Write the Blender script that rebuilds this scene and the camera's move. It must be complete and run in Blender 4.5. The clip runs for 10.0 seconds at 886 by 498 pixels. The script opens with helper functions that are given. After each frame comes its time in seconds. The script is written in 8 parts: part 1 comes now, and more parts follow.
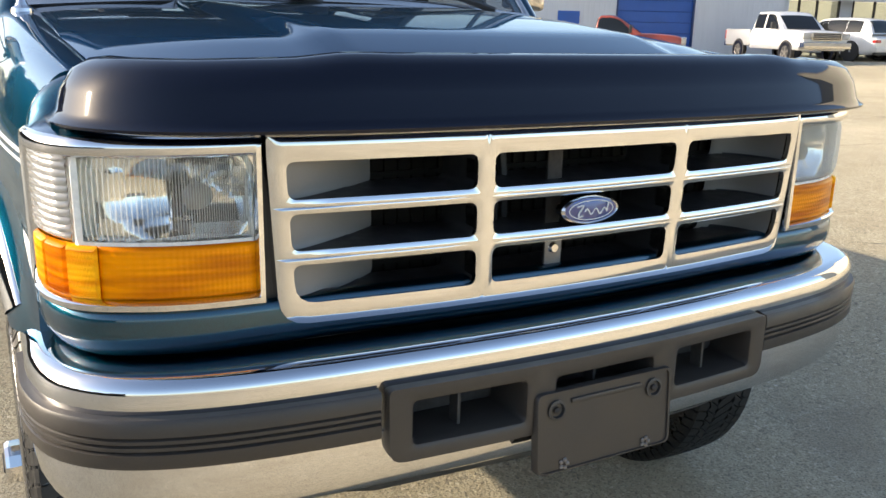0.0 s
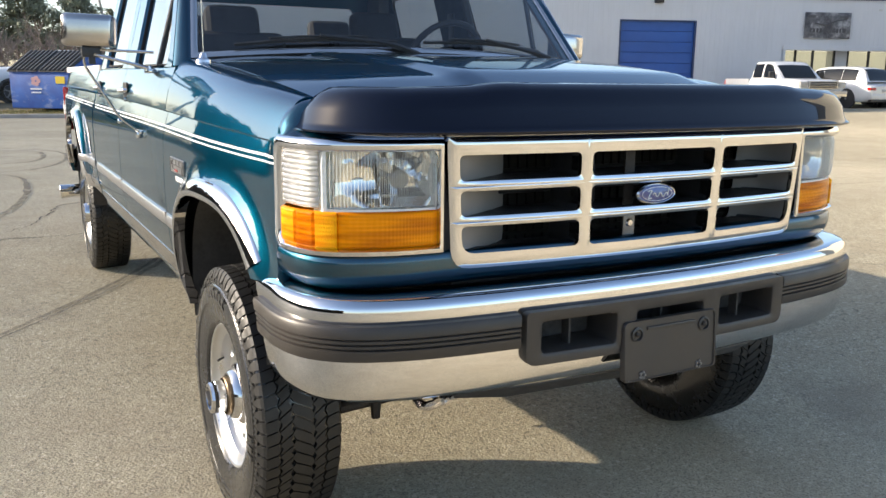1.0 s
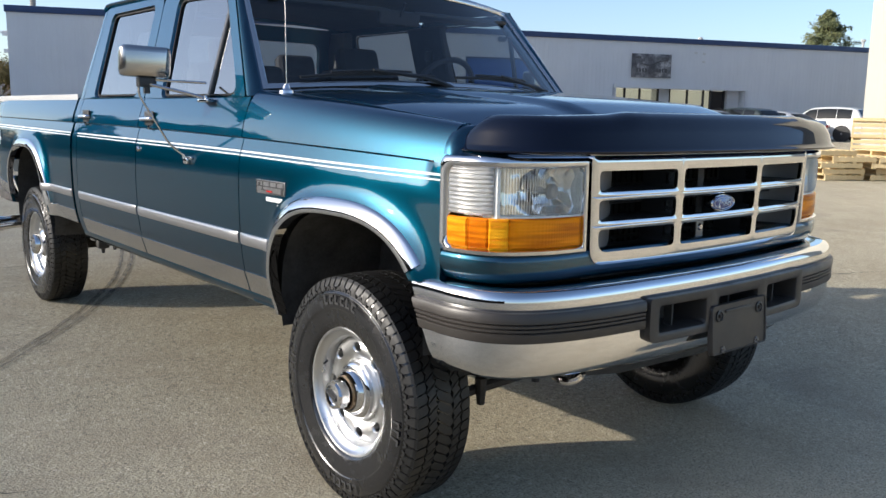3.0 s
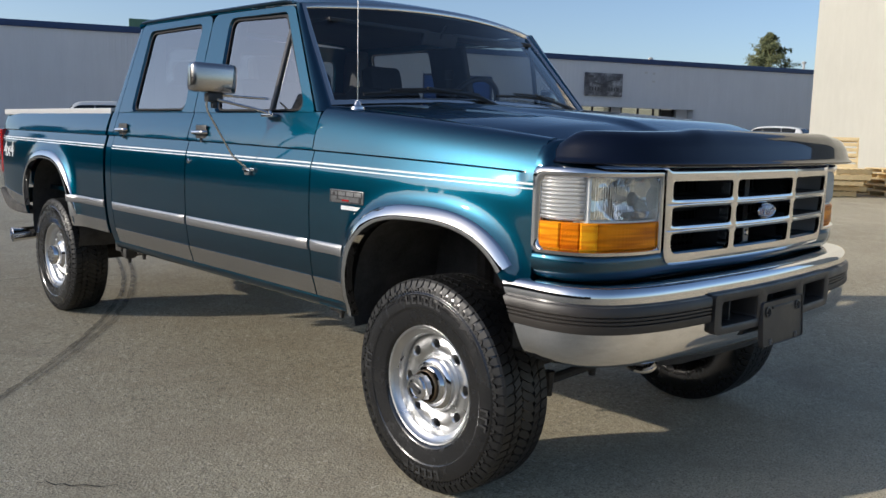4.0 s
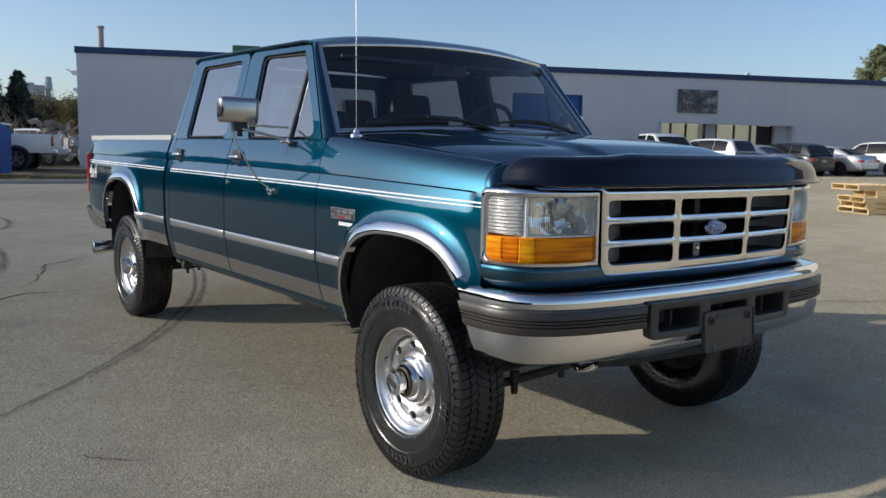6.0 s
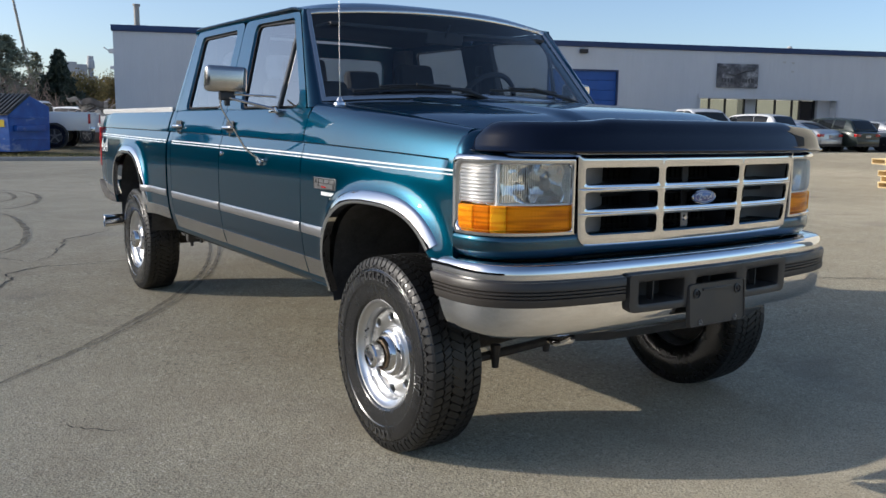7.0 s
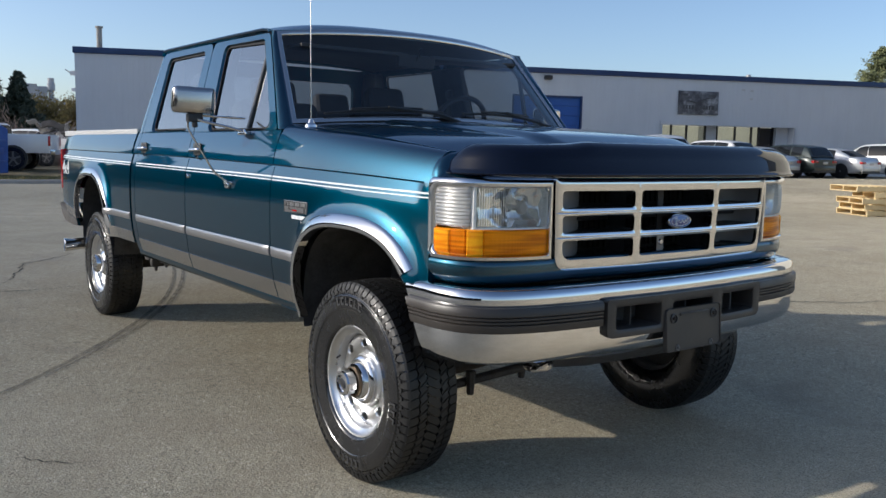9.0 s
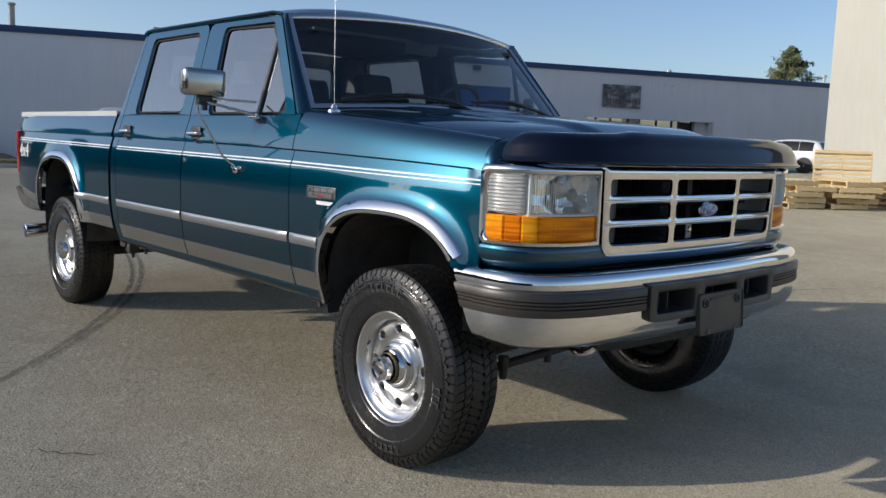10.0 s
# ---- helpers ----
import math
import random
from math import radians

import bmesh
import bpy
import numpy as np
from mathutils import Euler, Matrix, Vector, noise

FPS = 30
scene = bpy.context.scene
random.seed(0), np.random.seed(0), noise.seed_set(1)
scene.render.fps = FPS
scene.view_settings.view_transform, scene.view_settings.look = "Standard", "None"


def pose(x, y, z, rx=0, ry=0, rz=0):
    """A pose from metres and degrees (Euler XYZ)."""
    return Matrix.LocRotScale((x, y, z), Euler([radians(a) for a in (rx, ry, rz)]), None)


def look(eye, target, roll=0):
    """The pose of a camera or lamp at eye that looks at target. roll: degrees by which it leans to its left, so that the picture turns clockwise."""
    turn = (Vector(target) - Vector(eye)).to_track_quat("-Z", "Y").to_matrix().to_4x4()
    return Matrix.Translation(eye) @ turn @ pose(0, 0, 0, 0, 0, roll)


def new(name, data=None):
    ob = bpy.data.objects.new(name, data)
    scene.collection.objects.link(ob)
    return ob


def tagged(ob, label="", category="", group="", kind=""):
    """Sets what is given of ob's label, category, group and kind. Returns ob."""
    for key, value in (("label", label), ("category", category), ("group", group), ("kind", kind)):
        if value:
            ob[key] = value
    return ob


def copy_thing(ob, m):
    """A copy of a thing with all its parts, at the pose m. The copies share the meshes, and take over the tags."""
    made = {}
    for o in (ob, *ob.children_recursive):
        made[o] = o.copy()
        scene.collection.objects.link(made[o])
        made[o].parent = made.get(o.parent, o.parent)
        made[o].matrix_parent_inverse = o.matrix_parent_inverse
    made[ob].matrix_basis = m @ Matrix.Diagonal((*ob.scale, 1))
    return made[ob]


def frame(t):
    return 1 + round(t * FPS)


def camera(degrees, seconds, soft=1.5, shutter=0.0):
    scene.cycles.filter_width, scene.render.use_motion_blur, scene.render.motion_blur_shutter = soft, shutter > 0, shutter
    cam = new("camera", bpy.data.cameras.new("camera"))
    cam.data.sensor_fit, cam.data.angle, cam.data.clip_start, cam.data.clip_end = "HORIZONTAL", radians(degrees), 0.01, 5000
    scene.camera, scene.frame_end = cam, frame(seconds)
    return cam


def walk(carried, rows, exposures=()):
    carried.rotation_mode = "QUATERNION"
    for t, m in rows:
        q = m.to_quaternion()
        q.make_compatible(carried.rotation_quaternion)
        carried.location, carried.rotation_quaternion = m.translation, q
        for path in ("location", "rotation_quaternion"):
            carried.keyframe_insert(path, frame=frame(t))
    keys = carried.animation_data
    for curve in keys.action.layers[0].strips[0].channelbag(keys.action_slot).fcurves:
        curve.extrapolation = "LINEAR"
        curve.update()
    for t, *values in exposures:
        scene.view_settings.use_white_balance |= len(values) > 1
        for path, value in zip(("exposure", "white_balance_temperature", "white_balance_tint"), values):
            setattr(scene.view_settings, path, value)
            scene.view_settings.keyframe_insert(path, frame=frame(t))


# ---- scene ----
cam = camera(55.7, 10.0)
PATH = [
    (0, (-1.004, -1.99, 1.4), (-0.07, -0.298, 0.884), 1.3),
    (0.5, (-1.278, -2.232, 1.378), (-0.323, -0.529, 0.943), 1.2),
    (1, (-1.574, -2.442, 1.361), (-0.635, -0.721, 0.964), 0.6),
    (1.5, (-1.863, -2.531, 1.339), (-0.848, -0.844, 0.991), 0.8),
    (2, (-2.147, -2.555, 1.359), (-0.997, -0.95, 1.042), 1.2),
    (2.5, (-2.286, -2.439, 1.343), (-1.083, -0.872, 1.027), 0.9),
    (3.8, (-2.911, -2.186, 1.33), (-1.556, -0.744, 1.039), 1.5),
    (4, (-3.0, -2.186, 1.323), (-1.64, -0.745, 1.048), 1.4),
    (4.5, (-3.185, -2.363, 1.32), (-1.848, -0.897, 1.064), 0.9),
    (5, (-3.284, -2.476, 1.343), (-1.993, -0.966, 1.11), 0.8),
    (5.5, (-3.095, -2.651, 1.342), (-1.872, -1.083, 1.128), 1.2),
    (5.7, (-2.999, -2.723, 1.365), (-1.792, -1.144, 1.143), 1.1),
    (7, (-2.632, -2.867, 1.322), (-1.527, -1.225, 1.031), 0.8),
    (7.5, (-2.574, -2.874, 1.316), (-1.478, -1.228, 1.012), 0.5),
    (8, (-2.558, -2.869, 1.315), (-1.432, -1.239, 1.037), 0.4),
    (8.5, (-2.556, -2.845, 1.314), (-1.406, -1.227, 1.068), 0.5),
    (9, (-2.629, -2.799, 1.314), (-1.453, -1.199, 1.082), 1.1),
    (9.5, (-2.839, -2.7, 1.319), (-1.611, -1.14, 1.079), 1.4),
    (10, (-3.006, -2.532, 1.293), (-1.681, -1.055, 1.041), 2.0),
]
EXPOSURES = [(0, 1.46, 6950, 10), (0.5, 1.45, 6870, 10), (1, 1.30, 6670, 10), (1.5, 1.18, 6220, 10), (2, 1.08, 6070, 10), (2.5, 1.01, 6020, 10), (4, 0.18, 5970, 10), (4.5, 0.55, 5920, 10), (5, 0.41, 5920, 10), (5.5, 0.08, 5870, 10), (7, 0.38, 5920, 10), (7.5, 0.50, 5920, 10), (8, 0.37, 5900, 10), (8.5, 0.29, 5870, 10), (9, 0.28, 5820, 10), (9.5, 0.24, 5820, 10), (10, 0.10, 5870, 10)]
walk(cam, [(t, look(eye, target, roll)) for t, eye, target, roll in PATH], EXPOSURES)

# ---- world, sun ----
SUN_EL, SUN_AZ = radians(21.5), math.atan2(-0.855, 0.52)
sun_dir = Vector((math.sin(SUN_AZ) * math.cos(SUN_EL), math.cos(SUN_AZ) * math.cos(SUN_EL), math.sin(SUN_EL)))
world = bpy.data.worlds.new("world")
scene.world = world
world.use_nodes = True
wn, wl = world.node_tree.nodes, world.node_tree.links
sky = wn.new("ShaderNodeTexSky")
sky.sky_type, sky.sun_disc = "NISHITA", False
sky.sun_elevation, sky.sun_rotation = SUN_EL, SUN_AZ % (2 * math.pi)
sky.altitude, sky.air_density, sky.dust_density, sky.ozone_density = 200, 0.8, 1.6, 0.8
wn["Background"].inputs["Strength"].default_value = 0.136
wl.new(sky.outputs[0], wn["Background"].inputs["Color"])
sun = new("sun", bpy.data.lights.new("sun", "SUN"))
sun.data.energy, sun.data.angle, sun.data.color = 3.0, radians(0.6), (1.0, 0.885, 0.725)
sun.matrix_basis = look(sun_dir * 50, (0, 0, 0))


# ---- materials ----
class Mat:
    """A node material with a Principled surface and short ways to wire noise into it."""

    def __init__(self, name, color=(0.5, 0.5, 0.5), rough=0.5, metal=0.0, **extra):
        self.m = bpy.data.materials.new(name)
        self.m.use_nodes = True
        self.n, self.l = self.m.node_tree.nodes, self.m.node_tree.links
        self.p = self.n["Principled BSDF"]
        self.out = self.n["Material Output"]
        self.set("Base Color", (*color, 1))
        self.set("Roughness", rough)
        self.set("Metallic", metal)
        for k, v in extra.items():
            self.set(k.replace("_", " "), v)

    def set(self, key, v):
        self.p.inputs[key].default_value = v
        return self

    def coord(self, scale=(1, 1, 1), kind="Object"):
        tc, mp = self.n.new("ShaderNodeTexCoord"), self.n.new("ShaderNodeMapping")
        mp.inputs["Scale"].default_value = scale
        self.l.new(tc.outputs[kind], mp.inputs["Vector"])
        return mp.outputs[0]

    def noise(self, scale, detail=4, rough=0.55, vec=None):
        t = self.n.new("ShaderNodeTexNoise")
        t.inputs["Scale"].default_value, t.inputs["Detail"].default_value, t.inputs["Roughness"].default_value = scale, detail, rough
        self.l.new(vec if vec else self.coord(), t.inputs["Vector"])
        return t.outputs[0]

    def voronoi(self, scale, vec=None, out="Distance"):
        t = self.n.new("ShaderNodeTexVoronoi")
        t.inputs["Scale"].default_value = scale
        self.l.new(vec if vec else self.coord(), t.inputs["Vector"])
        return t.outputs[out]

    def ramp(self, src, stops):
        r = self.n.new("ShaderNodeValToRGB")
        el = r.color_ramp.elements
        while len(el) < len(stops):
            el.new(0.5)
        for e, (pos, c) in zip(el, stops):
            e.position, e.color = pos, (*c, 1) if not isinstance(c, (int, float)) else (c, c, c, 1)
        self.l.new(src, r.inputs[0])
        return r.outputs[0]

    def mix(self, fac, a, b, blend="MIX"):
        x = self.n.new("ShaderNodeMix")
        x.data_type, x.blend_type = "RGBA", blend
        for key, v in ((0, fac), (6, a), (7, b)):
            if hasattr(v, "node"):
                self.l.new(v, x.inputs[key])
            else:
                x.inputs[key].default_value = v if key == 0 else (*v, 1)
        return x.outputs[2]

    def math(self, op, a, b=0.0):
        x = self.n.new("ShaderNodeMath")
        x.operation = op
        for i, v in enumerate((a, b)):
            if hasattr(v, "node"):
                self.l.new(v, x.inputs[i])
            else:
                x.inputs[i].default_value = v
        return x.outputs[0]

    def to(self, key, src):
        self.l.new(src, self.p.inputs[key])
        return self

    def bump(self, src, strength=0.3, dist=0.01):
        b = self.n.new("ShaderNodeBump")
        b.inputs["Strength"].default_value, b.inputs["Distance"].default_value = strength, dist
        self.l.new(src, b.inputs["Height"])
        self.l.new(b.outputs[0], self.p.inputs["Normal"])
        return self


def varied(name, color, rough, metal=0.0, amount=0.25, scale=3.0, grain=120.0, bump=0.15, dist=0.002, **extra):
    """A surface with broad tone changes and fine grain."""
    k = Mat(name, color, rough, metal, **extra)
    lo, hi = tuple(c * (1 - amount) for c in color), tuple(min(1, c * (1 + amount)) for c in color)
    a = k.ramp(k.noise(scale), [(0.3, lo), (0.7, hi)])
    g = k.noise(grain, 3)
    c = k.mix(0.35, a, k.ramp(g, [(0.3, lo), (0.7, hi)]))
    k.to("Base Color", c)
    k.to("Roughness", k.ramp(k.noise(scale * 2.3), [(0.3, max(0.0, rough - 0.08)), (0.7, min(1, rough + 0.08))]))
    if bump:
        k.bump(g, bump, dist)
    return k.m


def paint(name, color, metal=0.35, rough=0.32):
    k = Mat(name, color, rough, metal, Coat_Weight=1.0, Coat_IOR=1.65, Coat_Roughness=0.025)
    k.set("Specular IOR Level", 0.1).set("Specular Tint", (0.14, 0.46, 0.62, 1))
    fl = k.voronoi(900, out="Color")
    bw = k.ramp(fl, [(0.0, tuple(c * 0.8 for c in color)), (1.0, tuple(min(1, c * 1.25) for c in color))])
    k.to("Base Color", bw)
    k.to("Coat Roughness", k.ramp(k.noise(6), [(0.35, 0.02), (0.75, 0.055)]))
    return k.m


TEAL = paint("teal_metallic_paint", (0.003, 0.049, 0.085), 1.0, 0.36)
k = Mat("chrome", (0.68, 0.68, 0.69), 0.035, 1.0)
k.to("Roughness", k.ramp(k.noise(9), [(0.35, 0.02), (0.8, 0.07)]))
CHROME = k.m
k = Mat("polished_alloy", (0.68, 0.685, 0.69), 0.25, 1.0)
k.to("Roughness", k.ramp(k.noise(14), [(0.3, 0.26), (0.75, 0.42)]))
ALLOY = k.m
k = Mat("stainless_trim", (0.62, 0.60, 0.58), 0.22, 1.0)
k.to("Roughness", k.ramp(k.noise(8), [(0.3, 0.14), (0.75, 0.28)]))
STEEL = k.m
k = Mat("silver_painted_trim", (0.36, 0.36, 0.37), 0.3, 0.75, Coat_Weight=0.6, Coat_Roughness=0.08)
SILVER = k.m
DULL_SILVER = varied("worn_silver_badge_plastic", (0.20, 0.205, 0.21), 0.35, 0.6, amount=0.35, scale=30, bump=0.05)
RAIL = varied("pale_grey_rail", (0.55, 0.55, 0.54), 0.4, amount=0.06, bump=0.05)
DULL = varied("dull_zinc_metal", (0.22, 0.21, 0.20), 0.45, 0.6, amount=0.2, scale=20, bump=0.1)
WHITE_LINE = varied("white_pinstripe", (0.75, 0.77, 0.78), 0.3, amount=0.05, bump=0)
RUBBER = varied("tyre_rubber", (0.009, 0.009, 0.010), 0.24, amount=0.3, scale=9, grain=260, bump=0.08, dist=0.001, Coat_Weight=0.55, Coat_Roughness=0.10)
TREAD = varied("tyre_tread_rubber", (0.009, 0.009, 0.009), 0.5, amount=0.35, scale=14, grain=200, bump=0.3, dist=0.001)
LETTER = varied("raised_rubber_lettering", (0.03, 0.03, 0.03), 0.5, amount=0.2, bump=0)
BLACK = varied("black_plastic", (0.032, 0.032, 0.033), 0.42, amount=0.3, scale=12, bump=0.1)
MATTE = varied("underbody_black", (0.050, 0.047, 0.044), 0.75, amount=0.5, scale=10, grain=90, bump=0.3)
RUSTY = varied("grey_brown_chassis_metal", (0.045, 0.038, 0.032), 0.7, 0.3, amount=0.5, scale=16, grain=140, bump=0.3)
GUNK = varied("weathered_bumper_rubber", (0.040, 0.035, 0.031), 0.42, amount=0.15, scale=5, grain=320, bump=0.15, dist=0.001)
SEAL = Mat("window_rubber", (0.010, 0.010, 0.011), 0.6, Specular_IOR_Level=0.25).m
GRILLE_IN = varied("grey_grille_plastic", (0.23, 0.215, 0.20), 0.45, amount=0.08, scale=6, grain=300, bump=0.05)
BRASS = varied("brown_brass_metal", (0.21, 0.155, 0.10), 0.38, 0.9, amount=0.2, scale=20, bump=0)
SMOKE = Mat("smoked_acrylic", (0.003, 0.005, 0.014), 0.045, 0.0, IOR=1.40).m
MIRROR_STEEL = Mat("brushed_mirror_shell", (0.50, 0.48, 0.46), 0.16, 1.0).m
CLOTH = varied("grey_seat_cloth", (0.05, 0.05, 0.055), 0.9, amount=0.2, scale=12, grain=400, bump=0.4)
DASH = varied("dark_dashboard_vinyl", (0.03, 0.03, 0.033), 0.6, amount=0.2, scale=8, grain=350, bump=0.2)
RAD_CORE = Mat("radiator_core", (0.022, 0.020, 0.017), 0.8, Specular_IOR_Level=0.1).m
HEADLINER = varied("grey_headliner", (0.13, 0.13, 0.135), 0.9, amount=0.1, scale=6, grain=300, bump=0.1)


def glass(name, tint, gloss_rough=0.0, ior=1.5):
    """Thin glass: tinted see-through, with a Fresnel reflection."""
    m = bpy.data.materials.new(name)
    m.use_nodes = True
    n, l = m.node_tree.nodes, m.node_tree.links
    n.remove(n["Principled BSDF"])
    tr, gl, fr, mx = n.new("ShaderNodeBsdfTransparent"), n.new("ShaderNodeBsdfGlossy"), n.new("ShaderNodeLayerWeight"), n.new("ShaderNodeMixShader")
    f0 = ((ior - 1) / (ior + 1)) ** 2
    pw, ma = n.new("ShaderNodeMath"), n.new("ShaderNodeMath")
    pw.operation, ma.operation = "POWER", "MULTIPLY_ADD"
    fr.inputs["Blend"].default_value = 0.5
    pw.inputs[1].default_value = 5.0
    ma.inputs[1].default_value, ma.inputs[2].default_value = 1 - f0, f0
    l.new(fr.outputs["Facing"], pw.inputs[0])
    l.new(pw.outputs[0], ma.inputs[0])
    tr.inputs[0].default_value = (*tint, 1)
    gl.inputs[0].default_value = (1, 1, 1, 1)
    gl.inputs["Roughness"].default_value = gloss_rough
    l.new(ma.outputs[0], mx.inputs[0])
    l.new(tr.outputs[0], mx.inputs[1])
    l.new(gl.outputs[0], mx.inputs[2])
    l.new(mx.outputs[0], n["Material Output"].inputs[0])
    return m


WIND_GLASS = glass("windshield_glass", (0.74, 0.77, 0.78), ior=1.75)
SIDE_GLASS = glass("tinted_side_glass", (0.31, 0.37, 0.37), ior=3.2)
CLEAR_GLASS = glass("lightly_tinted_side_glass", (0.52, 0.55, 0.55), ior=1.45)
LENS = glass("clear_headlight_glass", (0.90, 0.91, 0.89), ior=1.5)
# Milky tone paints the light lines that clear flutes would catch.
k = Mat("milky_flute_strip", (0.86, 0.87, 0.84), 0.2, 0.0, Alpha=0.36)
FLUTE = k.m
CLEAR_RIM = varied("clouded_lens_rim_plastic", (0.78, 0.79, 0.76), 0.25, amount=0.15, scale=30, bump=0)


def amber(name, lo, hi):
    k = Mat(name, hi, 0.28, 0.0, Coat_Weight=0.06, Coat_Roughness=0.06)
    k.set("Specular IOR Level", 0.12)
    # bright and dark prism streaks are painted as colour bands
    bands = k.ramp(k.noise(11, 1, 0.4, k.coord((0.5, 0.5, 6))), [(0.36, lo), (0.64, hi)])
    k.to("Base Color", k.mix(0.04, bands, k.ramp(k.noise(90, 1, 0.5, k.coord((3, 3, 0.4))), [(0.35, lo), (0.65, hi)])))
    return k.m


# One lens plastic: its lit and dim parts are put into two ambers.
AMBER_LIT, AMBER_DIM = amber("lit_amber_lens", (0.80, 0.22, 0.0), (1.0, 0.48, 0.01)), amber("dim_amber_lens", (0.52, 0.105, 0.0), (0.96, 0.31, 0.0))
k = Mat("red_lens", (0.42, 0.012, 0.012), 0.12, 0.0, Coat_Weight=0.8)
RED = k.m
k = Mat("frosted_clear_lens", (0.68, 0.68, 0.66), 0.12, 0.0, Coat_Weight=0.6)
k.set("Transmission Weight", 0.6)
FROST = k.m
k = Mat("silvered_reflector", (0.84, 0.84, 0.84), 0.3, 1.0)
k.to("Roughness", k.ramp(k.noise(25), [(0.3, 0.08), (0.8, 0.15)]))
REFL = k.m
BLUE_ENAMEL = Mat("blue_enamel", (0.01, 0.035, 0.20), 0.15, 0.2, Coat_Weight=1.0).m

# ---- mesh helpers ----


def thing(name, label, category, group="", kind=""):
    return tagged(new(name), label, category, group, kind)


def part(name, bm, material, parent=None, label="", sharp=32, flat=False):
    """Links a bmesh as one mesh object under a thing or a part."""
    bmesh.ops.recalc_face_normals(bm, faces=bm.faces[:])
    lim = radians(sharp)
    for f in bm.faces:
        f.smooth = not flat
    for e in bm.edges:
        if len(e.link_faces) == 2 and e.calc_face_angle(0) > lim:
            e.smooth = False
    me = bpy.data.meshes.new(name)
    bm.to_mesh(me)
    bm.free()
    if material:
        me.materials.append(material)
    ob = new(name, me)
    ob.parent = parent
    if label:
        tagged(ob, label)
    return ob


def share(name, mesh, m, parent, label=""):
    ob = new(name, mesh)
    ob.parent = parent
    ob.matrix_basis = m
    if label:
        tagged(ob, label)
    return ob


def box(bm, x0, x1, y0, y1, z0, z1, bevel=0.0, seg=2, m=None):
    r = bmesh.ops.create_cube(bm, size=1.0, matrix=Matrix.Translation(((x0 + x1) / 2, (y0 + y1) / 2, (z0 + z1) / 2)) @ Matrix.Diagonal((abs(x1 - x0), abs(y1 - y0), abs(z1 - z0), 1)))
    vs = r["verts"]
    if bevel:
        es = list({e for v in vs for e in v.link_edges})
        b = bmesh.ops.bevel(bm, geom=es, offset=bevel, segments=seg, affect="EDGES", profile=0.6)
        vs = list({v for f in b["faces"] for v in f.verts} | {v for v in vs if v.is_valid})
    if m is not None:
        bmesh.ops.transform(bm, matrix=m, verts=vs)
    return vs


def bridge(bm, rings, closed=True, caps=False):
    """Quads between successive rings of vertices."""
    n = len(rings[0])
    for a, b in zip(rings, rings[1:]):
        for i in range(n if closed else n - 1):
            j = (i + 1) % n
            bm.faces.new((a[i], a[j], b[j], b[i]))
    if caps:
        bm.faces.new(rings[0])
        bm.faces.new(rings[-1][::-1])


def loop(bm, pts):
    return [bm.verts.new(p) for p in pts]


def tube(bm, pts, r, n=8, caps=True):
    """A round bar along a line of points; r is one radius or one for each point."""
    pts = [Vector(p) for p in pts]
    rings, up = [], None
    for i, p in enumerate(pts):
        d = (pts[min(i + 1, len(pts) - 1)] - pts[max(i - 1, 0)]).normalized()
        if up is None:
            up = d.orthogonal().normalized()
        up = (up - d * up.dot(d)).normalized()
        side = d.cross(up)
        rr = r[i] if isinstance(r, (list, tuple)) else r
        rings.append(loop(bm, [p + rr * (math.cos(a) * up + math.sin(a) * side) for a in (2 * math.pi * k / n for k in range(n))]))
    bridge(bm, rings, True, caps)
    return rings


def bent(pts, steps=4, r=0.04):
    """Rounds the corners of a line of points."""
    pts = [Vector(p) for p in pts]
    out = [pts[0]]
    for a, b, c in zip(pts, pts[1:], pts[2:]):
        p, q = b + (a - b).normalized() * min(r, (a - b).length / 2.1), b + (c - b).normalized() * min(r, (c - b).length / 2.1)
        for i in range(steps + 1):
            t = i / steps
            out.append(p * (1 - t) ** 2 + b * 2 * t * (1 - t) + q * t * t)
    return out + [pts[-1]]


def lathe(bm, prof, n=48, m=None, close=False):
    """Turns a profile of (radius, along) round the x axis."""
    m = m or Matrix()
    rings = []
    for r, a in prof:
        rings.append(loop(bm, [m @ Vector((a, r * math.cos(t), r * math.sin(t))) for t in (2 * math.pi * k / n for k in range(n))]))
    if close:
        rings.append(rings[0])
    bridge(bm, rings, True)
    return rings


def grid(bm, f, nu, nv, keep=None):
    vs = [[bm.verts.new(f(i / nu, j / nv)) for j in range(nv + 1)] for i in range(nu + 1)]
    for i in range(nu):
        for j in range(nv):
            if keep is None or keep(i, j):
                bm.faces.new((vs[i][j], vs[i + 1][j], vs[i + 1][j + 1], vs[i][j + 1]))
    return vs


def rim_edges(bm, shift):
    """Folds all open edges over by a shift (a vector, or a function of the vertex), so that a skin shows thickness."""
    es = [e for e in bm.edges if len(e.link_faces) == 1]
    r = bmesh.ops.extrude_edge_only(bm, edges=es)
    for v in [g for g in r["geom"] if isinstance(g, bmesh.types.BMVert)]:
        v.co += shift(v.co) if callable(shift) else Vector(shift)


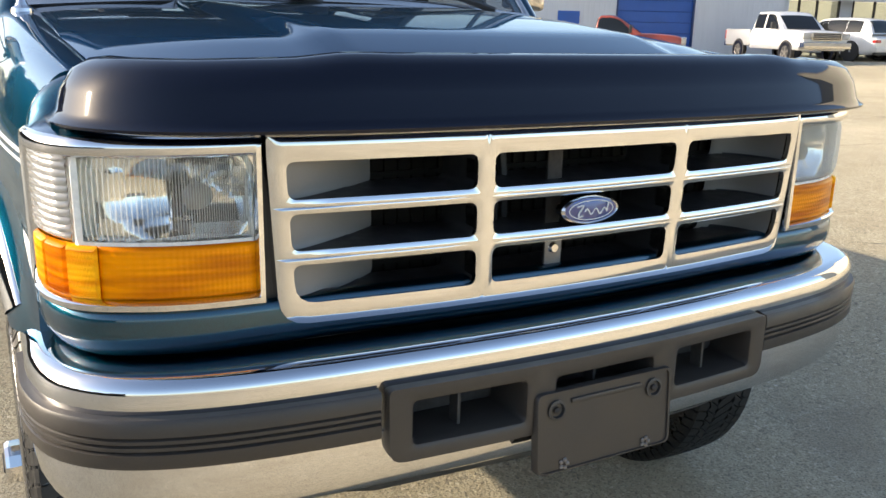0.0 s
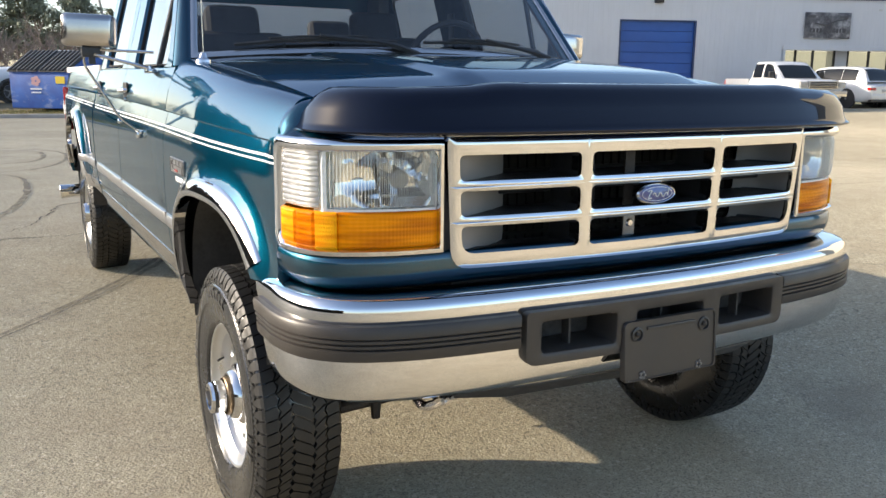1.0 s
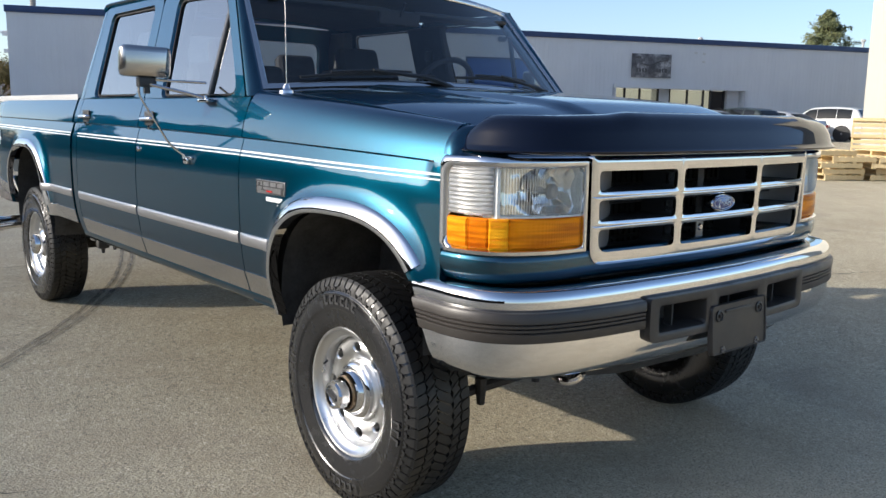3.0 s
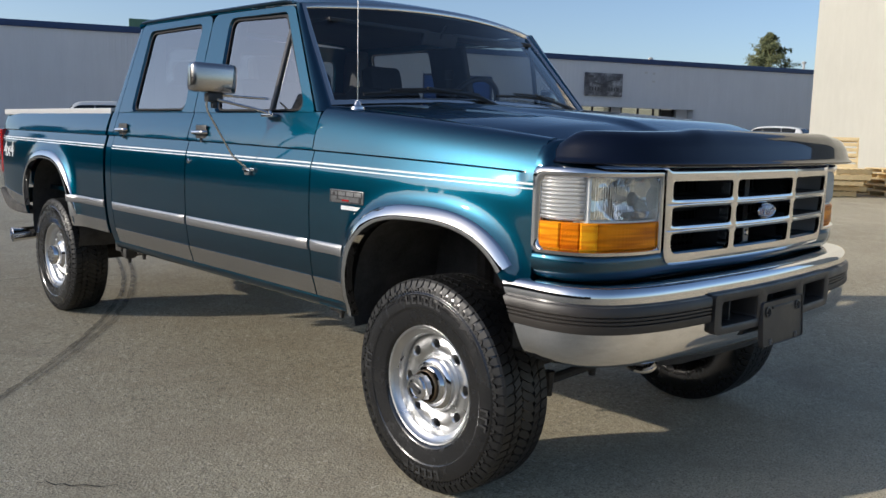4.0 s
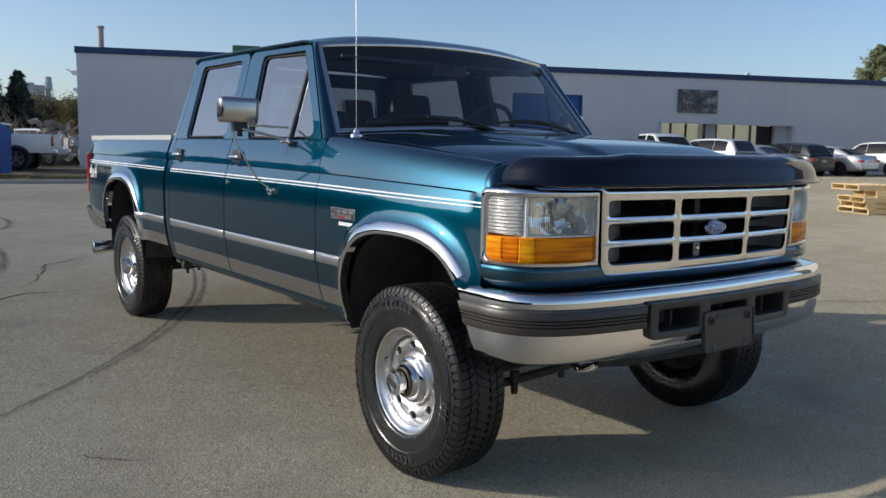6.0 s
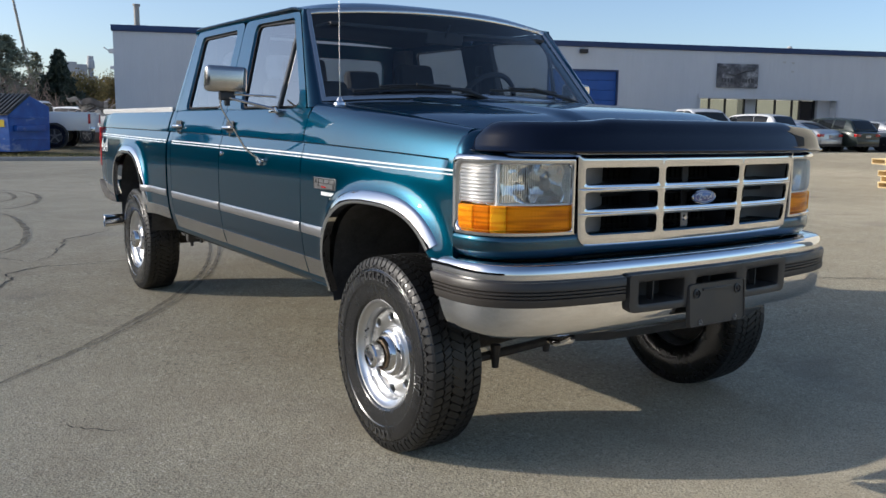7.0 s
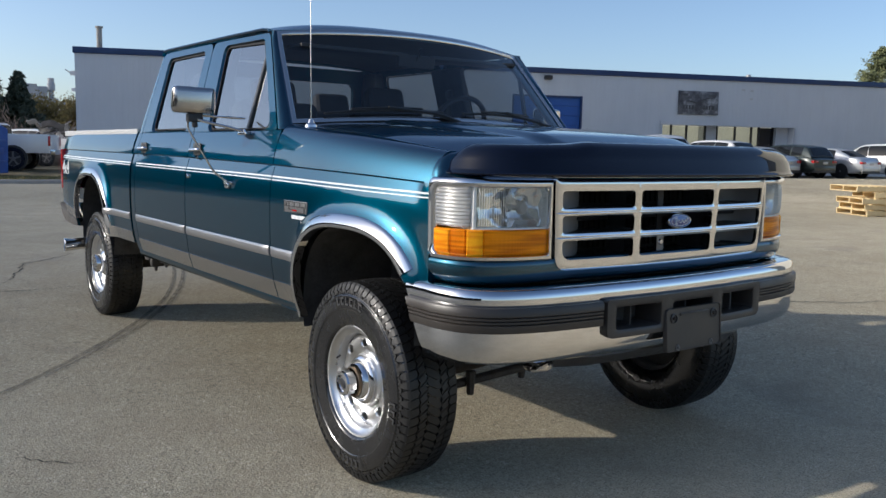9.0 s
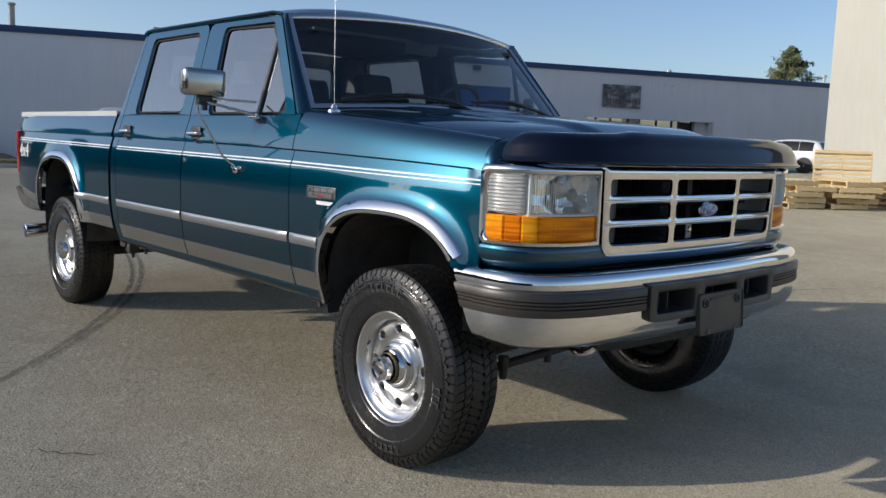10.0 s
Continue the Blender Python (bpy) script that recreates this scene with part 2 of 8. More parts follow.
def rounded(corners, r, n=4):
    """A loop of 2D points: corners rounded by r (one radius, or one each), n + 1 points a corner."""
    out, c = [], [Vector(p) for p in corners]
    for i, b in enumerate(c):
        a, d = c[i - 1], c[(i + 1) % len(c)]
        rr = r[i] if isinstance(r, (list, tuple)) else r
        u, v = (a - b).normalized(), (d - b).normalized()
        ang = math.acos(max(-1, min(1, u.dot(v))))
        t = min(rr / math.tan(ang / 2), 0.49 * (a - b).length, 0.49 * (d - b).length)
        p, q = b + u * t, b + v * t
        for k2 in range(n + 1):
            s = k2 / n
            out.append(p * (1 - s) ** 2 + b * 2 * s * (1 - s) + q * s * s)
    return out


def lerp(a, b, t):
    return a + (b - a) * t


def table(x, pts):
    """Straight-line look-up in pairs sorted by the first number."""
    if x <= pts[0][0]:
        return pts[0][1]
    for (a, u), (b, v) in zip(pts, pts[1:]):
        if x <= b:
            return lerp(u, v, (x - a) / (b - a))
    return pts[-1][1]


def smooth(x, pts):
    """Smooth look-up (cubic, slopes from the neighbours)."""
    if x <= pts[0][0]:
        return pts[0][1]
    if x >= pts[-1][0]:
        return pts[-1][1]
    n = len(pts)
    s = []
    for i in range(n):
        a, b = pts[max(i - 1, 0)], pts[min(i + 1, n - 1)]
        s.append((b[1] - a[1]) / (b[0] - a[0]))
    for i in range(n - 1):
        if x <= pts[i + 1][0]:
            h = pts[i + 1][0] - pts[i][0]
            t = (x - pts[i][0]) / h
            return ((2 * t ** 3 - 3 * t ** 2 + 1) * pts[i][1] + (t ** 3 - 2 * t ** 2 + t) * h * s[i]
                    + (-2 * t ** 3 + 3 * t ** 2) * pts[i + 1][1] + (t ** 3 - t ** 2) * h * s[i + 1])


def words(name, text, size, m, material, parent, depth=0.002, bold=0.0, slant=0.0):
    """Letters in the built-in font as one mesh."""
    cu = bpy.data.curves.new(name, "FONT")
    cu.body, cu.size, cu.extrude, cu.align_x, cu.align_y = text, size, depth, "CENTER", "CENTER"
    cu.offset, cu.shear = bold, slant
    tmp = new(name + "_tmp", cu)
    me = bpy.data.meshes.new_from_object(tmp.evaluated_get(bpy.context.evaluated_depsgraph_get()))
    bpy.data.objects.remove(tmp)
    me.materials.clear()
    me.materials.append(material)
    ob = new(name, me)
    ob.parent, ob.matrix_basis = parent, m
    return ob

# ---- the pickup truck: x across, y towards its tail from the front axle, z up ----
truck = thing("pickup_truck", "teal metallic crew cab pickup truck with chrome trim on asphalt", "pickup truck")

ARCH_F, ARCH_R = (0.045, 0.60, 0.432, 0.412, 2.7), (3.925, 0.62, 0.462, 0.465, 2.7)


def arch_g(y, z, arch):
    yc, zc, a, b, n = arch
    u, v = abs(y - yc) / a, max(0.0, z - zc) / b
    return (u ** n + v ** n) ** (1 / n)


BODY = [(0.60, 0.950), (0.66, 0.972), (0.74, 0.990), (0.84, 1.0), (0.96, 1.004), (1.08, 1.003), (1.16, 0.998), (1.20, 0.993), (1.28, 0.980), (1.34, 0.962), (1.395, 0.942), (1.42, 0.93)]


def line_z(y):
    """The height of the body's long crease."""
    return smooth(y, [(-0.5, 1.202), (0.0, 1.222), (0.75, 1.240), (2.0, 1.256), (5.0, 1.272)])


def stripe_z(y):
    return smooth(y, [(-0.5, 1.158), (0.75, 1.178), (1.9, 1.186), (3.0, 1.192), (5.0, 1.208)])


def half(y, z):
    """Half the body's width at a place of its side, with crease and wheel bulges."""
    x = smooth(z, BODY)
    if y < 0.35:
        x -= 0.056 * ((0.35 - y) / 0.8) ** 2
    if y > 4.6:
        x -= 0.02 * ((y - 4.6) / 0.4) ** 2
    lz = line_z(y)
    if y > -0.385 and z < lz:
        x -= 0.013 * max(0.0, 1 - (lz - z) / 0.085) * min(1.0, (y + 0.385) / 0.02)
    for arch in (ARCH_F, ARCH_R):
        g = arch_g(y, z, arch)
        if z > 0.55 and g < 1.45:
            x += 0.040 * math.exp(-((max(g, 1.0) - 1.0) / 0.13) ** 2)
    return x


def side_panel(name, y0, y1, z0, z1, side, parent, arch=None, cut=None, label="", step=0.018, fine=0.022):
    """One sheet-metal panel of the body's side, with turned-in edges."""
    bm = bmesh.new()
    ny, nz = max(2, round((y1 - y0) / fine)), max(2, round((z1 - z0) / step))
    ys, zs = [lerp(y0, y1, i / ny) for i in range(ny + 1)], [lerp(z0, z1, j / nz) for j in range(nz + 1)]
    at = {}
    split = next((j for j, z in enumerate(zs) if z > 1.262), None) if z1 > 1.28 else None
    for i, y in enumerate(ys):
        for j, z in enumerate(zs):
            if split:
                lz = line_z(y)
                if j < split:
                    z = lerp(z0, lz - 0.007, j / (split - 1))
                else:
                    z = lerp(lz + 0.0005, z1, (j - split) / (nz - split))
            at[i, j] = [y, z, False]
    if arch:
        inside = {k2 for k2, (y, z, _) in at.items() if arch_g(y, z, arch) < 1}
        for (i, j) in inside:
            y, z, _ = at[i, j]
            near = any((i + a, j + b) in at and (i + a, j + b) not in inside for a in (-1, 0, 1) for b in (-1, 0, 1))
            if near:
                g = arch_g(y, z, arch)
                yc, zc = arch[0], arch[1]
                at[i, j][0] = yc + (y - yc) / g
                if z > zc:
                    at[i, j][1] = zc + (z - zc) / g
            else:
                at[i, j][2] = True
    if cut:
        for k2, (y, z, _) in at.items():
            if cut(y, z):
                at[k2][2] = True
    vs = {}
    for k2, (y, z, gone) in at.items():
        if not gone:
            vs[k2] = bm.verts.new((side * half(y, z), y, z))
    for i in range(ny):
        for j in range(nz):
            q = [(i, j), (i + 1, j), (i + 1, j + 1), (i, j + 1)]
            if all(p in vs for p in q):
                bm.faces.new([vs[p] for p in q])
    bmesh.ops.delete(bm, geom=[v for v in bm.verts if not v.link_faces], context="VERTS")
    rim_edges(bm, (-side * 0.022, 0, 0))
    return part(name, bm, TEAL, parent, label, sharp=38)


def strip_on_side(name, y0, y1, zf, tall, proud, side, parent, material, label="", n=None, round_top=True, ends=0.0):
    """A moulding or stripe that follows the body's side."""
    bm = bmesh.new()
    n = n or max(2, round((y1 - y0) / 0.04))
    rings = []
    prof = [(-0.5, -0.002), (-0.5, proud * 0.6), (-0.34, proud), (0.0, proud * 1.12), (0.34, proud), (0.5, proud * 0.6), (0.5, -0.002)] if round_top else [(-0.5, -0.001), (-0.5, proud), (0.5, proud), (0.5, -0.001)]
    for i in range(n + 1):
        y = lerp(y0, y1, i / n)
        sc = 1.0
        if ends and (i == 0 or i == n):
            sc = 0.35
        zc = zf(y)
        rings.append(loop(bm, [(side * (half(y, zc + a * tall) + o * sc), y, zc + a * tall) for a, o in prof]))
    bridge(bm, rings, True, True)
    return part(name, bm, material, parent, label, sharp=40)


def zt(y):
    """The height of the hood and wing top along the truck."""
    return smooth(y, [(-0.74, 1.235), (-0.70, 1.262), (-0.62, 1.287), (-0.45, 1.312), (0.0, 1.360), (0.7, 1.422), (0.9, 1.43)])


SEAM_X = 0.845


def wing(side):
    """A front wing: side, shoulder and top edge as one sheet."""
    bm = bmesh.new()
    y0, y1, ny = -0.432, 0.752, 54
    NS = 38
    vs = {}
    inside = set()

    def row_z(y, j):
        return lerp(0.58, line_z(y) - 0.007, j / (NS - 1))

    for i in range(ny + 1):
        y = lerp(y0, y1, i / ny)
        for j in range(NS):
            if arch_g(y, row_z(y, j), ARCH_F) < 1:
                inside.add((i, j))
    for i in range(ny + 1):
        y = lerp(y0, y1, i / ny)
        for j in range(NS):
            z = row_z(y, j)
            yy, zz = y, z
            if (i, j) in inside:
                near = any(0 <= i + a <= ny and 0 <= j + b < NS and (i + a, j + b) not in inside for a in (-1, 0, 1) for b in (-1, 0, 1))
                if not near:
                    continue
                g = arch_g(y, z, ARCH_F)
                yy = ARCH_F[0] + (y - ARCH_F[0]) / g
                if z > ARCH_F[1]:
                    zz = ARCH_F[1] + (z - ARCH_F[1]) / g
            if yy < -0.3 and zz < 0.842:
                continue
            vs[i, j] = bm.verts.new((side * half(yy, zz), yy, zz))
        lz = line_z(y) + 0.0005
        top, xb, na = zt(y), half(y, lz + 0.0005), 26
        for a in range(0, na):
            t = a / (na - 1) * math.pi / 2
            s = math.sin(t) ** 0.72
            z = lz + (top - lz) * s
            x = SEAM_X + (xb - 0.034 * s - SEAM_X) * max(0.0, math.cos(t)) ** 0.50
            vs[i, NS + a] = bm.verts.new((side * x, y, z))
    for i in range(ny):
        for j in range(NS + 25):
            q = [(i, j), (i + 1, j), (i + 1, j + 1), (i, j + 1)]
            if all(p in vs for p in q):
                bm.faces.new([vs[p] for p in q])
    bmesh.ops.delete(bm, geom=[v for v in bm.verts if not v.link_faces], context="VERTS")
    rim_edges(bm, lambda c: Vector((-side * 0.03, 0, -0.012 if c.z > 1.22 else 0)))
    return part("front_wing", bm, TEAL, truck, sharp=42)


def arch_trim(arch, side, low, parent, front_low=None):
    """The bright moulding round a wheel opening."""
    bm = bmesh.new()
    yc, zc, a, b, n = arch
    rings = []
    cnt = 96
    for i in range(cnt + 1):
        t = lerp(-0.30, math.pi + 0.30, i / cnt)
        c, s = math.cos(t), math.sin(t)
        if s >= 0:
            y, z = yc + a * math.copysign(abs(c) ** (2 / n), c), zc + b * abs(s) ** (2 / n)
        else:
            y, z = yc + a * math.copysign(1, c), zc + 0.28 * s
        fl = low if c > 0 else (front_low if front_low is not None else low)
        if z < fl:
            continue
        d = Vector((y - yc, max(0.02, (z - zc)))).normalized() if s > 0 else Vector((math.copysign(1, c), 0))
        ring = []
        for off, out in ((-0.003, -0.035), (-0.003, 0.001), (0.001, 0.004), (0.018, 0.0055), (0.042, 0.0048), (0.051, 0.003), (0.052, -0.006)):
            yy, zz = y + d.x * off, z + d.y * off
            ring.append((side * (half(yy, max(zz, 0.6)) + out), yy, zz))
        rings.append(loop(bm, ring))
    bridge(bm, rings, False)
    bmesh.ops.remove_doubles(bm, verts=bm.verts[:], dist=0.0005)
    return part("wheel_arch_trim", bm, CHROME, parent, "bright chrome wheel arch moulding", sharp=50)


def liner(arch, side, parent):
    """The dark wheel housing behind an opening."""
    bm = bmesh.new()
    yc, zc, a, b, n = arch
    rings = []
    for depth, sc in ((0.975, 1.0), (0.80, 1.03), (0.52, 1.03)):
        pts = []
        for i in range(29):
            t = lerp(-0.42 if yc > 1 else -0.25, math.pi + (0.42 if yc > 1 else -0.02), i / 28)
            c, s = math.cos(t), math.sin(t)
            y = yc + sc * a * math.copysign(abs(c) ** (2 / n), c)
            z = zc + (sc * b * abs(s) ** (2 / n) if s > 0 else 0.25 * s)
            ripple = 0.006 * math.sin(i * 2.6) if depth < 0.9 else 0
            pts.append((side * depth, y + ripple, z + ripple))
        rings.append(loop(bm, pts))
    bridge(bm, rings, False)
    f = bm.faces.new(rings[-1])
    return part("wheel_housing", bm, MATTE, parent)


# hood
def hood_point(u, v):
    u = u * 2 - 1
    yf, yb = -0.742 + 0.07 * u * u + 0.20 * u ** 6, 0.685 - 0.13 * (1 - u * u)
    v = v ** 1.35
    y = lerp(yf, yb, v)
    flat = zt(y - (yf + 0.742) * max(0.0, 1 - v * 2.2))
    z = flat + 0.031 * (1 - u ** 4) * min(1, v * 4) + 0.016 * min(1.0, max(0.0, (0.60 - 0.10 * (1 - v) - abs(u)) / 0.05)) * min(1, v * 3 + 0.25)
    z += 0.026 * (1 - u ** 4) * min(1, v * 3 + 0.15) * (1 - v ** 2.2)
    return Vector(((SEAM_X - 0.006) * u, y, z))


bm = bmesh.new()
grid(bm, hood_point, 60, 44)
rim_edges(bm, (0, 0.004, -0.02))
part("hood", bm, TEAL, truck, sharp=50)
# cowl between the hood and the glass
bm = bmesh.new()
grid(bm, lambda u, v: Vector(((u * 2 - 1) * 0.875, lerp(0.688, 0.83, v) - 0.13 * (1 - (u * 2 - 1) ** 2), 1.418 + 0.012 * v + 0.026 * (1 - (u * 2 - 1) ** 2) * (1 - 0.4 * v) - 0.02 * math.sin(v * math.pi))), 30, 4)
part("cowl", bm, BLACK, truck)

for side in (-1, 1):
    wing(side)
    arch_trim(ARCH_F, side, 0.572, truck, 0.862)
    arch_trim(ARCH_R, side, 0.70, truck)
    liner(ARCH_F, side, truck)
    liner(ARCH_R, side, truck)
    # doors
    for y0, y1, w_out, w_in in ((0.758, 1.880, [(0.80, 1.396), (1.880, 1.396), (1.902, 1.898), (1.150, 1.882)], [(0.880, 1.402), (1.665, 1.402), (1.715, 1.860), (1.205, 1.846)]),
                                (1.888, 2.840, [(1.888, 1.396), (2.840, 1.396), (2.765, 1.912), (1.910, 1.898)], [(2.010, 1.408), (2.655, 1.408), (2.640, 1.858), (2.015, 1.856)])):
        door = side_panel("door", y0, y1, 0.615, 1.396, side, truck)

        def gx(z, inset=0.0):
            return side * (0.942 - 0.27 * (z - 1.41) - inset)

        bm = bmesh.new()
        lo = rounded(w_out, [0.01, 0.01, 0.06, 0.06], 5)
        li = rounded(w_in, 0.045, 5)
        a = loop(bm, [(gx(p[1]), p[0], p[1]) for p in lo])
        b = loop(bm, [(gx(p[1]), p[0], p[1]) for p in rounded([(q[0], q[1]) for q in w_in], 0.05, 5)])
        cen = Vector((sum(q[0] for q in w_in) / 4, sum(q[1] for q in w_in) / 4))
        for v, p in zip(b, li):
            d = (p - cen).normalized() * 0.012
            v.co = (gx(p[1] + d.y, -0.001), p[0] + d.x, p[1] + d.y)
        c = loop(bm, [(gx(p[1], 0.022), p[0], p[1]) for p in li])
        a0 = loop(bm, [(gx(p[1], 0.03), p[0], p[1]) for p in lo])
        bridge(bm, [a0, a, b, c])
        part("window_surround", bm, TEAL, door, sharp=30)
        bm = bmesh.new()
        a = loop(bm, [(gx(p[1], 0.012), p[0], p[1]) for p in li])
        inner = [cen + (p - cen) * (1 - 0.014 / (p - cen).length) for p in li]
        b = loop(bm, [(gx(p[1], 0.010), p[0], p[1]) for p in inner])
        c = loop(bm, [(gx(p[1], 0.028), p[0], p[1]) for p in inner])
        bridge(bm, [a, b, c])
        part("window_seal", bm, SEAL, door)
        bm = bmesh.new()
        a = loop(bm, [(gx(p[1], 0.018), p[0], p[1]) for p in li])
        bm.faces.new(a)
        pane = part("window_glass", bm, SIDE_GLASS if side < 0 else CLEAR_GLASS, door, "tinted side window glass")
        pane.visible_shadow = False
        if y0 < 1:
            bm = bmesh.new()
            box(bm, -0.009, 0.009, -0.013, 0.013, 0, 0.385, 0.004, 1, Matrix.Translation((gx(1.40, 0.016), 1.165, 1.40)) @ Matrix.Rotation(side * math.atan(-0.27), 4, "Y") @ Matrix.Rotation(0.04, 4, "X"))
            part("quarter_light_bar", bm, BLACK, door)
        # handle: a dark cup with a chrome pull and a lock
        yh, zh = y1 - 0.13, 1.292
        bm = bmesh.new()
        box(bm, side * (half(yh, zh) - 0.006), side * (half(yh, zh) + 0.006), yh - 0.062, yh + 0.050, zh - 0.034, zh + 0.040, 0.008)
        hd = part("door_handle", bm, BLACK, door, "chrome pull handle in a dark cup")
        bm = bmesh.new()
        xh = half(yh, zh)
        tube(bm, bent([(side * (xh + 0.002), yh - 0.068, zh + 0.004), (side * (xh + 0.022), yh - 0.06, zh + 0.004), (side * (xh + 0.024), yh + 0.05, zh + 0.002), (side * (xh + 0.002), yh + 0.062, zh)], 3, 0.02), [0.010] * 6 + [0.012] * 6, 8)
        part("pull", bm, CHROME, hd)
        bm = bmesh.new()
        lathe(bm, [(0.0, 0.014), (0.011, 0.013), (0.012, 0.0)], 14, Matrix.Translation((side * xh, yh - 0.02, zh - 0.036)) @ Matrix.Diagonal((side, 1, 1, 1)))
        part("lock", bm, CHROME, hd)
        strip_on_side("rub_strip", y0 + 0.012, y1 - 0.006, lambda y: 0.842, 0.046, 0.014, side, door, SILVER, "silver side moulding", ends=1)
        strip_on_side("rocker_trim", y0 + 0.004, y1 - 0.002, lambda y: 0.664, 0.084, 0.003, side, door, STEEL, "polished stainless rocker trim", round_top=False)
        for dz in (-0.008, 0.007):
            strip_on_side("pinstripe", y0 + 0.003, y1 - 0.003, lambda y, dz=dz: stripe_z(y) + dz, 0.0068 if dz > 0 else 0.005, 0.0012, side, door, WHITE_LINE, "white pinstripe", round_top=False)
    # wing mouldings
    strip_on_side("rub_strip", 0.515, 0.748, lambda y: 0.842, 0.046, 0.014, side, truck, SILVER, "silver side moulding", ends=1)
    strip_on_side("rocker_trim", 0.488, 0.75, lambda y: 0.664, 0.084, 0.003, side, truck, STEEL, "polished stainless rocker trim", round_top=False)
    for dz in (-0.008, 0.007):
        strip_on_side("pinstripe", -0.428, 0.75, lambda y, dz=dz: stripe_z(y) + dz, 0.0068 if dz > 0 else 0.005, 0.0012, side, truck, WHITE_LINE, "white pinstripe", round_top=False)
    # rear cab corner and bed side
    side_panel("cab_corner", 2.846, 2.925, 0.62, 1.392, side, truck)
    bed = side_panel("bed_side", 2.962, 5.055, 0.66, 1.402, side, truck, ARCH_R, lambda y, z: (y > 4.42 and z < 0.665 + 0.16 * (y - 4.42)), fine=0.024)
    strip_on_side("rub_strip", 2.968, 3.50, lambda y: 0.842, 0.046, 0.014, side, bed, SILVER, "silver side moulding", ends=1)
    strip_on_side("rocker_trim", 4.46, 5.04, lambda y: 0.735 + 0.10 * (y - 4.46), 0.072, 0.003, side, bed, STEEL, round_top=False)
    strip_on_side("rocker_trim", 2.968, 3.47, lambda y: 0.700, 0.078, 0.003, side, bed, STEEL, round_top=False)
    for dz in (-0.008, 0.007):
        strip_on_side("pinstripe", 2.966, 5.045, lambda y, dz=dz: stripe_z(y) + dz, 0.0068 if dz > 0 else 0.005, 0.0012, side, bed, WHITE_LINE, "white pinstripe", round_top=False)
    bm = bmesh.new()
    box(bm, side * 0.855, side * 0.944, 2.964, 5.06, 1.380, 1.423, 0.008, 3)
    part("bed_rail", bm, RAIL, bed, "pale grey bed rail top")
    bm = bmesh.new()
    box(bm, side * 0.845, side * 0.862, 2.97, 5.03, 1.12, 1.40)
    for ya, yb in ((2.97, 3.42), (4.44, 5.03)):
        box(bm, side * 0.845, side * 0.862, ya, yb, 0.86, 1.12)
    box(bm, side * 0.50, side * 0.845, 3.43, 4.43, 1.112, 1.126, 0.005)
    part("bed_inner_wall", bm, TEAL, bed)
    bm = bmesh.new()
    box(bm, side * 0.80, side * 0.984, 5.026, 5.082, 0.93, 1.27, 0.012, 3)
    tl = part("tail_lamp", bm, RED, truck, "red tail lamp")
    bm = bmesh.new()
    rings = []
    for i in range(61):
        y = lerp(0.486, 2.925, i / 60)
        xs2 = half(y, 0.618)
        rings.append(loop(bm, [(side * (xs2 + o), y, z) for o, z in ((-0.004, 0.622), (-0.001, 0.612), (-0.006, 0.594), (-0.020, 0.576), (-0.05, 0.562), (-0.10, 0.566))]))
    bridge(bm, rings, False)
    part("sill", bm, TEAL, truck)
    # inner sill, so that the gaps between panels are dark
    bm = bmesh.new()
    box(bm, side * 0.86, side * 0.935, 0.50, 2.93, 0.60, 1.36, 0.01)
    part("inner_sill", bm, MATTE, truck)

# greenhouse: pillars, roof, back panel
for side in (-1, 1):
    bm = bmesh.new()

    def gp(y, z, inset=0.0):
        return Vector((side * (0.942 - 0.27 * (z - 1.41) - inset), y, z))

    # A pillar: from the door edge round to the glass
    rings = []
    for i in range(13):
        t = i / 12
        z = lerp(1.40, 1.892, t)
        yd = lerp(0.792, 1.148, t)
        xo = 0.942 - 0.27 * (z - 1.41)
        vv = (z - 1.432) / 0.446
        wsx, wsy = lerp(0.874, 0.776, vv), lerp(0.780, 1.150, vv)
        rings.append(loop(bm, [(side * (xo - 0.04), yd + 0.004, z), (side * xo, yd - 0.004, z), (side * (xo - 0.006), yd - 0.020, z), (side * lerp(xo, wsx, 0.55), lerp(yd, wsy, 0.6) - 0.026, z), (side * (wsx + 0.010), wsy - 0.012, z), (side * (wsx - 0.02), wsy + 0.03, z)]))
    bridge(bm, rings, False)
    part("windshield_pillar", bm, TEAL, truck, sharp=60)
    bm = bmesh.new()
    # rear quarter behind the back door
    q = [(2.848, 1.392), (2.955, 1.392), (2.822, 1.895), (2.773, 1.905)]
    rings = []
    for i in range(13):
        t = i / 12
        z = lerp(1.392, 1.916, t)
        ya, yb = lerp(2.846, 2.770, t), lerp(2.946, 2.806, t)
        rings.append(loop(bm, [gp(ya, z, 0.03), gp(ya, z), gp(lerp(ya, yb, 0.6), z, 0.001), gp(yb, z, 0.012), gp(yb + 0.018, z, 0.04), gp(yb + 0.024, z, 0.10)]))
    bridge(bm, rings, False)
    part("rear_pillar", bm, TEAL, truck, sharp=60)
    bm = bmesh.new()
    pts = [gp(y, z, -0.010) for y, z in ((0.80, 1.46), (1.0, 1.69), (1.148, 1.894), (1.22, 1.905), (1.6, 1.912), (2.2, 1.920), (2.7, 1.926), (2.77, 1.922))]
    rings = []
    for p in pts[2:]:
        rings.append(loop(bm, [p + Vector((-side * 0.03, 0, -0.006)), p + Vector((side * 0.006, 0, -0.008)), p + Vector((side * 0.010, 0, 0.0)), p + Vector((side * 0.004, 0, 0.006)), p + Vector((-side * 0.02, 0, 0.002))]))
    bridge(bm, rings, True, True)
    part("drip_rail", bm, TEAL, truck)


